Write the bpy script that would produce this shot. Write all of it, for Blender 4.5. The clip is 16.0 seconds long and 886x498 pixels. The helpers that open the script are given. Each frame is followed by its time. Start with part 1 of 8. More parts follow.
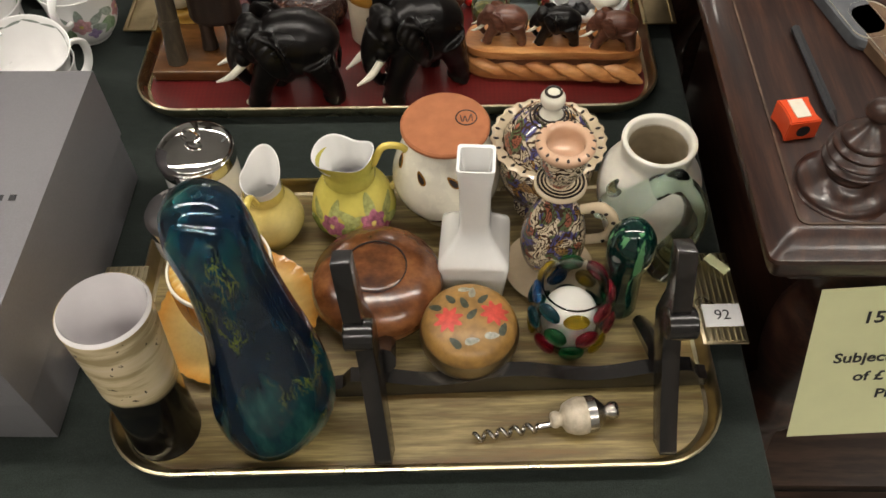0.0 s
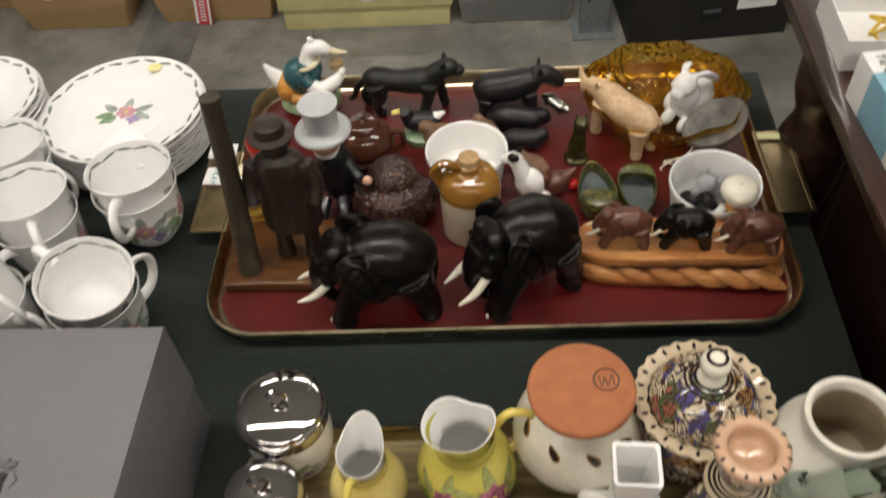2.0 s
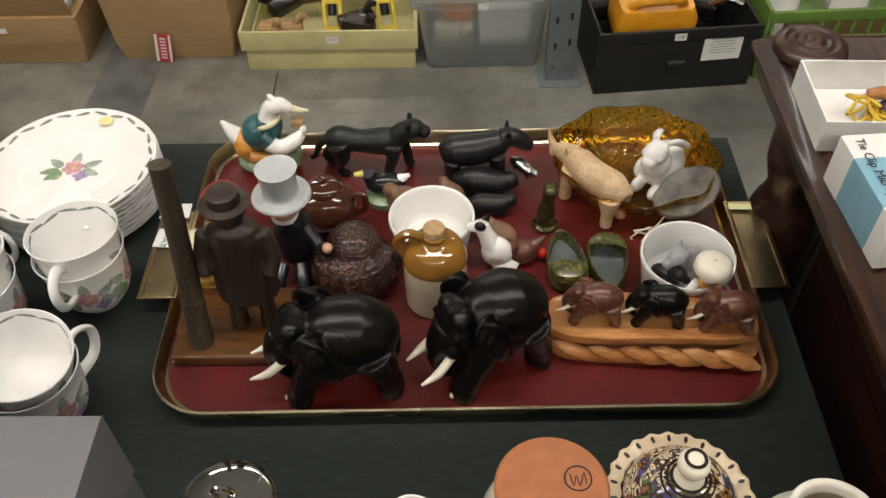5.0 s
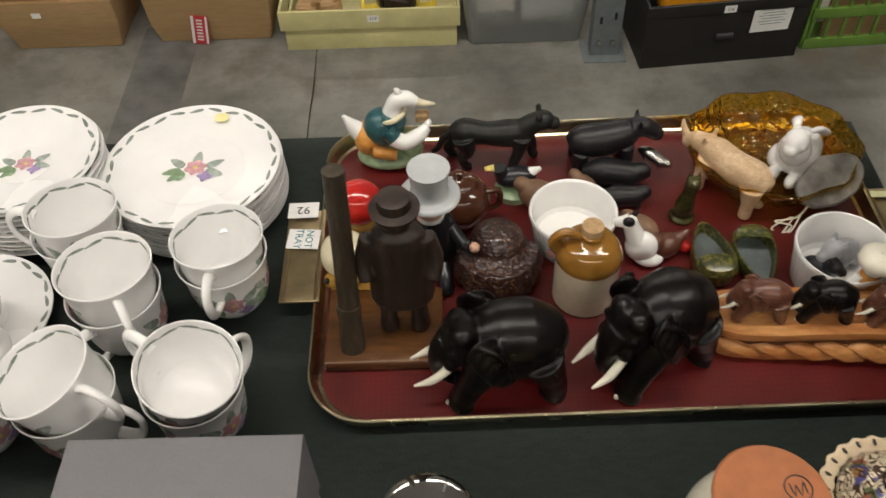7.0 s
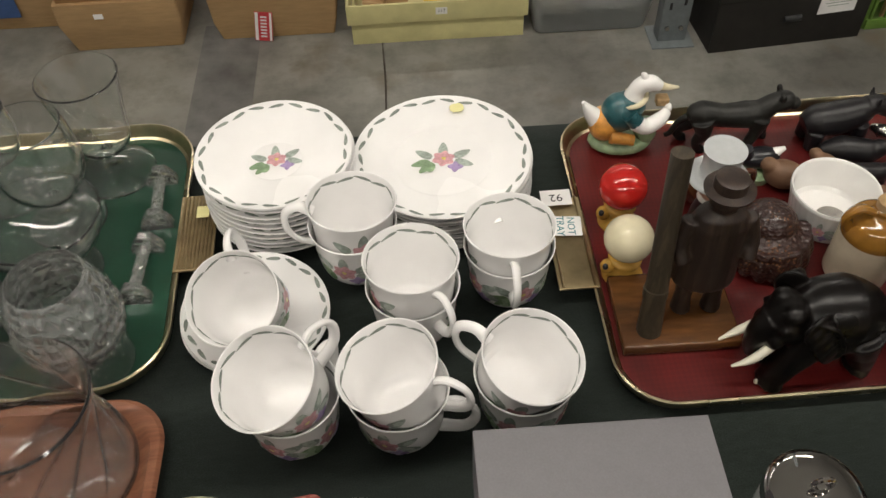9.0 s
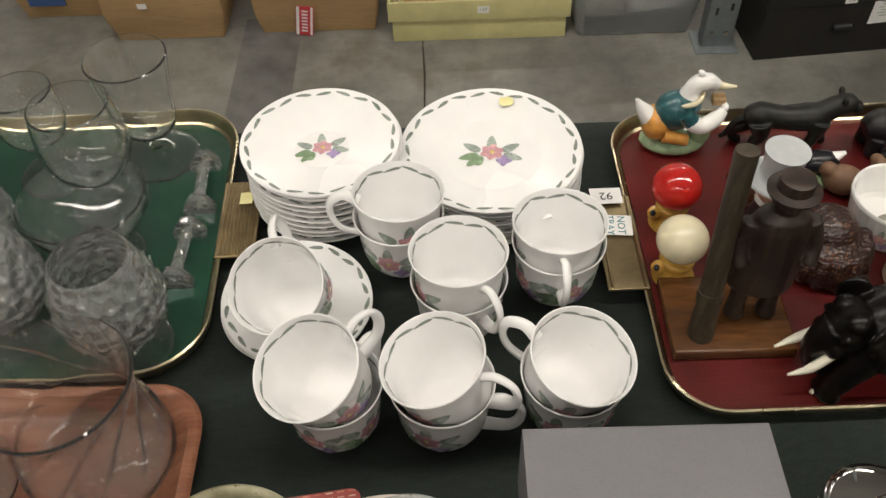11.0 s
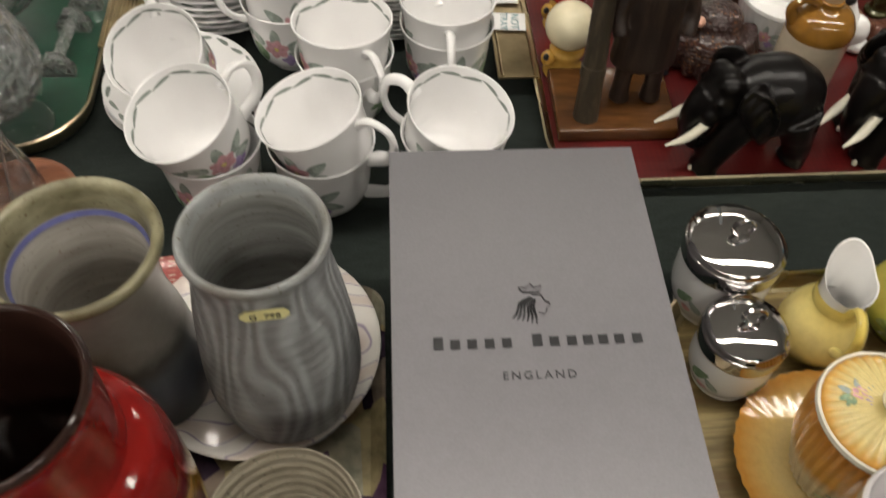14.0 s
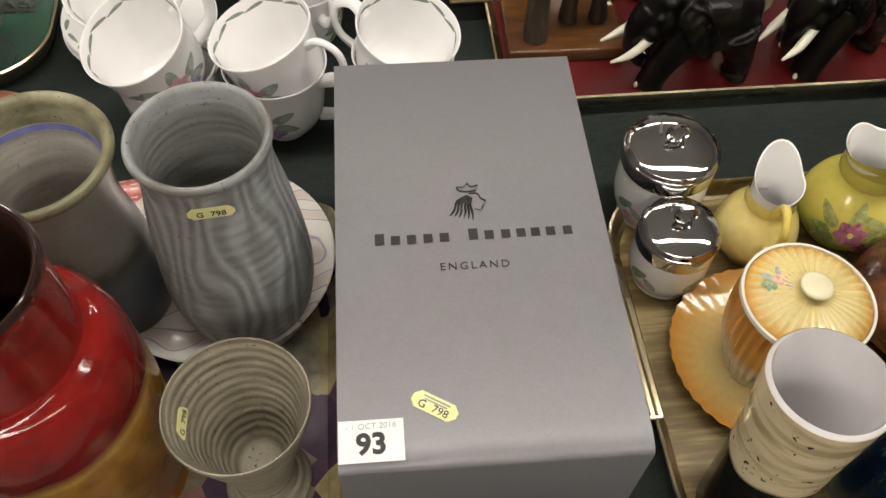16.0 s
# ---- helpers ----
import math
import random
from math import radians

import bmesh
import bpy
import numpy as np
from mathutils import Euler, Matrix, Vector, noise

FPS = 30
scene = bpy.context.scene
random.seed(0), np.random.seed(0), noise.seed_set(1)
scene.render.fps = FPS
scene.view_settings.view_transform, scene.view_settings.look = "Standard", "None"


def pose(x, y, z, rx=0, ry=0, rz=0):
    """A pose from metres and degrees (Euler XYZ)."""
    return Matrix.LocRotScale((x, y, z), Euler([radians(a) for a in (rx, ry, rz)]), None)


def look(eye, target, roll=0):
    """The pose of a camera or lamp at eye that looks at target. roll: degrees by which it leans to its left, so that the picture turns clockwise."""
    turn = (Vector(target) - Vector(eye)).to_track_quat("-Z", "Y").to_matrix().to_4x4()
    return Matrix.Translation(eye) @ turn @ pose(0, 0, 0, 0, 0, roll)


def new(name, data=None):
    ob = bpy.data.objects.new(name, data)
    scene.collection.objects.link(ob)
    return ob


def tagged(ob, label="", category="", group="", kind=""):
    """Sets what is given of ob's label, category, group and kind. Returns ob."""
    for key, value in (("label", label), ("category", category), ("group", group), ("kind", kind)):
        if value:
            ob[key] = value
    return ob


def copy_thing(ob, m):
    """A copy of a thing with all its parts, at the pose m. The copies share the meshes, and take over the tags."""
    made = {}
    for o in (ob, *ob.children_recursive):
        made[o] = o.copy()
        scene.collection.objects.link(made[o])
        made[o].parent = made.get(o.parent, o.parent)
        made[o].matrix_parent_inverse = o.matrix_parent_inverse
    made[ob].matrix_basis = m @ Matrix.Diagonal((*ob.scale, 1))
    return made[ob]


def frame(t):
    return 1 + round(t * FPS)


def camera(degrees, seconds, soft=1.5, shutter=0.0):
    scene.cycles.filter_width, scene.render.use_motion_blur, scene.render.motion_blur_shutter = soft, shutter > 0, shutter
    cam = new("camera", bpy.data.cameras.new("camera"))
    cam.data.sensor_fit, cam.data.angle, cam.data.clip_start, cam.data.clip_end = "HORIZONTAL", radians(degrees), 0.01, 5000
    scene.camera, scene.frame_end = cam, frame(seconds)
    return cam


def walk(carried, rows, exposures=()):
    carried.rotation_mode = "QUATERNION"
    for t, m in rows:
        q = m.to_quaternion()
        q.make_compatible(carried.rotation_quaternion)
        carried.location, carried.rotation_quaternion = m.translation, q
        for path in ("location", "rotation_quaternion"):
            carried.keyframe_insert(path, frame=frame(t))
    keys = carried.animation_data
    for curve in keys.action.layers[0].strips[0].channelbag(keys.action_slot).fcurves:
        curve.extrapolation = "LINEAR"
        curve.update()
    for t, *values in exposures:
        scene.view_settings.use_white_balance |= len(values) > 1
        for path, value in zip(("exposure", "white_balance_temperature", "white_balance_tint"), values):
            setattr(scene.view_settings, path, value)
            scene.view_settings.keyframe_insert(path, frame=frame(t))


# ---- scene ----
cam = camera(55.2, 16.0, shutter=0.6)
PATH = [
    (0, (0.44, -0.31, 1.349), (0.393, 0.886, -0.253), -1.7),
    (0.5, (0.438, -0.287, 1.348), (0.358, 0.877, -0.276), -2.9),
    (1, (0.413, -0.233, 1.345), (0.234, 0.939, -0.265), -6.0),
    (1.5, (0.38, -0.174, 1.35), (0.186, 1.048, -0.221), -6.9),
    (2, (0.371, -0.12, 1.361), (0.243, 1.175, -0.158), -5.5),
    (2.5, (0.359, -0.089, 1.359), (0.266, 1.247, -0.127), -2.8),
    (3, (0.365, -0.075, 1.361), (0.301, 1.275, -0.113), -2.7),
    (3.5, (0.369, -0.073, 1.359), (0.329, 1.283, -0.11), -1.8),
    (6, (0.365, -0.069, 1.358), (0.327, 1.283, -0.115), -1.6),
    (6.5, (0.325, -0.064, 1.36), (0.281, 1.28, -0.12), -1.7),
    (7, (0.234, -0.041, 1.364), (0.206, 1.262, -0.153), -2.6),
    (7.5, (0.226, -0.014, 1.361), (0.236, 1.282, -0.163), -0.6),
    (8, (0.154, -0.011, 1.354), (0.07, 1.282, -0.169), -3.4),
    (8.5, (0.038, -0.031, 1.365), (0.013, 1.263, -0.16), -4.5),
    (9, (-0.037, -0.036, 1.367), (0.001, 1.254, -0.161), -2.4),
    (9.5, (-0.031, -0.035, 1.357), (-0.048, 1.257, -0.17), -0.9),
    (9.7, (-0.032, -0.036, 1.351), (-0.117, 1.246, -0.181), -2.0),
    (12, (-0.066, -0.027, 1.348), (-0.035, 1.279, -0.166), -2.2),
    (12.5, (-0.055, -0.051, 1.338), (-0.016, 1.233, -0.195), -1.3),
    (13, (-0.046, -0.085, 1.322), (0.01, 1.163, -0.239), -0.1),
    (13.5, (-0.025, -0.122, 1.295), (0.041, 1.096, -0.29), 0.9),
    (14, (-0.009, -0.14, 1.262), (0.088, 1.06, -0.334), 2.2),
    (14.5, (0.007, -0.164, 1.25), (0.11, 0.992, -0.378), 2.5),
    (15, (0.015, -0.18, 1.25), (0.114, 0.933, -0.408), 2.2),
    (15.5, (0.017, -0.185, 1.265), (0.119, 0.942, -0.384), 1.5),
    (16, (0.016, -0.183, 1.264), (0.132, 0.938, -0.389), 1.7),
]
STOPS = [(0, -0.12), (2.5, -0.31), (3.5, -0.28), (6.5, -0.25), (7.1, -0.37), (7.5, -0.38), (8.5, -0.46), (9.2, -0.40), (12.5, -0.35), (13.5, -0.36), (14, -0.33), (14.5, -0.15), (16, -0.12)]
walk(cam, [(t, look(eye, target, roll)) for t, eye, target, roll in PATH], STOPS)

# ---- light ----
world = bpy.data.worlds.new("hall_air")
world.use_nodes = True
world.node_tree.nodes["Background"].inputs[0].default_value = (0.93, 0.97, 1.0, 1)
world.node_tree.nodes["Background"].inputs[1].default_value = 0.24
scene.world = world


# ---- materials ----
def nodes_of(name, rough=0.5, metal=0.0, coat=0.0, trans=0.0, ior=1.45):
    m = bpy.data.materials.new(name)
    m.use_nodes = True
    b = m.node_tree.nodes["Principled BSDF"]
    b.inputs["Roughness"].default_value = rough
    b.inputs["Metallic"].default_value = metal
    b.inputs["Coat Weight"].default_value = coat
    b.inputs["Coat Roughness"].default_value = 0.08
    b.inputs["Transmission Weight"].default_value = trans
    b.inputs["IOR"].default_value = ior
    return m, m.node_tree.nodes, m.node_tree.links, b


def noise_at(n, l, scale, detail=4, stretch=(1, 1, 1), coord="Object", rough=0.55):
    tc = n.new("ShaderNodeTexCoord")
    mp = n.new("ShaderNodeMapping")
    mp.inputs["Scale"].default_value = stretch
    nz = n.new("ShaderNodeTexNoise")
    nz.inputs["Scale"].default_value = scale
    nz.inputs["Detail"].default_value = detail
    nz.inputs["Roughness"].default_value = rough
    l.new(tc.outputs[coord], mp.inputs[0])
    l.new(mp.outputs[0], nz.inputs[0])
    return nz


def ramp(n, l, fac, stops):
    r = n.new("ShaderNodeValToRGB")
    while len(r.color_ramp.elements) < len(stops):
        r.color_ramp.elements.new(0.5)
    for e, (p, c) in zip(r.color_ramp.elements, stops):
        e.position, e.color = p, (*c, 1)
    l.new(fac, r.inputs[0])
    return r


def mixed(n, l, fac, a, b, how="MIX"):
    x = n.new("ShaderNodeMix")
    x.data_type, x.blend_type = "RGBA", how
    for sock, v in ((0, fac), (6, a), (7, b)):
        if isinstance(v, (int, float)):
            x.inputs[sock].default_value = v
        elif isinstance(v, tuple):
            x.inputs[sock].default_value = (*v, 1)
        else:
            l.new(v, x.inputs[sock])
    return x.outputs[2]


def bumped(n, l, b, height, strength=0.2, dist=0.001):
    k = n.new("ShaderNodeBump")
    k.inputs["Strength"].default_value = strength
    k.inputs["Distance"].default_value = dist
    l.new(height, k.inputs["Height"])
    l.new(k.outputs[0], b.inputs["Normal"])


def plain(name, c, rough=0.5, metal=0.0, var=0.15, scale=40, bump=0.0, coat=0.0, stretch=(1, 1, 1), c2=None):
    """One surface: a colour with fine and coarse variation and a fine relief."""
    m, n, l, b = nodes_of(name, rough, metal, coat)
    fine = noise_at(n, l, scale, 6, stretch)
    coarse = noise_at(n, l, scale * 0.17, 3, stretch)
    dark = c2 or tuple(v * (1 - var) for v in c)
    light = tuple(min(1, v * (1 + var * 0.6)) for v in c)
    r1 = ramp(n, l, fine.outputs[0], ((0.3, dark), (0.7, light)))
    r2 = ramp(n, l, coarse.outputs[0], ((0.3, (1 - var,) * 3), (0.7, (1, 1, 1))))
    l.new(mixed(n, l, 1.0, r1.outputs[0], r2.outputs[0], "MULTIPLY"), b.inputs["Base Color"])
    rr = ramp(n, l, coarse.outputs[0], ((0.2, (max(0, rough - 0.06),) * 3), (0.8, (min(1, rough + 0.08),) * 3)))
    l.new(rr.outputs[0], b.inputs["Roughness"])
    if bump:
        bumped(n, l, b, fine.outputs[0], bump)
    return m


def wood(name, c1, c2, rough=0.4, scale=12, stretch=(1, 12, 12), coat=0.0, bump=0.08, dark=None):
    m, n, l, b = nodes_of(name, rough, 0, coat)
    g = noise_at(n, l, scale, 8, stretch, rough=0.65)
    f = noise_at(n, l, scale * 6, 4, stretch)
    r = ramp(n, l, g.outputs[0], ((0.32, dark or c1), (0.46, c1), (0.62, c2)))
    r2 = ramp(n, l, f.outputs[0], ((0.35, (0.72,) * 3), (0.6, (1, 1, 1))))
    l.new(mixed(n, l, 0.7, r.outputs[0], r2.outputs[0], "MULTIPLY"), b.inputs["Base Color"])
    bumped(n, l, b, f.outputs[0], bump)
    return m


def glass(name, c, rough=0.02, ior=1.48):
    m, n, l, b = nodes_of(name, rough, 0, 0, 1.0, ior)
    b.inputs["Base Color"].default_value = (*c, 1)
    nz = noise_at(n, l, 18, 2)
    bumped(n, l, b, nz.outputs[0], 0.05)
    return m


def gradient_glaze(name, stops, axis=2, z0=0.0, z1=0.1, rough=0.12, noise_amt=0.15, scale=25, coat=0.3):
    """Glaze whose colour runs along one axis of the thing, blurred by noise."""
    m, n, l, b = nodes_of(name, rough, 0, coat)
    tc = n.new("ShaderNodeTexCoord")
    sp = n.new("ShaderNodeSeparateXYZ")
    l.new(tc.outputs["Object"], sp.inputs[0])
    mr = n.new("ShaderNodeMapRange")
    mr.inputs[1].default_value, mr.inputs[2].default_value = z0, z1
    l.new(sp.outputs[axis], mr.inputs[0])
    nz = noise_at(n, l, scale, 5)
    ad = n.new("ShaderNodeMath")
    ad.operation = "MULTIPLY_ADD"
    l.new(nz.outputs[0], ad.inputs[0])
    ad.inputs[1].default_value = noise_amt
    sb = n.new("ShaderNodeMath")
    sb.operation = "SUBTRACT"
    l.new(mr.outputs[0], sb.inputs[0])
    sb.inputs[1].default_value = noise_amt * 0.5
    l.new(sb.outputs[0], ad.inputs[2])
    r = ramp(n, l, ad.outputs[0], stops)
    f = noise_at(n, l, scale * 8, 3)
    r2 = ramp(n, l, f.outputs[0], ((0.3, (0.85,) * 3), (0.6, (1, 1, 1))))
    l.new(mixed(n, l, 0.6, r.outputs[0], r2.outputs[0], "MULTIPLY"), b.inputs["Base Color"])
    bumped(n, l, b, nz.outputs[0], 0.06)
    return m


def cloth_material():
    m, n, l, b = nodes_of("green_baize", 0.95)
    fine = noise_at(n, l, 900, 3)
    mid = noise_at(n, l, 60, 4, (1, 3, 1))
    r = ramp(n, l, fine.outputs[0], ((0.3, (0.006, 0.0095, 0.008)), (0.72, (0.020, 0.029, 0.024))))
    r2 = ramp(n, l, mid.outputs[0], ((0.3, (0.7,) * 3), (0.7, (1.1,) * 3)))
    l.new(mixed(n, l, 1.0, r.outputs[0], r2.outputs[0], "MULTIPLY"), b.inputs["Base Color"])
    b.inputs["Sheen Weight"].default_value = 0.05
    bumped(n, l, b, fine.outputs[0], 0.5, 0.0006)
    return m


def concrete_material():
    m, n, l, b = nodes_of("concrete", 0.55)
    big = noise_at(n, l, 2.2, 6)
    mid = noise_at(n, l, 14, 8, rough=0.7)
    fine = noise_at(n, l, 160, 3)
    r = ramp(n, l, big.outputs[0], ((0.35, (0.140, 0.134, 0.118)), (0.52, (0.225, 0.218, 0.194)), (0.68, (0.30, 0.29, 0.258))))
    r2 = ramp(n, l, mid.outputs[0], ((0.3, (0.58,) * 3), (0.56, (1, 1, 1))))
    c = mixed(n, l, 0.75, r.outputs[0], r2.outputs[0], "MULTIPLY")
    stain = noise_at(n, l, 5.5, 5)
    rs = ramp(n, l, stain.outputs[0], ((0.55, (0, 0, 0)), (0.70, (0.9, 0.9, 0.9))))
    c = mixed(n, l, rs.outputs[0], c, (0.14, 0.115, 0.085))
    l.new(c, b.inputs["Base Color"])
    bumped(n, l, b, fine.outputs[0], 0.15)
    return m


def lattice_red():
    m, n, l, b = nodes_of("red_lattice_print", 0.35, 0, 0.2)
    tc = n.new("ShaderNodeTexCoord")
    mp = n.new("ShaderNodeMapping")
    mp.inputs["Rotation"].default_value = (0, 0, radians(45))
    mp.inputs["Scale"].default_value = (300, 300, 1)
    ck = n.new("ShaderNodeTexChecker")
    ck.inputs["Scale"].default_value = 1
    l.new(tc.outputs["Object"], mp.inputs[0])
    l.new(mp.outputs[0], ck.inputs[0])
    ck.inputs[1].default_value = (0.104, 0.008, 0.008, 1)
    ck.inputs[2].default_value = (0.120, 0.010, 0.009, 1)
    nz = noise_at(n, l, 20, 4)
    r = ramp(n, l, nz.outputs[0], ((0.3, (0.6,) * 3), (0.65, (1, 1, 1))))
    l.new(mixed(n, l, 1.0, ck.outputs[0], r.outputs[0], "MULTIPLY"), b.inputs["Base Color"])
    return m


BAIZE = cloth_material()
CONCRETE = concrete_material()
REDPRINT = lattice_red()
CHINA = plain("bone_china", (0.875, 0.866, 0.86), 0.24, var=0.03, scale=30, coat=0.15)
CREAM = plain("cream_glaze", (0.78, 0.74, 0.62), 0.15, var=0.05, scale=30, coat=0.4)
GARLAND = plain("grey_green_print", (0.27, 0.31, 0.275), 0.25, var=0.25, scale=300)
PINK = plain("pink_print", (0.76, 0.42, 0.45), 0.25, var=0.3, scale=400)
PURPLE = plain("purple_print", (0.40, 0.30, 0.54), 0.25, var=0.3, scale=400)
LEAF = plain("green_print", (0.29, 0.41, 0.25), 0.25, var=0.3, scale=400)
GREYLEAF = plain("grey_leaf_print", (0.40, 0.46, 0.41), 0.25, var=0.3, scale=400)
YELLOWP = plain("yellow_print", (0.80, 0.66, 0.18), 0.3, var=0.3, scale=400)
BRASS = plain("worn_brass", (0.66, 0.57, 0.38), 0.28, 1.0, var=0.18, scale=60, bump=0.03)
BRASSDARK = plain("tarnished_brass", (0.42, 0.33, 0.19), 0.35, 1.0, var=0.3, scale=40, bump=0.05)
OAKPRINT = wood("oak_print", (0.155, 0.110, 0.042), (0.34, 0.262, 0.110), 0.38, 6, (1.2, 16, 1), 0.2, 0.05, (0.16, 0.09, 0.03))
CHROME = plain("chrome", (0.62, 0.60, 0.59), 0.05, 1.0, var=0.03, scale=40)
STEEL = plain("steel", (0.55, 0.53, 0.50), 0.25, 1.0, var=0.2, scale=80, bump=0.04)
SILVERCARD = plain("silver_grey_card", (0.225, 0.217, 0.233), 0.46, 0.32, var=0.06, scale=700, bump=0.02)
CARDBOARD = plain("brown_cardboard", (0.42, 0.27, 0.13), 0.85, var=0.12, scale=25, bump=0.05, stretch=(1, 1, 6))
PAPER = plain("white_paper", (0.80, 0.79, 0.78), 0.7, var=0.05, scale=60)
YELLOWPAPER = plain("yellow_paper", (0.78, 0.74, 0.36), 0.7, var=0.06, scale=60)
PALEYELLOW = plain("pale_yellow_paper", (0.72, 0.72, 0.42), 0.75, var=0.04, scale=30)
INK = plain("black_ink", (0.02, 0.02, 0.022), 0.5, var=0.2, scale=300)
INKGREEN = plain("green_blue_ink", (0.03, 0.22, 0.25), 0.6, var=0.2, scale=300)
INKRED = plain("red_print", (0.62, 0.05, 0.06), 0.5, var=0.2, scale=200)
MAHOGANY = wood("dark_mahogany", (0.026, 0.011, 0.008), (0.056, 0.023, 0.014), 0.36, 9, (14, 1, 14), 0.2, 0.05, (0.014, 0.006, 0.005))
WALL = plain("painted_block", (0.60, 0.60, 0.58), 0.8, var=0.1, scale=6, bump=0.1)


# ---- mesh helpers ----
def part(name, bm, material, parent=None, label="", at=None, smooth=35):
    """Links a bmesh as one mesh object under a thing or a part."""
    me = bpy.data.meshes.new(name)
    bmesh.ops.recalc_face_normals(bm, faces=bm.faces)
    bm.to_mesh(me)
    bm.free()
    for m in material if isinstance(material, (list, tuple)) else [material]:
        me.materials.append(m)
    if smooth:
        for p in me.polygons:
            p.use_smooth = True
        me.set_sharp_from_angle(angle=radians(smooth))
    ob = new(name, me)
    if parent:
        ob.parent = parent
    if at is not None:
        ob.matrix_basis = at
    if label:
        ob["label"] = label
    return ob


def thing(name, label, category, at, group="", kind=""):
    ob = new(name)
    ob.empty_display_size = 0.02
    ob.matrix_basis = at
    return tagged(ob, label, category, group, kind)


def lathe(profile, seg=40, bm=None, wobble=None):
    bm = bm or bmesh.new()
    rings = []
    for r, z in profile:
        if r < 1e-6:
            rings.append([bm.verts.new((0, 0, z))])
        else:
            ring = []
            for i in range(seg):
                a = 2 * math.pi * i / seg
                k = wobble(a, z) if wobble else 1.0
                ring.append(bm.verts.new((r * k * math.cos(a), r * k * math.sin(a), z)))
            rings.append(ring)
    for a, b in zip(rings, rings[1:]):
        if len(a) == 1 and len(b) == 1:
            continue
        for i in range(seg):
            j = (i + 1) % seg
            if len(a) == 1:
                bm.faces.new((a[0], b[j], b[i]))
            elif len(b) == 1:
                bm.faces.new((a[i], a[j], b[0]))
            else:
                bm.faces.new((a[i], a[j], b[j], b[i]))
    return bm


def smooth_profile(pts, steps=5):
    """Catmull-Rom through profile points."""
    out = []
    p = [Vector((*q, 0)) for q in pts]
    p = [p[0]] + p + [p[-1]]
    for i in range(1, len(p) - 2):
        for k in range(steps):
            t = k / steps
            a, b, c, d = p[i - 1], p[i], p[i + 1], p[i + 2]
            v = 0.5 * ((2 * b) + (c - a) * t + (2 * a - 5 * b + 4 * c - d) * t * t + (3 * b - a - 3 * c + d) * t ** 3)
            out.append((max(v.x, 0), v.y))
    out.append((pts[-1][0], pts[-1][1]))
    return out


def tube(points, radii, seg=12, bm=None, smooth=4, flat=1.0):
    """A tube along points, capped; flat squeezes its section sideways."""
    bm = bm or bmesh.new()
    pts = [Vector(p) for p in points]
    if not isinstance(radii, (list, tuple)):
        radii = [radii] * len(pts)
    if smooth > 1 and len(pts) > 2:
        q, rr = [], []
        ext = [2 * pts[0] - pts[1]] + pts + [2 * pts[-1] - pts[-2]]
        for i in range(1, len(ext) - 2):
            for k in range(smooth):
                t = k / smooth
                a, b, c, d = ext[i - 1], ext[i], ext[i + 1], ext[i + 2]
                q.append(0.5 * ((2 * b) + (c - a) * t + (2 * a - 5 * b + 4 * c - d) * t * t + (3 * b - a - 3 * c + d) * t ** 3))
                rr.append(radii[i - 1] * (1 - t) + radii[i] * t)
        q.append(pts[-1])
        rr.append(radii[-1])
        pts, radii = q, rr
    rings = []
    side = None
    for i, p in enumerate(pts):
        d = (pts[min(i + 1, len(pts) - 1)] - pts[max(i - 1, 0)]).normalized()
        if side is None:
            side = d.orthogonal().normalized()
        side = (side - d * side.dot(d)).normalized()
        up = d.cross(side)
        rings.append([bm.verts.new(p + radii[i] * (side * math.cos(2 * math.pi * k / seg) + up * flat * math.sin(2 * math.pi * k / seg))) for k in range(seg)])
    for a, b in zip(rings, rings[1:]):
        for k in range(seg):
            bm.faces.new((a[k], a[(k + 1) % seg], b[(k + 1) % seg], b[k]))
    bm.faces.new(list(reversed(rings[0])))
    bm.faces.new(rings[-1])
    return bm


def slab(size, at=(0, 0, 0), bevel=0.0, bm=None, turn=0.0, tilt=None):
    """A box with its base centre at the given place, edges bevelled."""
    bm = bm or bmesh.new()
    m = Matrix.Translation((at[0], at[1], at[2] + size[2] / 2)) @ Matrix.Rotation(turn, 4, "Z")
    if tilt:
        m = m @ tilt
    got = bmesh.ops.create_cube(bm, size=1, matrix=m @ Matrix.Diagonal((*size, 1)))
    if bevel:
        edges = list({e for v in got["verts"] for e in v.link_edges})
        bmesh.ops.bevel(bm, geom=edges, offset=bevel, segments=2, affect="EDGES", profile=0.6)
    return bm


def ball(c, r, bm=None, m=None, seg=16):
    """An ellipsoid; r a number or three."""
    bm = bm or bmesh.new()
    r = r if isinstance(r, (list, tuple)) else (r, r, r)
    mat = Matrix.Translation(c) @ (m or Matrix()) @ Matrix.Diagonal((*r, 1))
    bmesh.ops.create_uvsphere(bm, u_segments=seg, v_segments=seg // 2 + 2, radius=1, matrix=mat)
    return bm


def rrect(hx, hy, r, n=7):
    out = []
    for cx, cy, a0 in ((hx - r, hy - r, 0), (-hx + r, hy - r, 90), (-hx + r, -hy + r, 180), (hx - r, -hy + r, 270)):
        for k in range(n + 1):
            a = radians(a0 + 90 * k / n)
            out.append((cx + r * math.cos(a), cy + r * math.sin(a)))
    return out


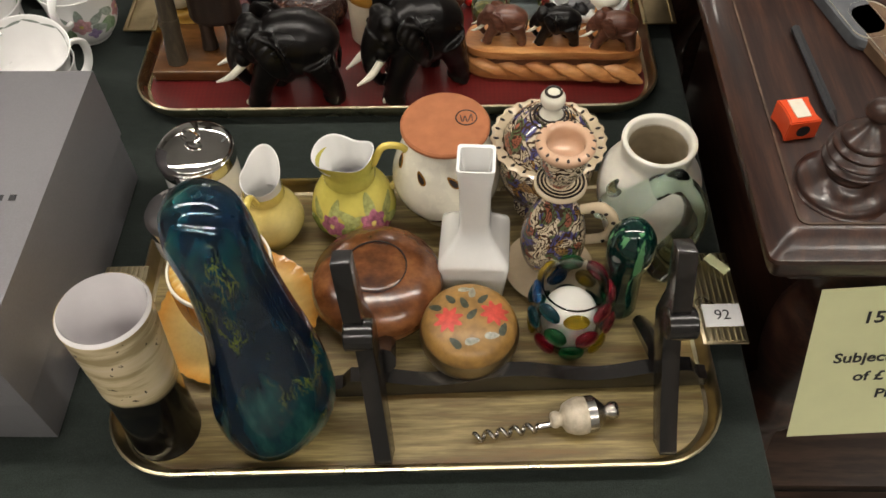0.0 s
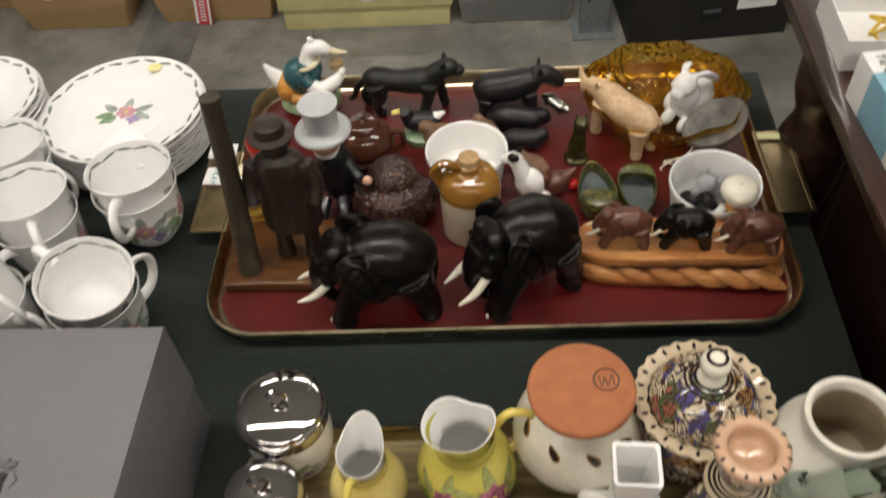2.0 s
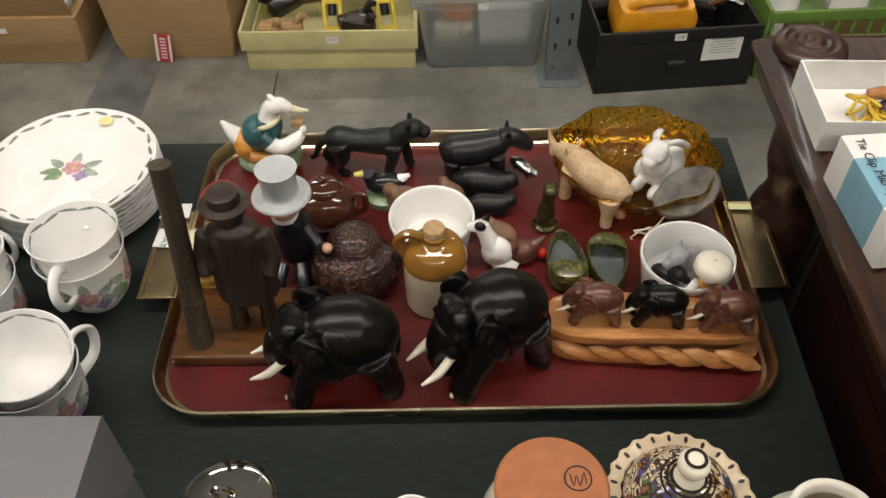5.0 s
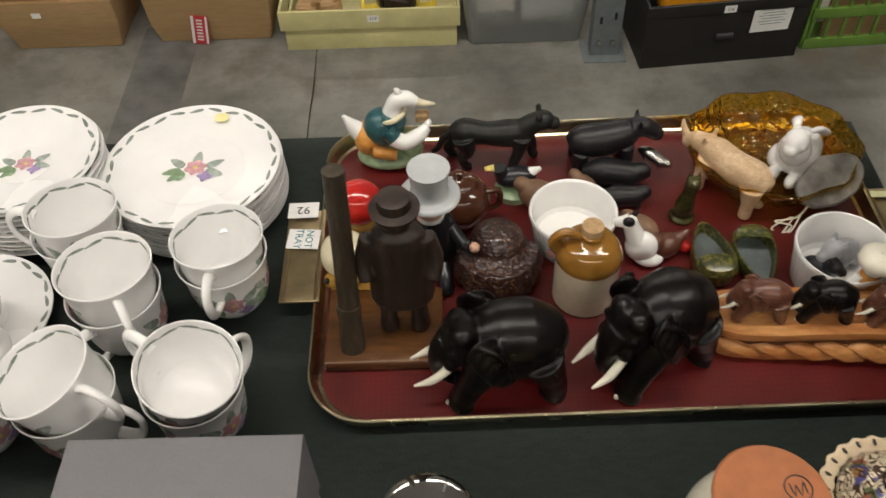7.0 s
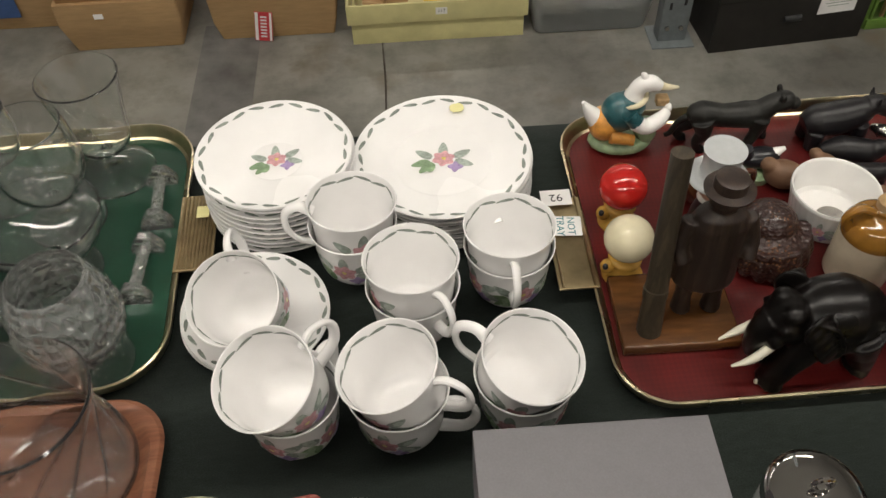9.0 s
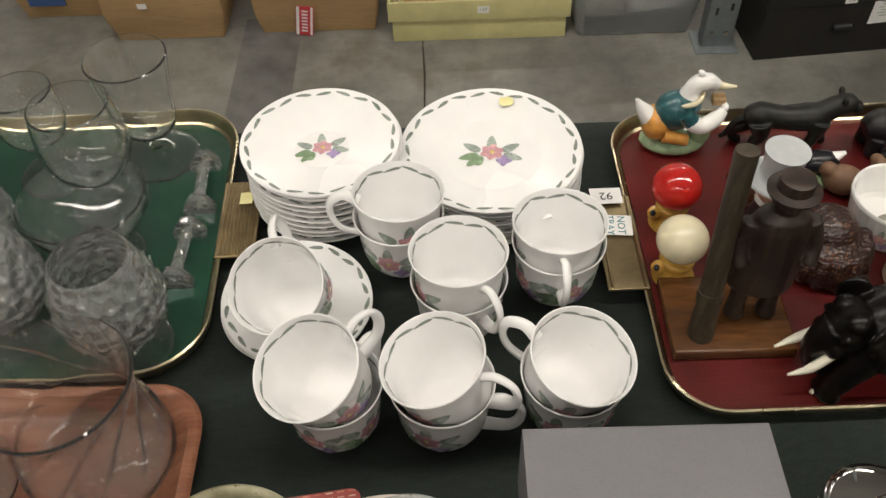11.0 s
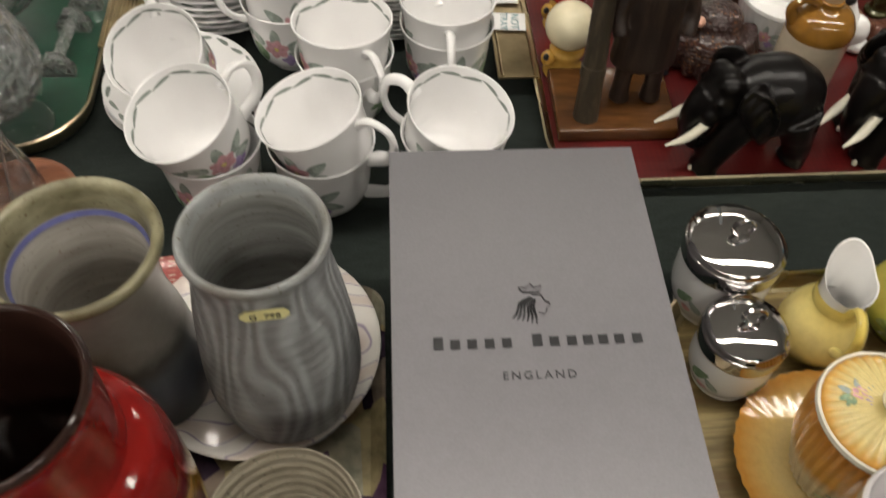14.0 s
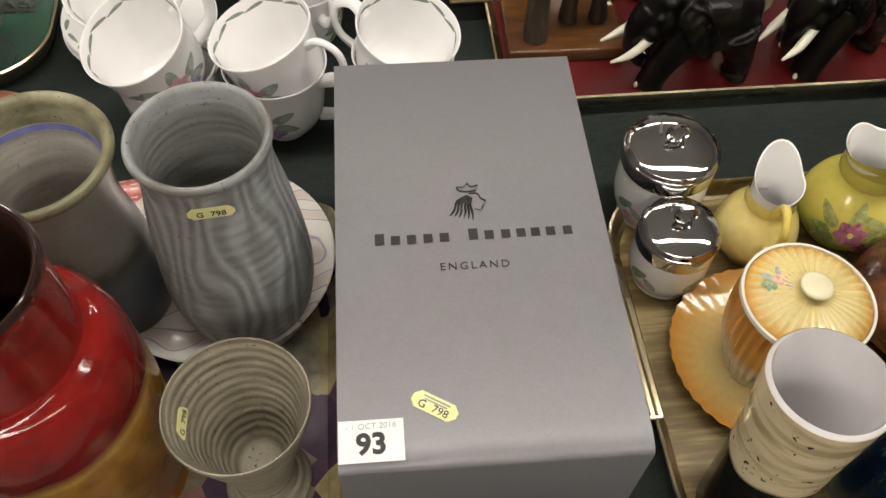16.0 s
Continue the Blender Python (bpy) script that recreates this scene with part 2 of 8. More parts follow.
def loft(loops, cap0=True, cap1=True, bm=None):
    """Loops of equal length, each a list of 3D points."""
    bm = bm or bmesh.new()
    rings = [[bm.verts.new(p) for p in lp] for lp in loops]
    n = len(rings[0])
    for a, b in zip(rings, rings[1:]):
        for k in range(n):
            bm.faces.new((a[k], a[(k + 1) % n], b[(k + 1) % n], b[k]))
    if cap0:
        bm.faces.new(list(reversed(rings[0])))
    if cap1:
        bm.faces.new(rings[-1])
    return bm


def level(loop, z):
    return [(x, y, z) for x, y in loop]


def letters(body, size, at, material, parent, name="lettering", depth=0.0001, width=None, bold=0.0):
    cu = bpy.data.curves.new(name, "FONT")
    cu.body, cu.size, cu.extrude = body, size, depth
    cu.align_x, cu.align_y = "CENTER", "CENTER"
    cu.resolution_u = 3
    cu.materials.append(material)
    cu.offset = size * bold
    if width:
        cu.space_character = width
    ob = new(name, cu)
    ob.parent = parent
    ob.matrix_basis = at
    return ob


def bars(rows, material, parent, at, name="print_bar", thick=0.0002):
    """Small flat bars: rows of (x, y, width, height)."""
    for x, y, w, h in rows:
        part(name, slab((w, h, thick), (x, y, 0), 0), material, parent, at=at, smooth=0)


LAMPBODY = plain("white_enamel", (0.8, 0.8, 0.8), 0.5, var=0.05)

# ---- the hall ----
TABLE_Z = 0.75


def setting(name, bm, material, label, category, smooth=0):
    ob = part(name, bm, material, smooth=smooth)
    return tagged(ob, label, category, kind="structure")


floor = setting("floor", slab((14, 14, 0.2), (0, 1, -0.2)), CONCRETE, "worn grey stained concrete warehouse floor", "floor")
setting("wall_north", slab((14, 0.2, 5), (0, 8.1, 0)), WALL, "plain grey painted block wall", "wall")
setting("wall_south", slab((14, 0.2, 5), (0, -6.1, 0)), WALL, "plain grey painted block wall", "wall")
setting("wall_east", slab((0.2, 14, 5), (7.1, 1, 0)), WALL, "plain grey painted block wall", "wall")
setting("wall_west", slab((0.2, 14, 5), (-7.1, 1, 0)), WALL, "plain grey painted block wall", "wall")
setting("ceiling", slab((14.4, 14.4, 0.2), (0, 1, 5.0)), LAMPBODY, "plain white hall ceiling", "ceiling")

TUBE, tn, tl, tb = nodes_of("glowing_tube", 0.4)
tb.inputs["Base Color"].default_value = (0.9, 0.9, 0.9, 1)
tb.inputs["Emission Color"].default_value = (1.0, 0.93, 0.80, 1)
tb.inputs["Emission Strength"].default_value = 30.0


def ceiling_light(x, y):
    t = thing("ceiling_light", "white twin fluorescent batten under the ceiling", "light", pose(x, y, 3.4, 0, 0, 90), "hall lights")
    part("housing", slab((0.14, 1.6, 0.06), (0, 0, 0.02), 0.008), LAMPBODY, t)
    for dx in (-0.04, 0.04):
        part("tube", tube([(dx, -0.78, 0), (dx, 0.78, 0)], 0.016, 12, smooth=1), TUBE, t, "glowing fluorescent tube")
    for dy in (-0.6, 0.6):
        part("hanger", tube([(0, dy, 0.08), (0, dy, 1.6)], 0.004, 6, smooth=1), STEEL, t)
    return t


LIGHT_ROWS = (-2.4, 0.35, 5.2)
for ly in LIGHT_ROWS:
    for lx in (-2.4, 0.0, 2.4):
        ceiling_light(lx, ly)
for ly in LIGHT_ROWS:
    lamp = bpy.data.lights.new("tube_row", "AREA")
    lamp.shape, lamp.size, lamp.size_y = "RECTANGLE", 6.4, 0.2
    lamp.energy, lamp.color = 85, (1.0, 0.935, 0.85)
    lo = new("tube_row", lamp)
    lo.matrix_basis = pose(0, ly, 3.36)

# ---- the trestle table under its cloth ----
table = thing("trestle_table", "long trestle table draped in dark green baize", "table", pose(0, 0, 0))
TX0, TX1, TY0, TY1 = -1.5, 0.662, -0.135, 0.65


def table_cloth():
    bm = bmesh.new()
    nx, ny = 90, 34
    grid = []
    for j in range(ny + 1):
        row = []
        for i in range(nx + 1):
            x = TX0 + (TX1 - TX0) * i / nx
            y = TY0 + (TY1 - TY0) * j / ny
            row.append(bm.verts.new((x, y, TABLE_Z + 0.0006 * noise.noise((x * 9, y * 9, 0)))))
        grid.append(row)
    for j in range(ny):
        for i in range(nx):
            bm.faces.new((grid[j][i], grid[j][i + 1], grid[j + 1][i + 1], grid[j + 1][i]))
    loop = grid[0][:] + [r[-1] for r in grid[1:]] + grid[-1][-2::-1] + [r[0] for r in grid[-2:0:-1]]
    prev = loop
    cx, cy = (TX0 + TX1) / 2, (TY0 + TY1) / 2
    for k, (out, z) in enumerate(((0.003, 0.748), (0.005, 0.744), (0.006, 0.73), (0.010, 0.55), (0.014, 0.30), (0.018, 0.06))):
        ring = []
        for v in loop:
            dx = -1 if v.co.x < TX0 + 1e-4 else (1 if v.co.x > TX1 - 1e-4 else 0)
            dy = -1 if v.co.y < TY0 + 1e-4 else (1 if v.co.y > TY1 - 1e-4 else 0)
            fold = 0.010 * k * 0.3 * math.sin((v.co.x - v.co.y) * 26 + 2 * noise.noise((v.co.x * 3, v.co.y * 3, 1)))
            o = out + (fold if k > 2 else 0)
            ring.append(bm.verts.new((v.co.x + dx * o, v.co.y + dy * o, z)))
        for a in range(len(loop)):
            b = (a + 1) % len(loop)
            bm.faces.new((prev[a], prev[b], ring[b], ring[a]))
        prev = ring
    return bm


part("table_top", slab((TX1 - TX0 - 0.02, TY1 - TY0 - 0.02, 0.03), ((TX0 + TX1) / 2, (TY0 + TY1) / 2, 0.715), 0.004), CARDBOARD, table, "pale wooden trestle top")
for lx in (-1.3, 0.45):
    for ly in (TY0 + 0.1, TY1 - 0.1):
        part("leg", slab((0.04, 0.04, 0.715), (lx, ly, 0), 0.004), STEEL, table)
tagged(part("table_cloth", table_cloth(), BAIZE, smooth=50), "dark green baize cloth over the trestle table", "tablecloth")


# ---- trays ----
def tray(name, label, x, y, turn, hx, hy, floor_mat, rim_mat, handle_mat, r=0.055, ribs=7, handle_w=0.088, group="metal trays"):
    t = thing(name, label, "tray", pose(x, y, TABLE_Z + 0.001, 0, 0, turn), group)
    n = 8
    sec = ((0.018, 0.0), (0.012, 0.0015), (0.006, 0.006), (0.003, 0.012), (0.0, 0.0165), (0.0, 0.0185), (0.003, 0.0195), (0.006, 0.0175), (0.008, 0.013), (0.013, 0.0065), (0.020, 0.0045))
    loops = [level(rrect(hx - i * 0.55, hy - i * 0.55, r - i * 0.4, n), z) for i, z in sec]
    part("rim", loft(loops, True, False), rim_mat, t, "polished brass rolled rim")
    part("tray_floor", loft([level(rrect(hx - 0.0102, hy - 0.0102, r - 0.007, n), 0.0025), level(rrect(hx - 0.0102, hy - 0.0102, r - 0.007, n), 0.0058)]), floor_mat, t)
    for sx in (-1, 1):
        h = part("handle", slab((0.036, handle_w, 0.0022), (sx * (hx + 0.013), 0, 0.0185), 0.0008), handle_mat, t)
        for k in range(ribs):
            part("rib", tube([(sx * (hx - 0.001 + 0.028 * k / (ribs - 1)), -handle_w / 2 + 0.002, 0.021), (sx * (hx - 0.001 + 0.028 * k / (ribs - 1)), handle_w / 2 - 0.002, 0.021)], 0.0013, 6, smooth=1), handle_mat, h)
    return t


tray_a = tray("serving_tray", "brass-rimmed serving tray with an oak-print floor", 0.4015, 0.066, 1.8, 0.230, 0.141, OAKPRINT, BRASS, BRASS)
tray_b = tray("serving_tray", "brass-rimmed serving tray with a red lattice floor", 0.3705, 0.4700, 0.8, 0.2630, 0.1755, REDPRINT, BRASS, BRASSDARK, 0.05, 2, 0.110)
GREENTRAY = plain("green_lacquer", (0.008, 0.055, 0.030), 0.32, var=0.25, scale=30, coat=0.3)
tray_c = tray("serving_tray", "brass-rimmed serving tray with a dark green floor", -0.506, 0.499, 2, 0.240, 0.165, GREENTRAY, BRASS, BRASSDARK, 0.06, 9, 0.095)


def moulded_tray():
    t = thing("moulded_tray", "reddish-brown moulded wooden tray with rounded corners", "tray", pose(-0.404, 0.2195, TABLE_Z + 0.001))
    m = wood("reddish_moulded_wood", (0.235, 0.088, 0.046), (0.33, 0.138, 0.076), 0.38, 8, (1, 8, 1), 0.1, 0.04)
    sec = ((0.02, 0.0), (0.006, 0.004), (0.0, 0.016), (0.003, 0.0185), (0.010, 0.0175), (0.018, 0.009), (0.028, 0.006))
    part("tray_body", loft([level(rrect(0.152 - i, 0.113 - i, 0.045 - i * 0.4, 8), z) for i, z in sec]), m, t)
    return t


moulded_tray()


# ---- the grey gift box ----
def gift_box():
    t = thing("gift_box", "silver-grey card gift box with a printed lid", "box", pose(0.0595, 0.088, TABLE_Z + 0.002))
    w, d, h = 0.150, 0.267, 0.131
    part("box_base", slab((w - 0.003, d - 0.003, h - 0.004), (0, 0, 0), 0.0012), SILVERCARD, t)
    # the lid: its front edge is pressed round and slightly crumpled
    sec = [(-d / 2, h - 0.074)]
    for k in range(7):
        a = radians(90 * k / 6)
        sec.append((-d / 2 + 0.015 - 0.015 * math.cos(a), h - 0.0060 + 0.0060 * math.sin(a)))
    sec += [(d / 2 - 0.0012, h), (d / 2, h - 0.0012), (d / 2, h - 0.074)]
    loops = []
    for i in range(31):
        x = -w / 2 + w * i / 30
        row = []
        for y, z in sec:
            dent = 0.0011 * noise.noise((x * 42, 3.0, 0)) + 0.0006 * noise.noise((x * 120, 7.0, 0)) if y < -d / 2 + 0.010 and z > h - 0.01 else 0.0
            row.append((x, y - 0.6 * dent, z + dent * 0.8))
        loops.append(row)
    lid = part("lid", loft(loops), SILVERCARD, t, smooth=50)
    z = h + 0.0003
    cap = []
    for k, (x, hh) in enumerate(zip((-0.0505, -0.0418, -0.0330, -0.0240, -0.0150, 0.0010, 0.0098, 0.0190, 0.0275, 0.0355, 0.0440, 0.0535), (0.0085, 0.0065, 0.0065, 0.0065, 0.0065, 0.0085, 0.0065, 0.0065, 0.0065, 0.0065, 0.0065, 0.0065))):
        cap.append((x - 0.0005, -0.0050 + (hh - 0.0065) / 2, 0.0050, hh * 0.86))
    bars(cap, INK, lid, pose(0, 0, z, 0, 0, 0.5), "wordmark_bar")
    letters("ENGLAND", 0.0066, pose(-0.0005, -0.0245, z), INK, lid, "england_lettering", width=1.35)
    bm = bmesh.new()
    for k in range(6):
        f = k / 5
        tube([(0.001 + 0.003 * f, 0.0245 - 0.002 * f, 0), (-0.006 + 0.008 * f, 0.0195 - 0.003 * f, 0), (-0.0085 + 0.0115 * f, 0.0125 - 0.003 * f, 0), (-0.0120 + 0.0150 * f, 0.0085 - 0.0045 * f, 0)], [0.0006, 0.0013, 0.0011, 0.0002], 6, bm, 4, 0.1)
    tube([(0.002, 0.026, 0), (0.0075, 0.0255, 0), (0.0095, 0.0215, 0), (0.0125, 0.0190, 0), (0.0105, 0.0160, 0), (0.0085, 0.0120, 0), (0.0045, 0.0135, 0)], [0.0005, 0.0007, 0.0007, 0.0008, 0.0007, 0.0007, 0.0003], 6, bm, 4, 0.1)
    tube([(-0.0045, 0.0285, 0), (-0.0055, 0.0320, 0), (-0.001, 0.0315, 0), (0.0015, 0.0345, 0), (0.004, 0.0315, 0), (0.0085, 0.0325, 0), (0.0075, 0.0285, 0)], 0.0007, 6, bm, 4, 0.1)
    tube([(-0.0042, 0.0282, 0), (0.0015, 0.0274, 0), (0.0072, 0.0282, 0)], 0.0007, 6, bm, 3, 0.1)
    part("crest_print", bm, INK, lid, at=pose(-0.001, 0.0020, z) @ Matrix.Scale(0.86, 4))
    lab = part("lot_label", slab((0.031, 0.021, 0.0003), (0, 0, 0), 0), PAPER, lid, "white paper lot label", at=pose(-0.0590, -0.1195, z))
    letters("93", 0.0145, pose(0, -0.002, 0.0004, 0, 0, 1), INK, lab, bold=0.035)
    letters("- 1 OCT 2016", 0.0042, pose(0, 0.0072, 0.0004, 0, 0, 1), GREYLEAF, lab)
    st = part("price_sticker", loft([level(rrect(0.012, 0.0047, 0.003, 1), zz) for zz in (0, 0.0003)]), YELLOWPAPER, lid, "yellow price sticker", at=pose(-0.0280, -0.1040, z, 0, 0, -31))
    letters("G  798", 0.0058, pose(0, -0.0018, 0.0004), INK, st)
    bars([(0, 0.0028, 0.014, 0.0009), (0, 0.0012, 0.012, 0.0008)], GREYLEAF, st, pose(0, 0, 0.0004))
    return t


gift_box()


# ---- china: cups, saucers, plates ----
def petal(bm, place, cx, cy, a, ln, w, mi, n=7):
    """A leaf or petal laid on a surface by place(u, v), fanned so that it follows the curve."""
    c, s = math.cos(a), math.sin(a)

    def ring(k):
        pts = []
        for i in range(2 * n):
            f = i / (2 * n) * 2 * math.pi
            lx, ly = k * ln / 2 * math.cos(f), k * w / 2 * math.sin(f) * (1 - 0.35 * math.cos(f))
            pts.append(bm.verts.new(place(cx + lx * c - ly * s, cy + lx * s + ly * c)))
        return pts
    outer, inner, mid = ring(1.0), ring(0.5), bm.verts.new(place(cx, cy))
    for i in range(2 * n):
        j = (i + 1) % (2 * n)
        bm.faces.new((outer[i], outer[j], inner[j], inner[i])).material_index = mi
        bm.faces.new((inner[i], inner[j], mid)).material_index = mi


PRINTS = [PINK, PURPLE, LEAF, GREYLEAF, YELLOWP]


def bouquet(bm, place, s=1.0, seed=1):
    rnd = random.Random(seed)
    lift = [0.0]

    def p(u, v):
        return place(u * s, v * s, lift[0])
    for k, a in enumerate((2.5, 3.4, 0.5, -0.4, -2.4, 1.5)):
        lift[0] = 0.0001 + 0.00003 * k
        petal(bm, p, 0.015 * math.cos(a), 0.010 * math.sin(a), a, 0.013, 0.0062, (3, 2, 3, 3, 2, 3)[k])
    for k in range(6):
        lift[0] = 0.0003 + 0.00003 * k
        a = k * 1.05 + 0.3
        petal(bm, p, 0.0008 + 0.0038 * math.cos(a), 0.001 + 0.0034 * math.sin(a), a, 0.0082, 0.0066, 0)
    for k in range(4):
        lift[0] = 0.0005 + 0.00003 * k
        a = k * 1.5
        petal(bm, p, 0.008 + 0.0026 * math.cos(a), -0.0075 + 0.0024 * math.sin(a), a, 0.0055, 0.0042, 1)
    lift[0] = 0.0006
    petal(bm, p, -0.008, -0.007, 0.9, 0.0085, 0.006, 2)
    petal(bm, p, 0.001, 0.001, 0.4, 0.003, 0.003, 4)


def garland(bm, place, n, r, w, ln):
    for k in range(n):
        a = 2 * math.pi * k / n
        petal(bm, lambda u, v, a=a: place(a + u / r, v), 0, 0.0006 * (-1) ** k, 0.18 * (-1) ** k, ln, w, 0)


CUP_H, CUP_R = 0.066, 0.0395
CUP_OUT = smooth_profile([(0.0, 0.0022), (0.017, 0.002), (0.0185, 0.0), (0.0205, 0.0005), (0.0215, 0.004), (0.027, 0.009), (0.0325, 0.020), (0.0350, 0.038), (0.0362, 0.052), (0.0395, 0.066)], 4)
CUP_IN = smooth_profile([(0.0388, 0.0665), (0.0380, 0.0655), (0.0348, 0.052), (0.0335, 0.038), (0.031, 0.021), (0.025, 0.0105), (0.014, 0.0062), (0.0, 0.0055)], 4)


def radius_at(profile, z):
    for (r0, z0), (r1, z1) in zip(profile, profile[1:]):
        if min(z0, z1) <= z <= max(z0, z1) and abs(z1 - z0) > 1e-9:
            return r0 + (r1 - r0) * (z - z0) / (z1 - z0)
    return profile[-1][0]


def make_cup(m):
    t = thing("teacup", "white bone china teacup with a pink flower print", "cup", m, "stacked teacups")
    part("cup_body", lathe(CUP_OUT + CUP_IN, 48), CHINA, t)
    part("handle", tube([(0.0345, 0, 0.054), (0.047, 0, 0.060), (0.0585, 0, 0.052), (0.059, 0, 0.036), (0.050, 0, 0.022), (0.031, 0, 0.017)], [0.0036, 0.0030, 0.0028, 0.0028, 0.0030, 0.0036], 10, flat=1.5), CHINA, t)
    for a0 in (radians(105), radians(183), radians(262)):
        bm = bmesh.new()

        def side(u, v, lift=0.0002, a0=a0):
            z = 0.034 + v
            r = radius_at(CUP_OUT, z) + lift + 0.0001
            return (r * math.cos(a0 + u / r), r * math.sin(a0 + u / r), z)
        bouquet(bm, side, 1.45, 3)
        part("flower_print", bm, PRINTS, t)
    bm = bmesh.new()

    def inner(a, v):
        z = 0.0602 + v
        r = radius_at(CUP_IN, z) - 0.0003
        return (r * math.cos(a), r * math.sin(a), z)
    garland(bm, inner, 14, 0.036, 0.0025, 0.0170)
    part("garland_print", bm, GARLAND, t)
    part("rim_line", lathe([(0.0393, 0.0664), (0.0390, 0.0668), (0.0386, 0.0667), (0.0390, 0.0663), (0.0393, 0.0664)], 48), CHINA, t)
    return t


def dish(name, label, category, r, h, well, m, group, border, n_gar, flower):
    """A plate or saucer, with its printed border and flowers."""
    t = thing(name, label, category, m, group)
    k = r / 0.087
    pro = smooth_profile([(0.0, 0.003), (well * 0.78, 0.003), (well * 0.80, 0.0), (well * 0.88, 0.0), (well, 0.004), (r * 0.94, h - 0.0025), (r, h)], 4)
    pro2 = smooth_profile([(r, h + 0.0012), (r * 0.94, h - 0.0005), (well * 1.02, 0.0068), (well * 0.85, 0.0055), (0.0, 0.0055)], 5)
    part("plate_body", lathe(pro + pro2, 64), CHINA, t)
    if border:
        bm = bmesh.new()

        def rim(a, v):
            rr = r * 0.925 + v
            return (rr * math.cos(a), rr * math.sin(a), radius_at([(z, q) for q, z in pro2][::-1], rr) + 0.0004)
        garland(bm, rim, n_gar, r * 0.925, 0.0034, 2 * math.pi * r * 0.925 / n_gar * 0.80)
        part("garland_print", bm, GARLAND, t)
    if flower:
        bm = bmesh.new()
        bouquet(bm, lambda u, v, lift=0.0002: (u, v, 0.0057 + lift), 1.5 * k, 5)
        part("flower_print", bm, PRINTS, t)
    return t


def stack(x, y, count, r, h, well, name, label, category, group, step, tilt=0.0, turn=0.0):
    z = TABLE_Z + 0.001
    rnd = random.Random(count)
    first = None
    for k in range(count):
        top = k == count - 1
        m = pose(x + rnd.uniform(-1, 1) * 0.0012, y + rnd.uniform(-1, 1) * 0.0012, z + k * step, tilt * (k / count), 0, turn + (0 if top else rnd.uniform(0, 360)))
        if top:
            dish(name, label, category, r, h, well, m, group, True, 26 if r > 0.08 else 22, True)
        elif first is None:
            first = dish(name, label, category, r, h, well, m, group, True, 26 if r > 0.08 else 22, False)
        else:
            copy_thing(first, m)


stack(-0.0155, 0.557, 9, 0.0852, 0.0135, 0.050, "tea_plate", "white china tea plate with garland border, in a stack", "plate", "stacked tea plates", 0.0052, 0, 0)
stack(-0.1725, 0.552, 10, 0.0730, 0.0165, 0.028, "saucer", "white china saucer with garland border, in a stack", "saucer", "stacked saucers", 0.0066, 0, 10)
tagp = part("price_sticker", loft([level(rrect(0.014 / 2, 0.011 / 2, 0.0028, 1), z) for z in (0, 0.0004)]), YELLOWPAPER, None, at=pose(0.002, 0.622, TABLE_Z + 0.0562, 8, 0, 8))
tagged(tagp, "small pale yellow price sticker on a plate rim", "sticker")

cup0 = make_cup(pose(0, 0, 0))
cup_first = [True]


def put_cup(m):
    if cup_first[0]:
        cup_first[0] = False
        cup0.matrix_basis = m
    else:
        copy_thing(cup0, m)


def cup_pair(rim, turn_low, turn_up, tilt=0.0, toward=0.0, low=True, shift=0.3):
    """An upper cup with its rim's centre at a place, leaning toward a heading, nested in an upright one."""
    lean = Matrix.Rotation(radians(tilt), 4, Vector((-math.sin(radians(toward)), math.cos(radians(toward)), 0)))
    base = Vector(rim) - lean @ Vector((0, 0, CUP_H))
    if low:
        put_cup(pose(base.x + shift * (rim[0] - base.x), base.y + shift * (rim[1] - base.y), TABLE_Z + 0.0012, 0, 0, turn_low))
    put_cup(Matrix.Translation(base) @ lean @ pose(0, 0, 0, 0, 0, turn_up))


cup_pair((-0.0995, 0.471, 0.839), -10, 178, 5, 70)
cup_pair((-0.0505, 0.3975, 0.846), 250, -60, 4, 90)
cup_pair((0.0335, 0.434, 0.837), 100, -90, 4, 90)
cup_pair((-0.072, 0.297, 0.848), -15, -25, 15, 185, True, 0.62)
cup_pair((-0.159, 0.288, 0.855), 60, 42, 20, 225)
cup_pair((0.036, 0.300, 0.842), 60, 150, 14, -35, True, 0.66)
dish("saucer", "white china saucer with garland border under a tilted cup", "saucer", 0.0640, 0.0150, 0.026, pose(-0.192, 0.412, TABLE_Z + 0.001), "stacked saucers", True, 22, False)
dish("saucer", "white china saucer under a tilted cup", "saucer", 0.0640, 0.0150, 0.026, pose(-0.190, 0.409, TABLE_Z + 0.009, 4, 3, 30), "stacked saucers", True, 22, False)
cup_pair((-0.194, 0.377, 0.834), 0, 95, 28, 250, False)


# ---- sculpted figures ----
ZT = TABLE_Z + 0.0068


def fused(bm, voxel=0.0013, rounds=6):
    """Melts overlapping lumps into one skin."""
    me = bpy.data.meshes.new("lump")
    bm.to_mesh(me)
    bm.free()
    ob = new("lump", me)
    mod = ob.modifiers.new("skin", "REMESH")
    mod.mode, mod.voxel_size = "VOXEL", voxel
    sm = ob.modifiers.new("soft", "SMOOTH")
    sm.factor, sm.iterations = 0.5, rounds
    dg = bpy.context.evaluated_depsgraph_get()
    ev = ob.evaluated_get(dg)
    out = bmesh.new()
    out.from_mesh(ev.to_mesh())
    ev.to_mesh_clear()
    bpy.data.objects.remove(ob)
    bpy.data.meshes.remove(me)
    return out


def colour_from(bm, first, mi):
    """Gives all faces from that index on a material."""
    bm.faces.ensure_lookup_table()
    for f in bm.faces[first:]:
        f.material_index = mi


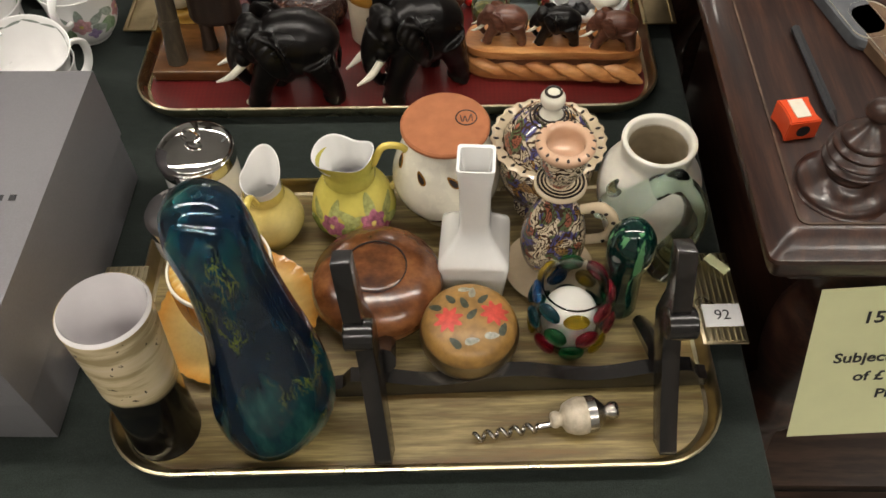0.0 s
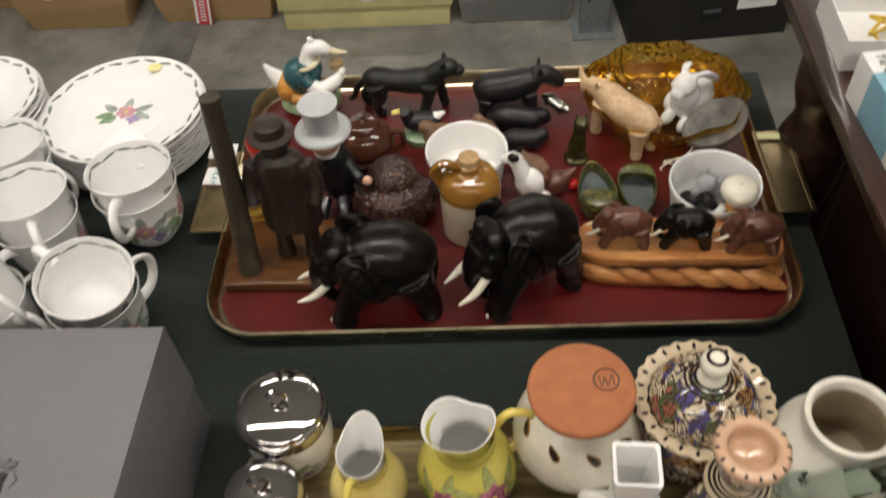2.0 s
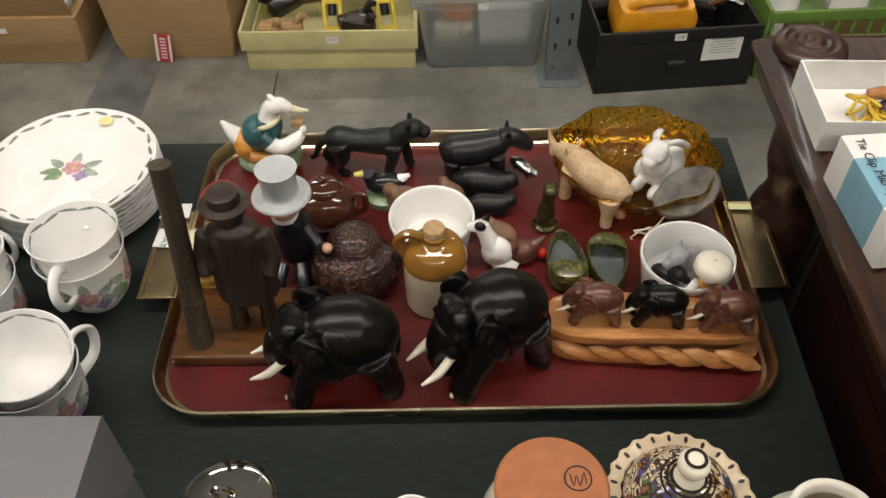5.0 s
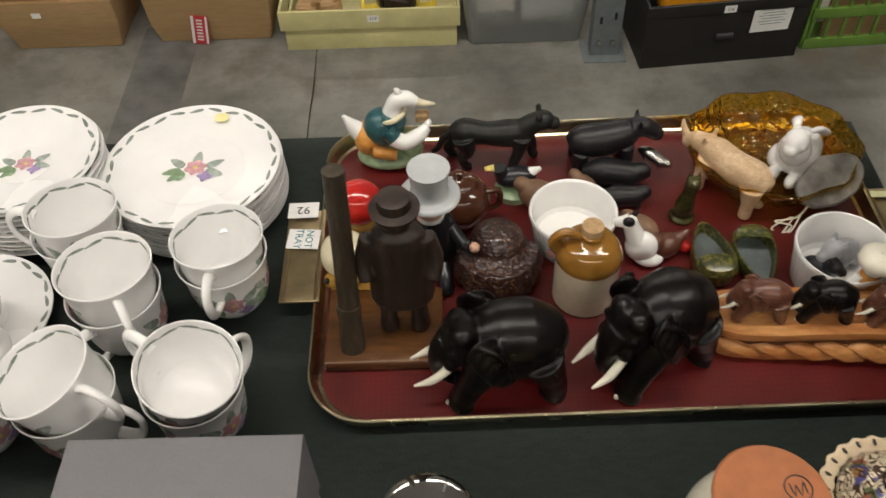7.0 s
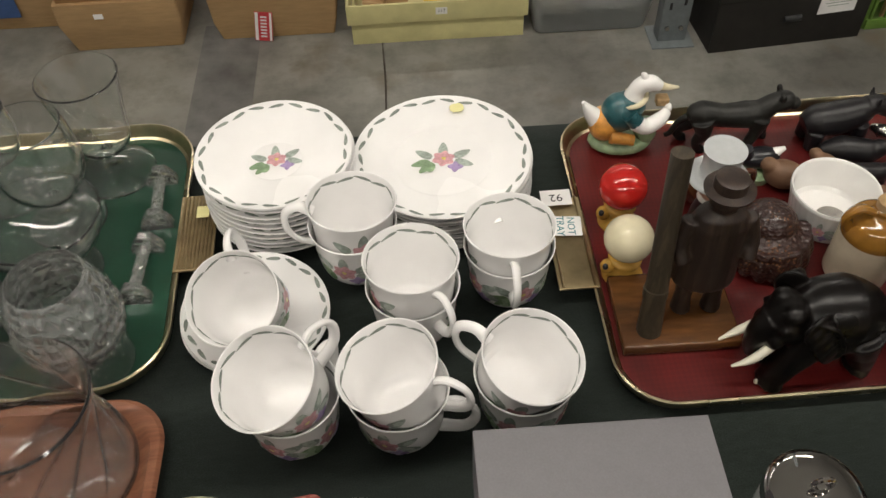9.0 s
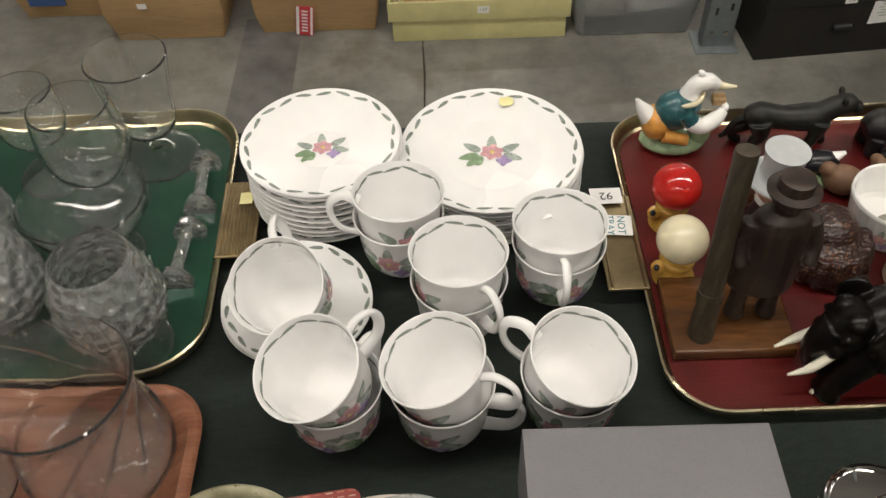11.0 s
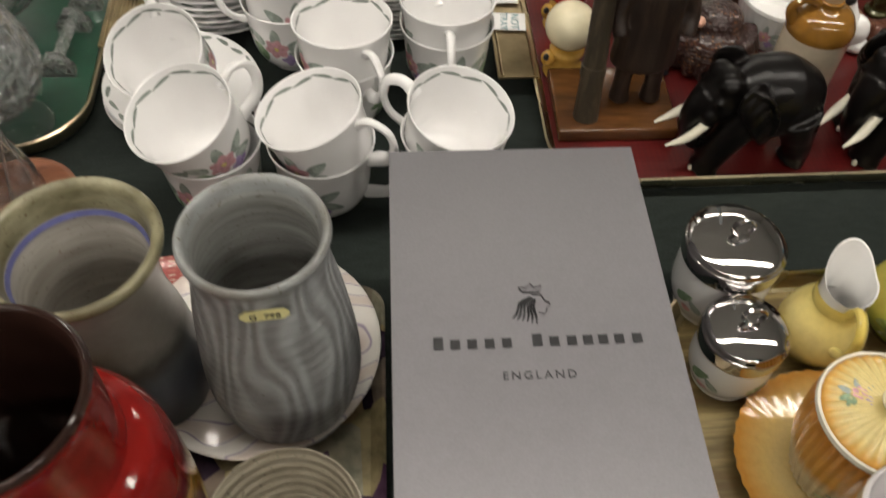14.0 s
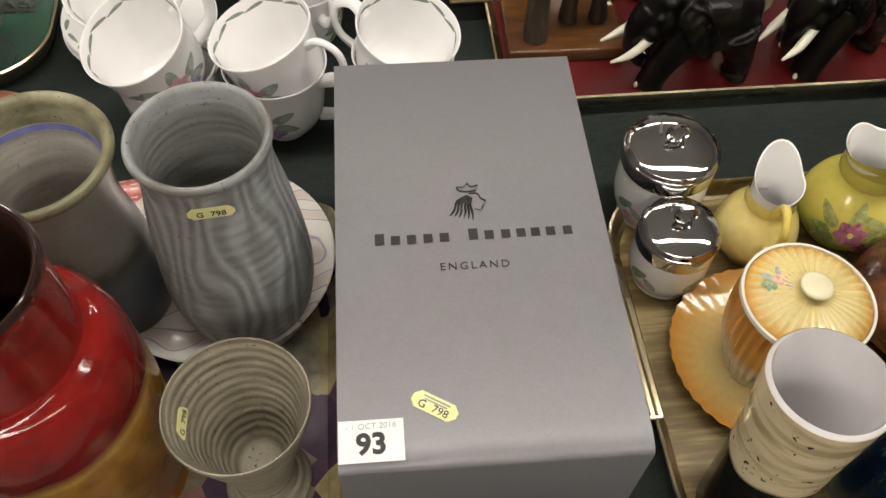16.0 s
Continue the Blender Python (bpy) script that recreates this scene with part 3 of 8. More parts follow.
def figure(name, label, category, bm, mats, at, group="", smooth=60):
    return tagged(part(name, bm, mats, None, smooth=smooth, at=at), label, category, group)


def painted(pieces):
    """Pieces (builder of geometry into bm, material index) joined into one mesh."""
    bm = bmesh.new()
    for build, mi in pieces:
        n = len(bm.faces)
        build(bm)
        colour_from(bm, n, mi)
    return bm


EBONY = plain("polished_ebony", (0.0065, 0.0050, 0.0048), 0.30, var=0.5, scale=110, coat=0.0, bump=0.35)
EBONYRED = wood("reddish_carved_wood", (0.085, 0.030, 0.018), (0.16, 0.065, 0.038), 0.30, 14, (1, 6, 6), 0.3, 0.08)
DARKCARVED = wood("dark_carved_wood", (0.020, 0.012, 0.009), (0.042, 0.025, 0.017), 0.45, 14, (8, 8, 1), 0.05, 0.2)
POLEWOOD = wood("drab_carved_wood", (0.034, 0.025, 0.015), (0.066, 0.049, 0.029), 0.55, 14, (10, 10, 1), 0.0, 0.25)
BASEWOOD = wood("honey_plinth_wood", (0.075, 0.030, 0.010), (0.125, 0.052, 0.016), 0.22, 8, (1, 5, 5), 0.2, 0.08)
LOGWOOD = wood("carved_log_wood", (0.38, 0.145, 0.042), (0.52, 0.25, 0.088), 0.40, 9, (1.5, 6, 6), 0.15, 0.12, (0.30, 0.11, 0.035))
PALEWOOD = wood("pale_carved_wood", (0.56, 0.38, 0.22), (0.68, 0.50, 0.32), 0.45, 14, (3, 3, 8), 0.1, 0.08)
EBONY.node_tree.nodes["Principled BSDF"].inputs["Specular IOR Level"].default_value = 0.32
BONE = plain("bone_white", (0.78, 0.74, 0.62), 0.35, var=0.1, scale=90)
IRON = plain("dark_bronze", (0.022, 0.022, 0.020), 0.42, 0.3, var=0.5, scale=120, bump=0.25)
BLACKGLOSS = plain("black_gloss", (0.011, 0.010, 0.012), 0.38, var=0.3, scale=70, coat=0.0, bump=0.12)
PORCELAIN = plain("white_porcelain", (0.87, 0.862, 0.845), 0.15, var=0.04, scale=40, coat=0.4)
REDGLOSS = plain("red_enamel", (0.52, 0.018, 0.014), 0.15, var=0.15, scale=60, coat=0.5)
IVORYGLOSS = plain("ivory_enamel", (0.76, 0.69, 0.48), 0.18, var=0.1, scale=60, coat=0.4)
AMBERPAINT = plain("mustard_enamel", (0.62, 0.36, 0.07), 0.25, var=0.2, scale=90, coat=0.3)
BROWNGLAZE = plain("treacle_glaze", (0.085, 0.028, 0.014), 0.10, var=0.35, scale=60, coat=0.6)
TEAL = plain("teal_paint", (0.03, 0.12, 0.135), 0.3, var=0.35, scale=140, coat=0.3)
ORANGEP = plain("orange_paint", (0.72, 0.33, 0.07), 0.3, var=0.3, scale=140, coat=0.3)
GREENP = plain("soft_green_paint", (0.30, 0.42, 0.24), 0.3, var=0.3, scale=140, coat=0.3)
GREYHAT = plain("grey_glaze", (0.50, 0.52, 0.53), 0.25, var=0.08, scale=80, coat=0.3)
BLACKCOAT = plain("black_paint", (0.014, 0.014, 0.018), 0.3, var=0.3, scale=120, coat=0.2)
FLESH = plain("pinkish_paint", (0.62, 0.36, 0.26), 0.35, var=0.15, scale=120)
OCHREGLAZE = plain("ochre_glaze", (0.32, 0.15, 0.025), 0.10, var=0.3, scale=40, coat=0.6)
STONEWARE = plain("cream_stoneware", (0.66, 0.57, 0.43), 0.22, var=0.08, scale=90, coat=0.3)
CORK = plain("cork", (0.52, 0.34, 0.17), 0.85, var=0.3, scale=180, bump=0.3)


def elephant_skin(ear=1.0, vox=0.0014):
    bm = bmesh.new()
    tube([(-0.045, 0, 0.048), (-0.036, 0, 0.054), (-0.014, 0, 0.063), (0.008, 0, 0.065), (0.026, 0, 0.063)], [0.012, 0.024, 0.029, 0.027, 0.020], 48, bm, 8)
    ball((-0.006, 0, 0.050), (0.030, 0.029, 0.024), bm, None, 32)
    ball((0.038, 0, 0.067), (0.019, 0.020, 0.023), bm, None, 28)
    for sy in (-1, 1):
        ball((0.040, sy * 0.008, 0.081), (0.011, 0.0095, 0.009), bm)
        ball((0.050, sy * 0.011, 0.054), (0.008, 0.007, 0.009), bm)
    tube([(0.048, 0, 0.066), (0.058, 0, 0.052), (0.060, 0, 0.034), (0.053, 0, 0.019), (0.046, 0, 0.013), (0.042, 0, 0.018)], [0.014, 0.0105, 0.0078, 0.006, 0.005, 0.004], 24, bm)
    for sy in (-1, 1):
        for k in range(7):
            f = k / 6
            ball((0.026 - 0.022 * f, sy * (0.0215 + 0.0085 * math.sin(2.6 * f)), 0.078 - 0.034 * f), ((0.0135 - 0.005 * f) * ear, 0.0034, (0.0135 - 0.004 * f) * ear), bm, Matrix.Rotation(sy * 0.35, 4, "Z"), 14)
        tube([(0.030, sy * 0.024, 0.088), (0.014, sy * 0.029, 0.082), (0.004, sy * 0.032, 0.064), (0.003, sy * 0.030, 0.048), (0.012, sy * 0.026, 0.040)], 0.0022, 10, bm, 5)
        ball((0.0485, sy * 0.0155, 0.071), (0.004, 0.003, 0.0035), bm, seg=10)
        tube([(0.018, sy * 0.014, 0.054), (0.028 + 0.006 * sy, sy * 0.016, 0.028), (0.031 + 0.010 * sy, sy * 0.016, 0.010), (0.033 + 0.010 * sy, sy * 0.016, 0.001)], [0.017, 0.0125, 0.0112, 0.0130], 24, bm)
        tube([(-0.026, sy * 0.014, 0.052), (-0.030 - 0.005 * sy, sy * 0.017, 0.028), (-0.032 - 0.008 * sy, sy * 0.017, 0.010), (-0.030 - 0.008 * sy, sy * 0.017, 0.001)], [0.021, 0.0135, 0.0112, 0.0130], 24, bm)
    tube([(-0.044, 0, 0.066), (-0.050, 0, 0.046), (-0.046, 0, 0.024)], [0.004, 0.0025, 0.003], 8, bm)
    return fused(bm, vox, 3)


def elephant(name, label, mats, at, group, ear=1.0, tusk=0.78, vox=0.0014):
    bm = elephant_skin(ear, vox)
    n = len(bm.faces)
    for sy in (-1, 1):
        tube([(0.048, sy * 0.011, 0.050), (0.066, sy * 0.0135, 0.036), (0.066 + 0.022 * tusk, sy * 0.0125, 0.029)], [0.0042, 0.0036, 0.0010], 10, bm)
    for x, sy in ((0.055, 1), (0.034, -1)):
        ball((x, sy * 0.016, 0.0035), (0.0022, 0.0022, 0.003), bm, seg=8)
    colour_from(bm, n, 1)
    return figure(name, label, "figurine", bm, mats, at, group)


def heading(x, y, z, a, s=1.0):
    return Matrix.Translation((x, y, z)) @ Matrix.Rotation(radians(a), 4, "Z") @ Matrix.Scale(s, 4)


elephant("elephant_figurine", "carved ebony elephant with white tusks on the red tray", [EBONY, BONE], heading(0.273, 0.336, ZT, 187, 1.0) @ Matrix.Diagonal((0.92, 1.04, 1.0, 1)), "ebony elephants", 1.12)
elephant("elephant_figurine", "larger carved ebony elephant with white tusks on the red tray", [EBONY, BONE], heading(0.396, 0.352, ZT, 208, 1.05) @ Matrix.Diagonal((0.84, 1.03, 1.03, 1)), "ebony elephants", 1.05)


def carved_log():
    """A plinth log: a flat ledge above, an undercut with its shade painted in, carved waves below."""
    t = thing("carved_log", "honey-coloured carved wooden log plinth with gouged front", "ornament", heading(0.530, 0.371, ZT, -5))
    gouge = plain("shade_dark_wood", (0.13, 0.045, 0.018), 0.55, var=0.4, scale=60, bump=0.2)
    n = 40

    def outline(k, wob, seed):
        pts = []
        for i in range(n):
            a = 2 * math.pi * i / n
            c, q = math.cos(a), math.sin(a)
            x = 0.089 * k * abs(c) ** 0.45 * (1 if c > 0 else -1)
            y = 0.0245 * k * abs(q) ** 0.6 * (1 if q > 0 else -1)
            pts.append((x + wob * noise.noise((x * 30, y * 30, seed)), y + wob * noise.noise((x * 34, y * 34, seed + 4)) + (0.003 * math.sin(x * 30) if q < 0 else 0)))
        return pts
    ledge = [(outline(0.955, 0.002, 1), 0.0255), (outline(1.0, 0.0025, 1), 0.0270), (outline(1.0, 0.0025, 1), 0.0325), (outline(0.985, 0.0025, 1), 0.0345)]
    part("ledge", loft([[(x, y, z + 0.0022 * math.sin(x * 22 + 1)) for x, y in o] for o, z in ledge]), LOGWOOD, t)
    part("undercut", loft([level(outline(0.93, 0.001, 2), 0.0), level(outline(0.90, 0.001, 2), 0.012), level(outline(0.90, 0.001, 2), 0.0268)]), gouge, t, "undercut groove coloured dark for its shade")
    part("root", loft([level(outline(0.98, 0.002, 3), 0.0), level(outline(1.05, 0.002, 3), 0.006), level(outline(1.02, 0.002, 3), 0.013), level(outline(0.93, 0.002, 3), 0.0185)]), LOGWOOD, t)
    for k in range(6):
        x = -0.082 + 0.027 * k
        part("carved_wave", tube([(x, -0.0215, 0.0190), (x + 0.012, -0.0235, 0.0175), (x + 0.028, -0.0250, 0.011), (x + 0.044 - 0.004 * (k == 5), -0.0245, 0.0045)], [0.0018, 0.0066, 0.0070, 0.0018], 10, None, 5, 0.75), LOGWOOD, t)


carved_log()
for x, y, mats, lab in ((0.482, 0.372, [EBONYRED, BONE], "small reddish wooden elephant on the carved log"), (0.534, 0.369, [EBONY, BONE], "small black wooden elephant on the carved log"), (0.589, 0.362, [EBONYRED, BONE], "small brown wooden elephant on the carved log")):
    elephant("small_elephant", lab, mats, heading(x, y, ZT + 0.034, 176, 0.42), "small elephants on a log", 1.0, 0.7, 0.0022)


def carved_man():
    n = bmesh.new()
    slab((0.100, 0.078, 0.013), (0.022, 0.010, 0), 0.002, n)
    colour_from(n, 0, 1)
    b = bmesh.new()
    loops = []
    for z, w, d in ((0.050, 0.026, 0.019), (0.054, 0.027, 0.020), (0.075, 0.026, 0.019), (0.100, 0.024, 0.017), (0.118, 0.024, 0.016), (0.128, 0.020, 0.014), (0.134, 0.010, 0.009)):
        loops.append([(0.040 + w * math.cos(a), 0.014 + d * math.sin(a), z) for a in [2 * math.pi * k / 18 for k in range(18)]])
    loft(loops, bm=b)
    for sx in (-1, 1):
        tube([(0.040 + sx * 0.012, 0.012, 0.060), (0.040 + sx * 0.013, 0.010, 0.030), (0.040 + sx * 0.013, 0.008, 0.014)], [0.008, 0.0072, 0.009], 10, b)
        tube([(0.040 + sx * 0.022, 0.014, 0.122), (0.040 + sx * 0.028, 0.010, 0.100), (0.040 + sx * 0.026, 0.000, 0.085)], [0.008, 0.0075, 0.006], 10, b)
    ball((0.040, 0.015, 0.143), (0.0125, 0.0125, 0.014), b)
    b2 = fused(b, 0.0014, 2)
    lathe([(0, 0), (0.019, 0.0), (0.0195, 0.0025), (0.013, 0.004), (0.0125, 0.013), (0.0095, 0.0145), (0.0, 0.0125)], 28, b2)
    b2.verts.ensure_lookup_table()
    hat = b2.verts[-(28 * 5 + 2):]
    for v in hat:
        v.co += Vector((0.040, 0.014, 0.152))
    me = bpy.data.meshes.new("tmp")
    b2.to_mesh(me)
    k = len(n.faces)
    n.from_mesh(me)
    bpy.data.meshes.remove(me)
    b2.free()
    k = len(n.faces)
    tube([(-0.004, -0.012, 0.012), (-0.003, -0.004, 0.055), (-0.002, 0.008, 0.120), (-0.001, 0.018, 0.190)], [0.0105, 0.0092, 0.0086, 0.0085], 16, n)
    tube([(-0.0035, -0.005, 0.052), (-0.0033, -0.003, 0.060)], [0.0102, 0.0102], 16, n, 1)
    colour_from(n, k, 2)
    return n


figure("carved_figure", "dark carved wooden statuette in hat and coat beside a tree trunk", "statuette", carved_man(), [DARKCARVED, BASEWOOD, POLEWOOD], heading(0.150, 0.376, ZT, 0))


def goose_figure():
    def body(b):
        ball((-0.009, 0, 0.046), (0.021, 0.020, 0.021), b, Matrix.Rotation(-0.5, 4, "Y"))
        ball((-0.001, 0, 0.055), (0.016, 0.0165, 0.015), b)
        tube([(-0.004, -0.017, 0.055), (0.004, -0.019, 0.047)], [0.008, 0.0085], 12, b, 1)

    def white(b):
        tube([(0.001, 0, 0.060), (0.003, 0, 0.072), (0.008, 0, 0.080), (0.017, 0, 0.081), (0.026, 0, 0.077)], [0.0125, 0.0090, 0.0088, 0.0088, 0.0055], 16, b)
        tube([(0.010, 0, 0.087), (0.0075, 0, 0.092), (0.005, 0, 0.094)], [0.004, 0.0032, 0.001], 10, b)
        tube([(-0.030, 0, 0.034), (-0.040, 0, 0.046), (-0.049, 0, 0.060)], [0.012, 0.008, 0.002], 12, b)
        tube([(0.002, -0.019, 0.047), (0.014, -0.019, 0.041), (0.028, -0.013, 0.045), (0.036, -0.007, 0.051)], [0.0085, 0.0085, 0.008, 0.005], 12, b)
        ball((0.037, -0.005, 0.054), (0.004, 0.006, 0.004), b, seg=10)

    def orange(b):
        ball((-0.025, 0, 0.031), (0.016, 0.0185, 0.019), b)
        tube([(-0.020, -0.016, 0.026), (0.004, -0.018, 0.022)], [0.007, 0.006], 10, b, 1)

    def yellow(b):
        tube([(0.025, 0, 0.078), (0.034, 0, 0.0755), (0.045, 0, 0.075)], [0.0048, 0.0034, 0.0014], 10, b, 3, 0.6)
        m = Matrix.Translation((0.001, 0, 0.063)) @ Matrix.Rotation(-0.35, 4, "Y")
        tube([m @ Vector((0.0135 * math.cos(a), 0.0135 * math.sin(a), 0)) for a in [2 * math.pi * k / 20 for k in range(21)]], 0.0028, 8, b, 1)

    def green(b):
        ball((-0.006, 0, 0.008), (0.034, 0.023, 0.010), b)
        ball((0.019, -0.001, 0.020), (0.012, 0.012, 0.018), b)
        ball((0.024, -0.010, 0.034), (0.006, 0.005, 0.008), b, seg=10)

    def basket(b):
        slab((0.013, 0.011, 0.009), (0.031, 0.001, 0.054), 0.002, b)
    return painted(((body, 0), (white, 1), (orange, 2), (yellow, 3), (green, 4), (basket, 5)))


figure("goose_figurine", "glazed goose figurine in a teal jacket holding a basket", "figurine", goose_figure(), [TEAL, PORCELAIN, ORANGEP, IVORYGLOSS, GREENP, CORK], heading(0.175, 0.606, ZT, -2, 0.98))


def tiger():
    """A prowling cat: long back, low tail, raised square head."""
    bm = bmesh.new()
    tube([(-0.046, 0, 0.038), (-0.034, 0, 0.043), (-0.012, 0, 0.040), (0.012, 0, 0.041), (0.030, 0, 0.046)], [0.009, 0.0135, 0.0120, 0.0145, 0.0115], 28, bm, 6)
    tube([(0.026, 0, 0.046), (0.036, 0, 0.055), (0.043, 0, 0.058)], [0.012, 0.0105, 0.010], 20, bm)
    ball((0.045, 0, 0.059), (0.0115, 0.0110, 0.0100), bm)
    ball((0.055, 0, 0.0555), (0.0075, 0.0080, 0.0065), bm)
    for sy in (-1, 1):
        ball((0.040, sy * 0.0085, 0.068), (0.0030, 0.0035, 0.0042), bm, seg=10)
        fx, hx = 0.010 * sy, -0.008 * sy
        tube([(0.024, sy * 0.008, 0.042), (0.028 + fx * 0.6, sy * 0.0095, 0.024), (0.027 + fx, sy * 0.0095, 0.006), (0.032 + fx, sy * 0.0095, 0.003)], [0.0105, 0.0062, 0.0050, 0.0045], 14, bm)
        tube([(-0.034, sy * 0.008, 0.040), (-0.034 + hx * 0.4, sy * 0.0100, 0.025), (-0.044 + hx, sy * 0.0100, 0.014), (-0.040 + hx, sy * 0.0100, 0.003), (-0.034 + hx, sy * 0.0100, 0.003)], [0.0120, 0.0082, 0.0052, 0.0048, 0.0042], 14, bm)
    tube([(-0.046, 0, 0.040), (-0.056, 0, 0.032), (-0.062, 0, 0.018), (-0.068, 0, 0.014)], [0.0045, 0.0036, 0.0032, 0.0026], 10, bm)
    return fused(bm, 0.0011, 2)


def hippo():
    bm = bmesh.new()
    tube([(-0.040, 0, 0.027), (-0.026, 0, 0.032), (0.000, 0, 0.034), (0.020, 0, 0.040), (0.032, 0, 0.044)], [0.012, 0.0185, 0.0195, 0.0165, 0.012], 28, bm, 6)
    tube([(0.028, 0, 0.046), (0.040, 0, 0.048), (0.054, 0, 0.040)], [0.0125, 0.0115, 0.0095], 20, bm)
    ball((0.056, 0, 0.038), (0.0085, 0.0105, 0.0080), bm)
    for sy in (-1, 1):
        tube([(0.034, sy * 0.009, 0.056), (0.034, sy * 0.0105, 0.064)], [0.0030, 0.0014], 10, bm, 1)
        tube([(0.022, sy * 0.010, 0.030), (0.024, sy * 0.0125, 0.002)], [0.0095, 0.0075], 12, bm, 1)
        tube([(-0.028, sy * 0.010, 0.024), (-0.030, sy * 0.0125, 0.002)], [0.0105, 0.0078], 12, bm, 1)
    return fused(bm, 0.0011, 3)


def rhino():
    bm = bmesh.new()
    tube([(-0.044, 0, 0.040), (-0.028, 0, 0.046), (0.000, 0, 0.044), (0.022, 0, 0.049), (0.036, 0, 0.050)], [0.010, 0.0175, 0.0180, 0.0165, 0.0115], 28, bm, 6)
    tube([(0.030, 0, 0.052), (0.046, 0, 0.050), (0.060, 0, 0.042)], [0.0125, 0.0105, 0.0070], 18, bm)
    tube([(0.058, 0, 0.046), (0.066, 0, 0.056), (0.069, 0, 0.067)], [0.0050, 0.0036, 0.0010], 12, bm)
    tube([(0.048, 0, 0.056), (0.051, 0, 0.063)], [0.0032, 0.0010], 10, bm, 1)
    for sy in (-1, 1):
        tube([(0.034, sy * 0.008, 0.060), (0.033, sy * 0.0110, 0.069)], [0.0030, 0.0014], 10, bm, 1)
        tube([(0.024, sy * 0.009, 0.042), (0.027, sy * 0.0115, 0.020), (0.027, sy * 0.0115, 0.002)], [0.0115, 0.0068, 0.0068], 14, bm)
        tube([(-0.032, sy * 0.009, 0.040), (-0.034, sy * 0.0115, 0.020), (-0.034, sy * 0.0115, 0.002)], [0.0135, 0.0070, 0.0068], 14, bm)
    return fused(bm, 0.0011, 3)


figure("tiger_figurine", "dark bronze prowling tiger figurine at the tray's back rim", "figurine", tiger(), IRON, heading(0.280, 0.597, ZT, -4, 0.98))
figure("hippo_figurine", "glossy black wooden hippopotamus at the tray's back rim", "figurine", hippo(), BLACKGLOSS, heading(0.388, 0.594, ZT, 3, 0.90))


def low_animal(L, r):
    bm = bmesh.new()
    tube([(-L / 2, 0, r * 0.8), (-L * 0.2, 0, r * 1.1), (L * 0.2, 0, r), (L / 2, 0, r * 1.3)], [r * 0.5, r, r * 0.9, r * 0.35], 36, bm, 8)
    ball((L * 0.36, 0, r * 1.4), (r * 0.7, r * 0.6, r * 0.6), bm)
    for sx in (-0.25, 0.2):
        for sy in (-1, 1):
            tube([(L * sx, sy * r * 0.5, r * 0.7), (L * sx + 0.003, sy * r * 0.8, 0.002)], [r * 0.4, r * 0.3], 8, bm, 1)
    return fused(bm, 0.0014)


figure("seal_figurine", "glossy black stone seal figurine on the red tray", "figurine", low_animal(0.066, 0.014), BLACKGLOSS, heading(0.396, 0.562, ZT, -8))
figure("seal_figurine", "small black stone animal figurine on the red tray", "figurine", low_animal(0.052, 0.011), BLACKGLOSS, heading(0.400, 0.532, ZT, 4))
figure("dolphin_figurine", "polished grey metal dolphin figurine", "figurine", low_animal(0.040, 0.007), STEEL, heading(0.436, 0.576, ZT + 0.012, -50))
figure("rhino_figurine", "pale carved wooden rhinoceros standing on the tray", "figurine", rhino(), PALEWOOD, heading(0.500, 0.540, ZT, 131, 0.90))


def teapot():
    t = thing("teapot", "small brown treacle-glazed lidded pot", "teapot", pose(0.240, 0.520, ZT), "")
    part("pot_body", lathe(smooth_profile([(0, 0), (0.017, 0.0), (0.026, 0.012), (0.029, 0.026), (0.024, 0.040), (0.016, 0.046)], 4) + [(0.0, 0.046)], 36), BROWNGLAZE, t)
    lid = part("lid", lathe(smooth_profile([(0.0175, 0.0455), (0.014, 0.051), (0.004, 0.054), (0.0028, 0.058), (0.0045, 0.062), (0, 0.064)], 4), 30), BROWNGLAZE, t)
    part("spout", tube([(-0.024, 0, 0.022), (-0.034, 0, 0.028), (-0.040, 0, 0.040)], [0.007, 0.005, 0.0035], 10), BROWNGLAZE, t)
    part("handle", tube([(0.024, 0, 0.036), (0.037, 0, 0.036), (0.037, 0, 0.018), (0.026, 0, 0.012)], 0.003, 10), BROWNGLAZE, t)


teapot()


def mallard():
    def base(b):
        lathe([(0, 0), (0.018, 0), (0.019, 0.008), (0.012, 0.012), (0, 0.012)], 20, b)

    def dark(b):
        ball((0.002, 0, 0.022), (0.021, 0.012, 0.011), b)
        tube([(-0.012, 0, 0.026), (-0.015, 0, 0.036)], [0.007, 0.0068], 10, b, 1)

    def bill(b):
        tube([(-0.020, 0, 0.037), (-0.029, 0, 0.036)], [0.0035, 0.0022], 8, b, 1, 0.6)

    def tail(b):
        tube([(0.016, 0, 0.026), (0.026, 0, 0.031)], [0.006, 0.002], 8, b, 1)
    return painted(((base, 0), (dark, 1), (bill, 2), (tail, 3)))


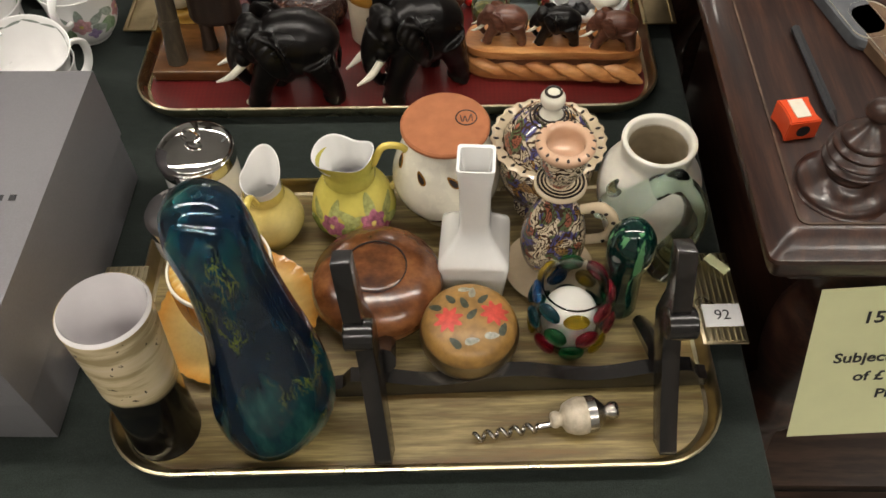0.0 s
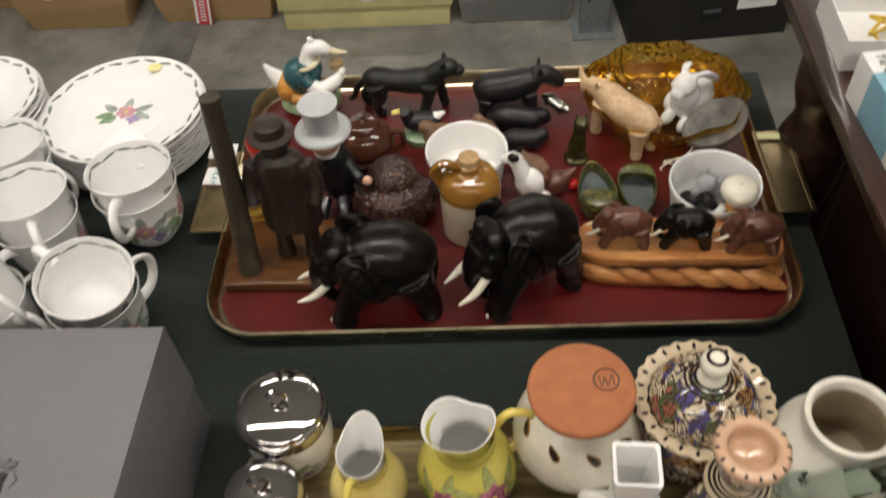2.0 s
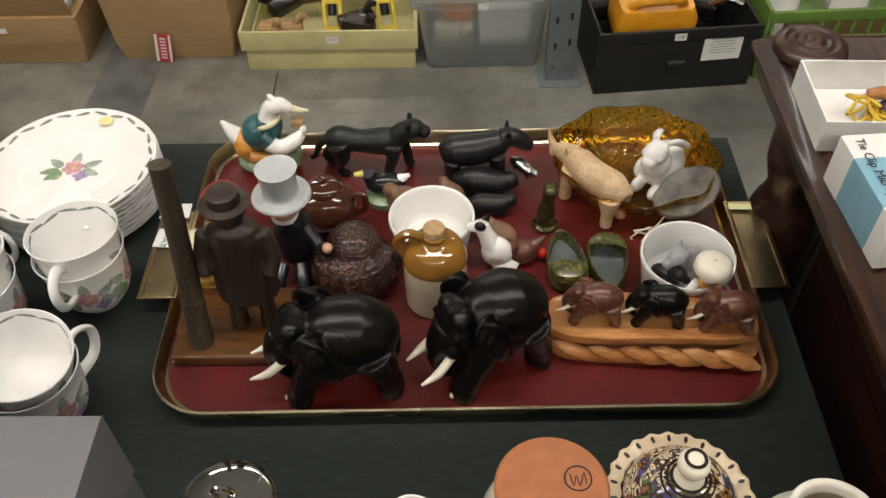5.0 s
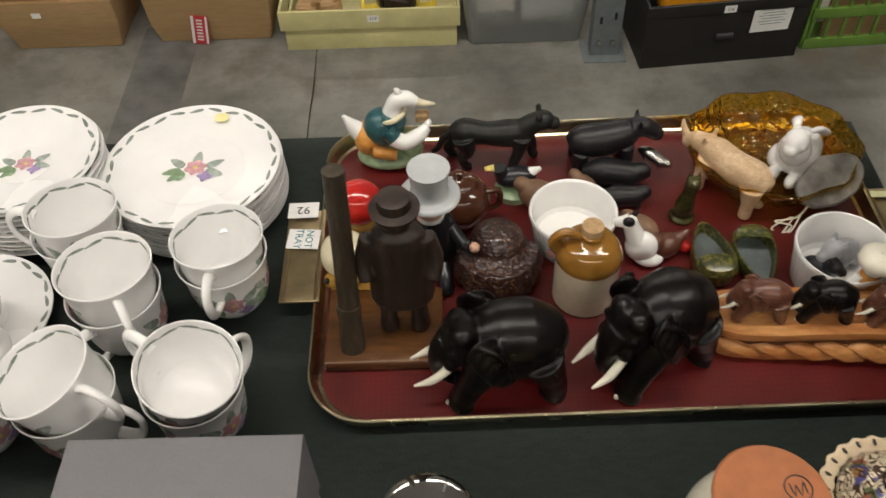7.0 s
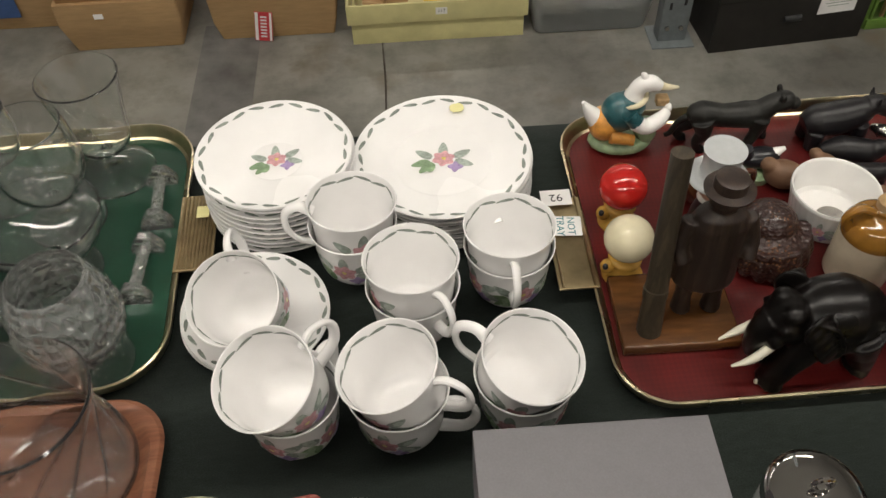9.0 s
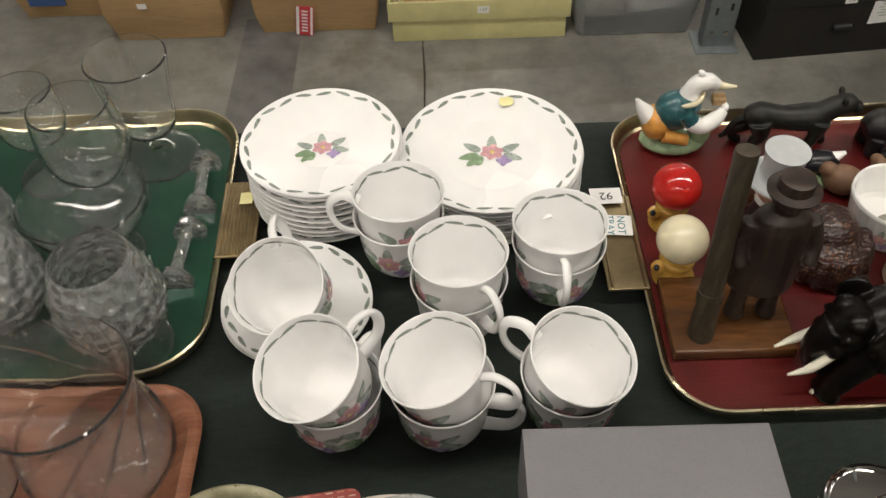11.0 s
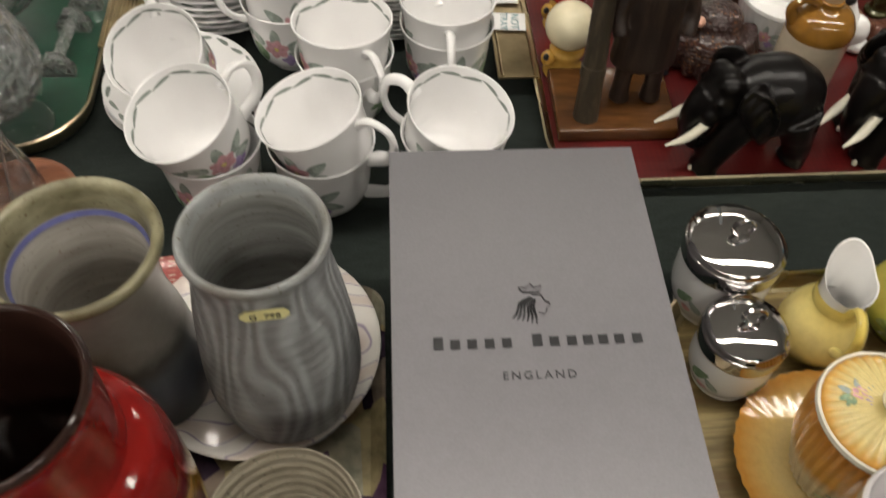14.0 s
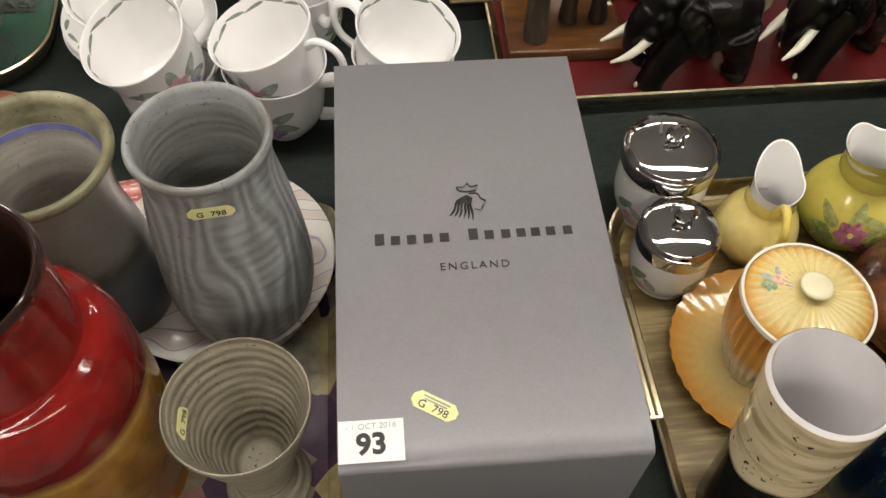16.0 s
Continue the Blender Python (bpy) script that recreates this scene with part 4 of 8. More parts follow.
figure("duck_figurine", "small painted mallard figurine on a mossy base", "figurine", mallard(), [GREENP, BLACKCOAT, YELLOWP, PORCELAIN], heading(0.294, 0.552, ZT, 5))
BROWNSTONE = plain("brown_stoneware", (0.21, 0.115, 0.065), 0.55, var=0.25, scale=60, bump=0.15)
for bx, by, s in ((0.316, 0.534, 1.0), (0.362, 0.545, 0.8), (0.408, 0.487, 0.9)):
    bm = bmesh.new()
    ball((0, 0, 0.015 * s), (0.020 * s, 0.015 * s, 0.015 * s), bm)
    ball((0.016 * s, 0, 0.024 * s), (0.009 * s, 0.008 * s, 0.008 * s), bm)
    figure("clay_bird", "small brown clay bird figurine", "figurine", fused(bm, 0.0014), BROWNSTONE, heading(bx, by, ZT, 160 * s), "clay birds")


def ramekin(x, y, name, r, h, label):
    t = thing(name, label, "dish", pose(x, y, ZT), "white ramekins")
    flute = lambda a, z: 1 + (0.012 * math.sin(a * 34) if 0.004 < z < h - 0.006 else 0)
    out = [(0, 0.0015), (r * 0.80, 0.0), (r * 0.84, 0.003), (r * 0.90, h * 0.5), (r * 0.965, h - 0.007), (r * 0.97, h - 0.005), (r, h - 0.004), (r, h - 0.001), (r * 0.985, h)]
    part("dish_body", lathe(out, 136, None, flute), PORCELAIN, t)
    part("dish_inside", lathe(smooth_profile([(r * 0.985, h), (r * 0.93, h - 0.003), (r * 0.86, h * 0.5), (r * 0.78, 0.006), (0, 0.004)], 3), 48), PORCELAIN, t)
    bm = bmesh.new()

    def side(u, v, lift=0.0):
        z = h * 0.42 + v
        rr = r * (0.86 + 0.1 * z / h) + 0.0022 + lift
        return (rr * math.cos(-2.2 + u / rr), rr * math.sin(-2.2 + u / rr), z)
    bouquet(bm, side, 0.8, 2)
    part("flower_print", bm, PRINTS, t)
    return t


ramekin(0.343, 0.487, "ramekin", 0.0405, 0.042, "white fluted porcelain ramekin with a small flower print")
ramekin(0.570, 0.431, "ramekin", 0.0415, 0.046, "white fluted porcelain ramekin holding small dog figurines")
figure("medal", "dull silver coin lying in the ramekin", "coin", lathe([(0, 0), (0.014, 0), (0.0145, 0.0015), (0.012, 0.002), (0.0, 0.0016)], 30), STEEL, heading(0.347, 0.482, ZT + 0.005, 0))


def scottie(s):
    bm = bmesh.new()
    ball((0, 0, 0.014), (0.016, 0.010, 0.011), bm)
    ball((0.013, 0, 0.025), (0.010, 0.008, 0.008), bm)
    ball((0.021, 0, 0.022), (0.006, 0.005, 0.005), bm)
    for sy in (-1, 1):
        tube([(0.010, sy * 0.005, 0.030), (0.009, sy * 0.006, 0.038)], [0.003, 0.0008], 8, bm, 1)
        tube([(0.009, sy * 0.006, 0.012), (0.011, sy * 0.007, 0.001)], [0.004, 0.0038], 8, bm, 1)
        tube([(-0.010, sy * 0.006, 0.012), (-0.011, sy * 0.007, 0.001)], [0.005, 0.0038], 8, bm, 1)
    return fused(bm, 0.0012, 2)


PEWTER = plain("grey_stone_glaze", (0.34, 0.34, 0.36), 0.3, var=0.25, scale=80, coat=0.2)
figure("dog_figurine", "grey glazed terrier figurine inside the ramekin", "figurine", scottie(1), PEWTER, heading(0.578, 0.443, ZT + 0.006, 205, 1.15))
figure("dog_figurine", "small black dog figurine inside the ramekin", "figurine", scottie(1), BLACKGLOSS, heading(0.554, 0.431, ZT + 0.006, 320, 0.9))


def stoneware_jug():
    t = thing("stoneware_jug", "cream stoneware flagon with ochre shoulder and cork", "jug", pose(0.3475, 0.4225, ZT))
    part("jug_body", lathe([(0, 0), (0.026, 0), (0.0275, 0.002), (0.028, 0.054)], 44), STONEWARE, t)
    sh = part("shoulder", lathe(smooth_profile([(0.0281, 0.0535), (0.0278, 0.060), (0.022, 0.071), (0.012, 0.076), (0.0095, 0.079), (0.0105, 0.083), (0.0075, 0.085)], 4) + [(0, 0.083)], 44), OCHREGLAZE, t, "shiny ochre glazed shoulder")
    part("handle", tube([(-0.010, 0, 0.079), (-0.022, 0, 0.084), (-0.031, 0, 0.075), (-0.025, 0, 0.062)], [0.004, 0.0042, 0.004, 0.004], 10, flat=1.5), OCHREGLAZE, t)
    part("cork", lathe([(0, 0.080), (0.0085, 0.080), (0.0096, 0.090), (0.009, 0.0915), (0, 0.0915)], 20), CORK, t, "pale cork stopper")


stoneware_jug()


def bearded_head():
    bm = bmesh.new()
    ball((0, 0, 0.024), (0.028, 0.030, 0.024), bm)
    ball((0, 0.004, 0.042), (0.021, 0.022, 0.020), bm)
    ball((0, -0.022, 0.028), (0.016, 0.012, 0.012), bm)
    for k in range(9):
        a = math.pi * (1.0 + k / 8)
        tube([(0.024 * math.cos(a), 0.026 * math.sin(a), 0.036), (0.029 * math.cos(a), 0.033 * math.sin(a), 0.018), (0.028 * math.cos(a), 0.034 * math.sin(a), 0.003)], [0.008, 0.007, 0.005], 8, bm)
    ball((0, 0, 0.020), (0.031, 0.033, 0.020), bm)
    return fused(bm, 0.0013, 6)


def beaded_material():
    m, n, l, b = nodes_of("beaded_dark_lacquer", 0.3, 0, 0.3)
    tc = n.new("ShaderNodeTexCoord")
    vo = n.new("ShaderNodeTexVoronoi")
    vo.inputs["Scale"].default_value = 330
    l.new(tc.outputs["Object"], vo.inputs[0])
    dots = ramp(n, l, vo.outputs[0], ((0.22, (1, 1, 1)), (0.34, (0, 0, 0))))
    band = noise_at(n, l, 50, 2)
    bm_ = ramp(n, l, band.outputs[0], ((0.44, (0, 0, 0)), (0.52, (1, 1, 1))))
    f = mixed(n, l, 1.0, dots.outputs[0], bm_.outputs[0], "MULTIPLY")
    l.new(mixed(n, l, f, (0.026, 0.010, 0.008), (0.20, 0.085, 0.03)), b.inputs["Base Color"])
    bumped(n, l, b, vo.outputs[0], 0.7, 0.002)
    return m


figure("lacquer_mask", "dark beaded lacquer turtle-shaped ornament with gold dots", "ornament", bearded_head(), beaded_material(), heading(0.272, 0.452, ZT, 0, 1.10) @ Matrix.Diagonal((1.08, 1.0, 0.80, 1)))


def hat_doll():
    def coat(b):
        ball((0.004, 0, 0.040), (0.020, 0.017, 0.036), b)
        for sx in (-1, 1):
            tube([(sx * 0.009, -0.014, 0.016), (sx * 0.011, -0.030, 0.010), (sx * 0.012, -0.034, 0.002)], [0.007, 0.006, 0.0065], 10, b)
        tube([(0.016, -0.004, 0.056), (0.028, -0.014, 0.044), (0.034, -0.020, 0.046)], [0.007, 0.006, 0.005], 10, b)

    def skin(b):
        ball((0.0, -0.002, 0.082), (0.014, 0.014, 0.015), b)
        ball((0.037, -0.022, 0.048), (0.005, 0.005, 0.005), b, seg=10)

    def collar(b):
        lathe([(0.010, 0.066), (0.013, 0.068), (0.0125, 0.074), (0.009, 0.073), (0.010, 0.066)], 20, b)

    def hat(b):
        lathe(smooth_profile([(0, 0.093), (0.024, 0.092), (0.0255, 0.095), (0.022, 0.0965), (0.0165, 0.097), (0.0158, 0.110), (0.0172, 0.122), (0.0165, 0.124), (0.0, 0.1245)], 3), 36, b)
    return painted(((coat, 0), (skin, 1), (collar, 2), (hat, 3)))


figure("top_hat_doll", "seated pottery doll in black coat and grey top hat", "doll", hat_doll(), [BLACKCOAT, FLESH, PORCELAIN, GREYHAT], heading(0.214, 0.462, ZT, 0))


def egg_head(x, y, mat, label, r, h):
    def foot(b):
        lathe(smooth_profile([(0, 0), (0.017, 0.0), (0.018, 0.004), (0.012, 0.014), (0.015, 0.026), (0.0, 0.028)], 4), 28, b)
        ball((-0.016, -0.004, 0.018), (0.007, 0.006, 0.008), b, seg=10)

    def top(b):
        ball((0, 0, h), (r, r, r * 0.95), b, seg=28)

    def eye(b):
        ball((-0.019, -0.008, 0.022), (0.0028, 0.003, 0.0032), b, seg=8)
    return figure("domed_egg_cup", label, "egg cup", painted(((foot, 0), (top, 1), (eye, 2))), [AMBERPAINT, mat, BLACKCOAT], heading(x, y, ZT, 0), "domed egg cups")


egg_head(0.147, 0.500, REDGLOSS, "mustard egg cup figure with a red dome", 0.0225, 0.047)
egg_head(0.139, 0.436, IVORYGLOSS, "mustard egg cup figure with an ivory dome", 0.0220, 0.049)

AMBERGLASS = glass("amber_glass", (0.86, 0.50, 0.035), 0.02, 1.47)
AMBER_N, AMBER_L = AMBERGLASS.node_tree.nodes, AMBERGLASS.node_tree.links
AMBER_TC, AMBER_V = AMBER_N.new("ShaderNodeTexCoord"), AMBER_N.new("ShaderNodeTexVoronoi")
AMBER_V.inputs["Scale"].default_value = 130
AMBER_L.new(AMBER_TC.outputs["Object"], AMBER_V.inputs[0])
bumped(AMBER_N, AMBER_L, AMBER_N["Principled BSDF"], AMBER_V.outputs[0], 0.8, 0.003)
AMBERGLASS.node_tree.nodes["Principled BSDF"].inputs["Transmission Weight"].default_value = 0.97


def amber_dish():
    bm = bmesh.new()
    n = 64

    def rad(a, k):
        return (0.082 if abs(math.cos(a)) > 0 else 1) * (1 + 0.035 * math.cos(9 * a)) * k
    loops = []
    for k, z in ((0.45, 0.0), (0.62, 0.003), (0.80, 0.014), (0.93, 0.030), (1.0, 0.044), (0.985, 0.0455), (0.91, 0.033), (0.78, 0.018), (0.60, 0.007), (0.3, 0.005)):
        loops.append([(rad(a, k) * math.cos(a), rad(a, k) * 0.84 * math.sin(a), z + (0.0022 * (-1) ** int(a * 9) if 0.01 < z < 0.04 else 0)) for a in [2 * math.pi * i / n for i in range(n)]])
    return loft(loops, bm=bm)


tagged(part("glass_dish", amber_dish(), AMBERGLASS, at=pose(0.545, 0.570, ZT + 0.001, 5, 0, -8), smooth=25), "amber pressed-glass leaf dish with scalloped rim", "dish")


def rabbit():
    bm = bmesh.new()
    ball((0, 0.004, 0.019), (0.0185, 0.0215, 0.019), bm)
    ball((0, 0.010, 0.024), (0.0165, 0.0150, 0.016), bm)
    ball((0, -0.009, 0.031), (0.0130, 0.0125, 0.015), bm)
    ball((0, -0.014, 0.045), (0.0105, 0.0125, 0.0105), bm)
    ball((0, -0.024, 0.0415), (0.0065, 0.0060, 0.0055), bm)
    for sx in (-1, 1):
        tube([(sx * 0.0055, -0.008, 0.0535), (sx * 0.0095, 0.002, 0.0515), (sx * 0.0130, 0.012, 0.0435), (sx * 0.0140, 0.017, 0.037)], [0.0035, 0.0050, 0.0048, 0.0015], 14, bm, 4, 0.6)
        ball((sx * 0.0085, -0.018, 0.007), (0.0055, 0.0095, 0.0068), bm)
        ball((sx * 0.0140, 0.000, 0.011), (0.0085, 0.0130, 0.011), bm)
        ball((sx * 0.0075, -0.020, 0.0455), (0.0030, 0.0028, 0.0026), bm, seg=8)
    ball((0, 0.026, 0.012), 0.007, bm)
    return fused(bm, 0.0010, 2)


figure("rabbit_figurine", "white porcelain rabbit seated in the amber dish", "figurine", rabbit(), PORCELAIN, heading(0.570, 0.564, ZT + 0.007, -42, 1.14))


def stone_slab():
    bm = bmesh.new()
    n = 28
    lp = [(0.036 * math.cos(a) * (1 + 0.08 * noise.noise((math.cos(a) * 2, math.sin(a) * 2, 3))), 0.023 * math.sin(a) * (1 + 0.10 * noise.noise((math.cos(a) * 3, math.sin(a) * 3, 5)))) for a in [2 * math.pi * i / n for i in range(n)]]
    return loft([[(x * k, y * k, z) for x, y in lp] for k, z in ((0.9, 0), (1, 0.002), (1.0, 0.006), (0.93, 0.008))], bm=bm)


AGATE = plain("mottled_agate", (0.22, 0.20, 0.175), 0.4, var=0.6, scale=55, bump=0.1)
stone = tagged(part("stone_pendant", stone_slab(), AGATE, at=pose(0.588, 0.524, ZT + 0.030, 24, -12, 28)), "mottled grey polished stone pendant resting on the dish", "pendant")
bm = bmesh.new()
tube([(-0.030, -0.008, 0.006), (-0.044, -0.012, -0.004), (-0.060, -0.004, -0.012), (-0.050, -0.016, -0.010), (-0.062, -0.018, -0.013), (-0.046, -0.010, -0.006), (-0.066, -0.008, -0.014), (-0.055, -0.020, -0.012), (-0.040, -0.012, -0.002)], 0.0009, 6, bm, 6)
part("cord", bm, BONE, stone, "thin knotted white cord")
DARKGREENGLASS = plain("olive_bronze", (0.075, 0.072, 0.020), 0.22, 0.4, var=0.5, scale=90, coat=0.3)


def cat_idol():
    bm = bmesh.new()
    lathe([(0, 0), (0.012, 0), (0.0125, 0.004), (0.009, 0.006), (0, 0.006)], 20, bm)
    tube([(0, 0, 0.005), (0, -0.001, 0.020), (0.001, -0.002, 0.036), (0.002, -0.002, 0.046)], [0.0085, 0.0095, 0.0065, 0.0072], 12, bm)
    ball((0.002, -0.003, 0.050), (0.007, 0.008, 0.006), bm, seg=12)
    for sx in (-1, 1):
        tube([(0.002 + sx * 0.004, -0.001, 0.053), (0.002 + sx * 0.005, 0, 0.061)], [0.0025, 0.0006], 8, bm, 1)
    return fused(bm, 0.001, 2)


figure("cat_figurine", "olive green seated cat figurine on a round base", "figurine", cat_idol(), DARKGREENGLASS, heading(0.453, 0.512, ZT, 0))


def collie():
    def white(b):
        ball((0.006, 0, 0.020), (0.016, 0.011, 0.019), b)
        tube([(0.000, 0, 0.030), (-0.006, 0, 0.044), (-0.010, 0, 0.052)], [0.010, 0.008, 0.008], 12, b)
        tube([(-0.010, 0, 0.052), (-0.023, 0, 0.048)], [0.0075, 0.004], 10, b, 1)
        ball((0.014, 0, 0.007), (0.015, 0.012, 0.008), b)

    def black(b):
        ball((-0.010, -0.005, 0.056), (0.006, 0.004, 0.0055), b, seg=10)
        tube([(-0.006, 0.004, 0.058), (-0.003, 0.005, 0.064)], [0.003, 0.001], 8, b, 1)
    return painted(((white, 0), (black, 1)))


figure("dog_figurine", "white china dog figurine with a black eye patch", "figurine", collie(), [PORCELAIN, BLACKGLOSS], heading(0.398, 0.462, ZT, -14, 0.95))
bm = bmesh.new()
ball((0, 0, 0.012), (0.017, 0.012, 0.012), bm)
ball((-0.012, 0, 0.022), (0.008, 0.008, 0.008), bm)
tube([(0.012, 0, 0.016), (0.024, 0, 0.024)], [0.007, 0.002], 8, bm, 1)
figure("bird_figurine", "brown polished wooden bird on the red tray", "figurine", fused(bm, 0.0013), EBONYRED, heading(0.427, 0.467, ZT, 20))
figure("red_bead", "small glossy red bead on the red tray", "bead", ball((0, 0, 0.006), 0.006), REDGLOSS, heading(0.447, 0.470, ZT, 0))


def slipper(x, y, a, label, upper):
    m, n, l, b = nodes_of(label.replace(" ", "_"), 0.3, 0, 0.3)
    nz = noise_at(n, l, 210, 3)
    r = ramp(n, l, nz.outputs[0], ((0.47, (0.035, 0.042, 0.014)), (0.60, upper)))
    l.new(r.outputs[0], b.inputs["Base Color"])
    t = thing("lacquer_slipper", label, "ornament", heading(x, y, ZT, a), "lacquer slippers")
    k = 18
    shape = []
    for i in range(2 * k):
        f = 2 * math.pi * i / (2 * k)
        shape.append((0.0175 * math.sin(f) * (1 - 0.35 * math.cos(f)), -0.033 * math.cos(f) * -1))
    loops = [[(px * s, py * s, z) for px, py in shape] for s, z in ((0.86, 0), (1.0, 0.004), (1.03, 0.014), (1.0, 0.019), (0.93, 0.019), (0.90, 0.008), (0.80, 0.006))]
    part("shoe_body", loft(loops), m, t)
    part("insole", loft([[(px * 0.86, py * 0.86, z) for px, py in shape] for z in (0.0062, 0.0075)]), plain("grey_insole", (0.12, 0.14, 0.14), 0.5, var=0.3, scale=90), t, "dull grey sole lining")
    b2 = bmesh.new()
    lp = []
    for z, s in ((0.016, 1.0), (0.024, 0.82), (0.027, 0.4)):
        lp.append([(px * s, py * s if py > 0 else 0.001, z) for px, py in shape if True])
    vs = [[(px * s, -0.012 - (abs(py) * 0.66 * s), z) for px, py in shape if py <= 0.0] for z, s in ((0.017, 1.0), (0.023, 0.88), (0.0265, 0.5))]
    rows = [[b2.verts.new(p) for p in row] for row in vs]
    for r0, r1 in zip(rows, rows[1:]):
        for i in range(len(r0) - 1):
            b2.faces.new((r0[i], r0[i + 1], r1[i + 1], r1[i]))
    b2.faces.new(rows[-1])
    part("toe_cap", b2, m, t)


slipper(0.467, 0.456, 4, "olive lacquer slipper ornament with gold flecks", (0.15, 0.13, 0.03))
slipper(0.506, 0.449, 178, "green lacquer slipper ornament with yellow flecks", (0.13, 0.135, 0.03))


def hat_boy():
    def body(b):
        tube([(0, 0, 0.024), (0, 0, 0.044)], [0.012, 0.008], 14, b, 1)

    def legs(b):
        for sx in (-1, 1):
            tube([(sx * 0.006, 0, 0.026), (sx * 0.007, -0.001, 0.001)], [0.006, 0.0055], 10, b, 1)

    def arms(b):
        for sx in (-1, 1):
            tube([(sx * 0.009, 0, 0.042), (sx * 0.016, -0.003, 0.030), (sx * 0.014, -0.006, 0.022)], [0.004, 0.004, 0.003], 8, b)
        ball((0, 0, 0.051), (0.009, 0.009, 0.009), b, seg=12)

    def hat(b):
        lathe([(0, 0.056), (0.0145, 0.056), (0.0155, 0.058), (0.0148, 0.064), (0.011, 0.067), (0.0012, 0.0675), (0.0010, 0.066), (0, 0.066)], 28, b)
    return painted(((body, 0), (legs, 1), (arms, 2), (hat, 3)))


figure("hat_figure", "tiny painted wooden figure in an orange shirt and white hat", "figurine", hat_boy(), [ORANGEP, TEAL, PORCELAIN, BONE], heading(0.582, 0.401, ZT, 0, 1.05))


# ---- labels on the trays ----
def tag(name, label, body, size, w, h, at, parent, ink=INK, paper=PAPER):
    ob = part(name, slab((w, h, 0.0004), (0, 0, 0), 0), paper, parent, label, at=at, smooth=0)
    if body:
        letters(body, size, pose(0, 0, 0.0005), ink, ob)
    return ob


tag("lot_label", "white paper lot label", "92", 0.013, 0.029, 0.020, pose(-0.280, 0.054, 0.0226, 0, 0, 180), tray_b)
tag("hand_label", "white hand-written label", "NOT\nTRAY", 0.010, 0.024, 0.030, pose(-0.277, 0.017, 0.0226, 0, 0, -95), tray_b, INKGREEN)
tag("price_sticker", "small cream price sticker", "", 0.004, 0.022, 0.008, pose(0.272, 0.045, 0.0226, 0, 0, -5), tray_b, INK, PALEYELLOW)
tag("lot_label", "white paper lot label with a written number", "92", 0.013, 0.030, 0.021, pose(0.244, -0.020, 0.0236, 0, 0, 0), tray_a)
tag("hand_label", "white hand-written label", "NOT", 0.008, 0.010, 0.030, pose(-0.250, 0.012, 0.0236, 0, 0, 0), tray_a, INK)
tag("price_sticker", "small cream price sticker", "", 0.004, 0.022, 0.009, pose(0.250, 0.030, 0.0236, 0, 0, -50), tray_a, INK, PALEYELLOW)
tag("price_sticker", "small yellow price sticker", "", 0.004, 0.012, 0.015, pose(0.258, 0.022, 0.0236), tray_c, INK, YELLOWPAPER)


# ---- things on the oak-print tray ----
def spots_glaze(name, base, spot, scale, thresh, rough=0.15, coat=0.4):
    m, n, l, b = nodes_of(name, rough, 0, coat)
    nz = noise_at(n, l, scale, 2)
    r = ramp(n, l, nz.outputs[0], ((thresh, base), (thresh + 0.03, spot)))
    co = noise_at(n, l, 25, 3)
    r2 = ramp(n, l, co.outputs[0], ((0.3, (0.82,) * 3), (0.65, (1, 1, 1))))
    l.new(mixed(n, l, 1.0, r.outputs[0], r2.outputs[0], "MULTIPLY"), b.inputs["Base Color"])
    return m


def majolica():
    """Cream pottery painted in blue, ochre, brown and black strokes and dots."""
    m, n, l, b = nodes_of("painted_majolica", 0.15, 0, 0.5)
    cream = (0.66, 0.55, 0.39)
    field = noise_at(n, l, 62, 1)
    field.inputs["Distortion"].default_value = 0.9
    ph = n.new("ShaderNodeMath")
    ph.operation = "MULTIPLY"
    ph.inputs[1].default_value = 62.0
    l.new(field.outputs[0], ph.inputs[0])
    sn = n.new("ShaderNodeMath")
    sn.operation = "SINE"
    l.new(ph.outputs[0], sn.inputs[0])
    zone = noise_at(n, l, 58, 2)
    hue = noise_at(n, l, 40, 1)
    fill = ramp(n, l, hue.outputs[0], ((0.0, (0.30, 0.16, 0.05)), (0.44, (0.075, 0.07, 0.20)), (0.52, (0.10, 0.13, 0.06)), (0.58, (0.30, 0.10, 0.06))))
    fill.color_ramp.interpolation = "CONSTANT"
    c = mixed(n, l, ramp(n, l, zone.outputs[0], ((0.48, (0, 0, 0)), (0.52, (1, 1, 1)))).outputs[0], cream, fill.outputs[0])
    c = mixed(n, l, ramp(n, l, sn.outputs[0], ((0.22, (0, 0, 0)), (0.42, (1, 1, 1)))).outputs[0], c, (0.055, 0.030, 0.020))
    tc = n.new("ShaderNodeTexCoord")
    dots = n.new("ShaderNodeTexVoronoi")
    dots.inputs["Scale"].default_value = 420
    l.new(tc.outputs["Object"], dots.inputs[0])
    c = mixed(n, l, ramp(n, l, dots.outputs[0], ((0.22, (0.85, 0.85, 0.85)), (0.34, (0, 0, 0)))).outputs[0], c, (0.06, 0.035, 0.022))
    l.new(c, b.inputs["Base Color"])
    return m


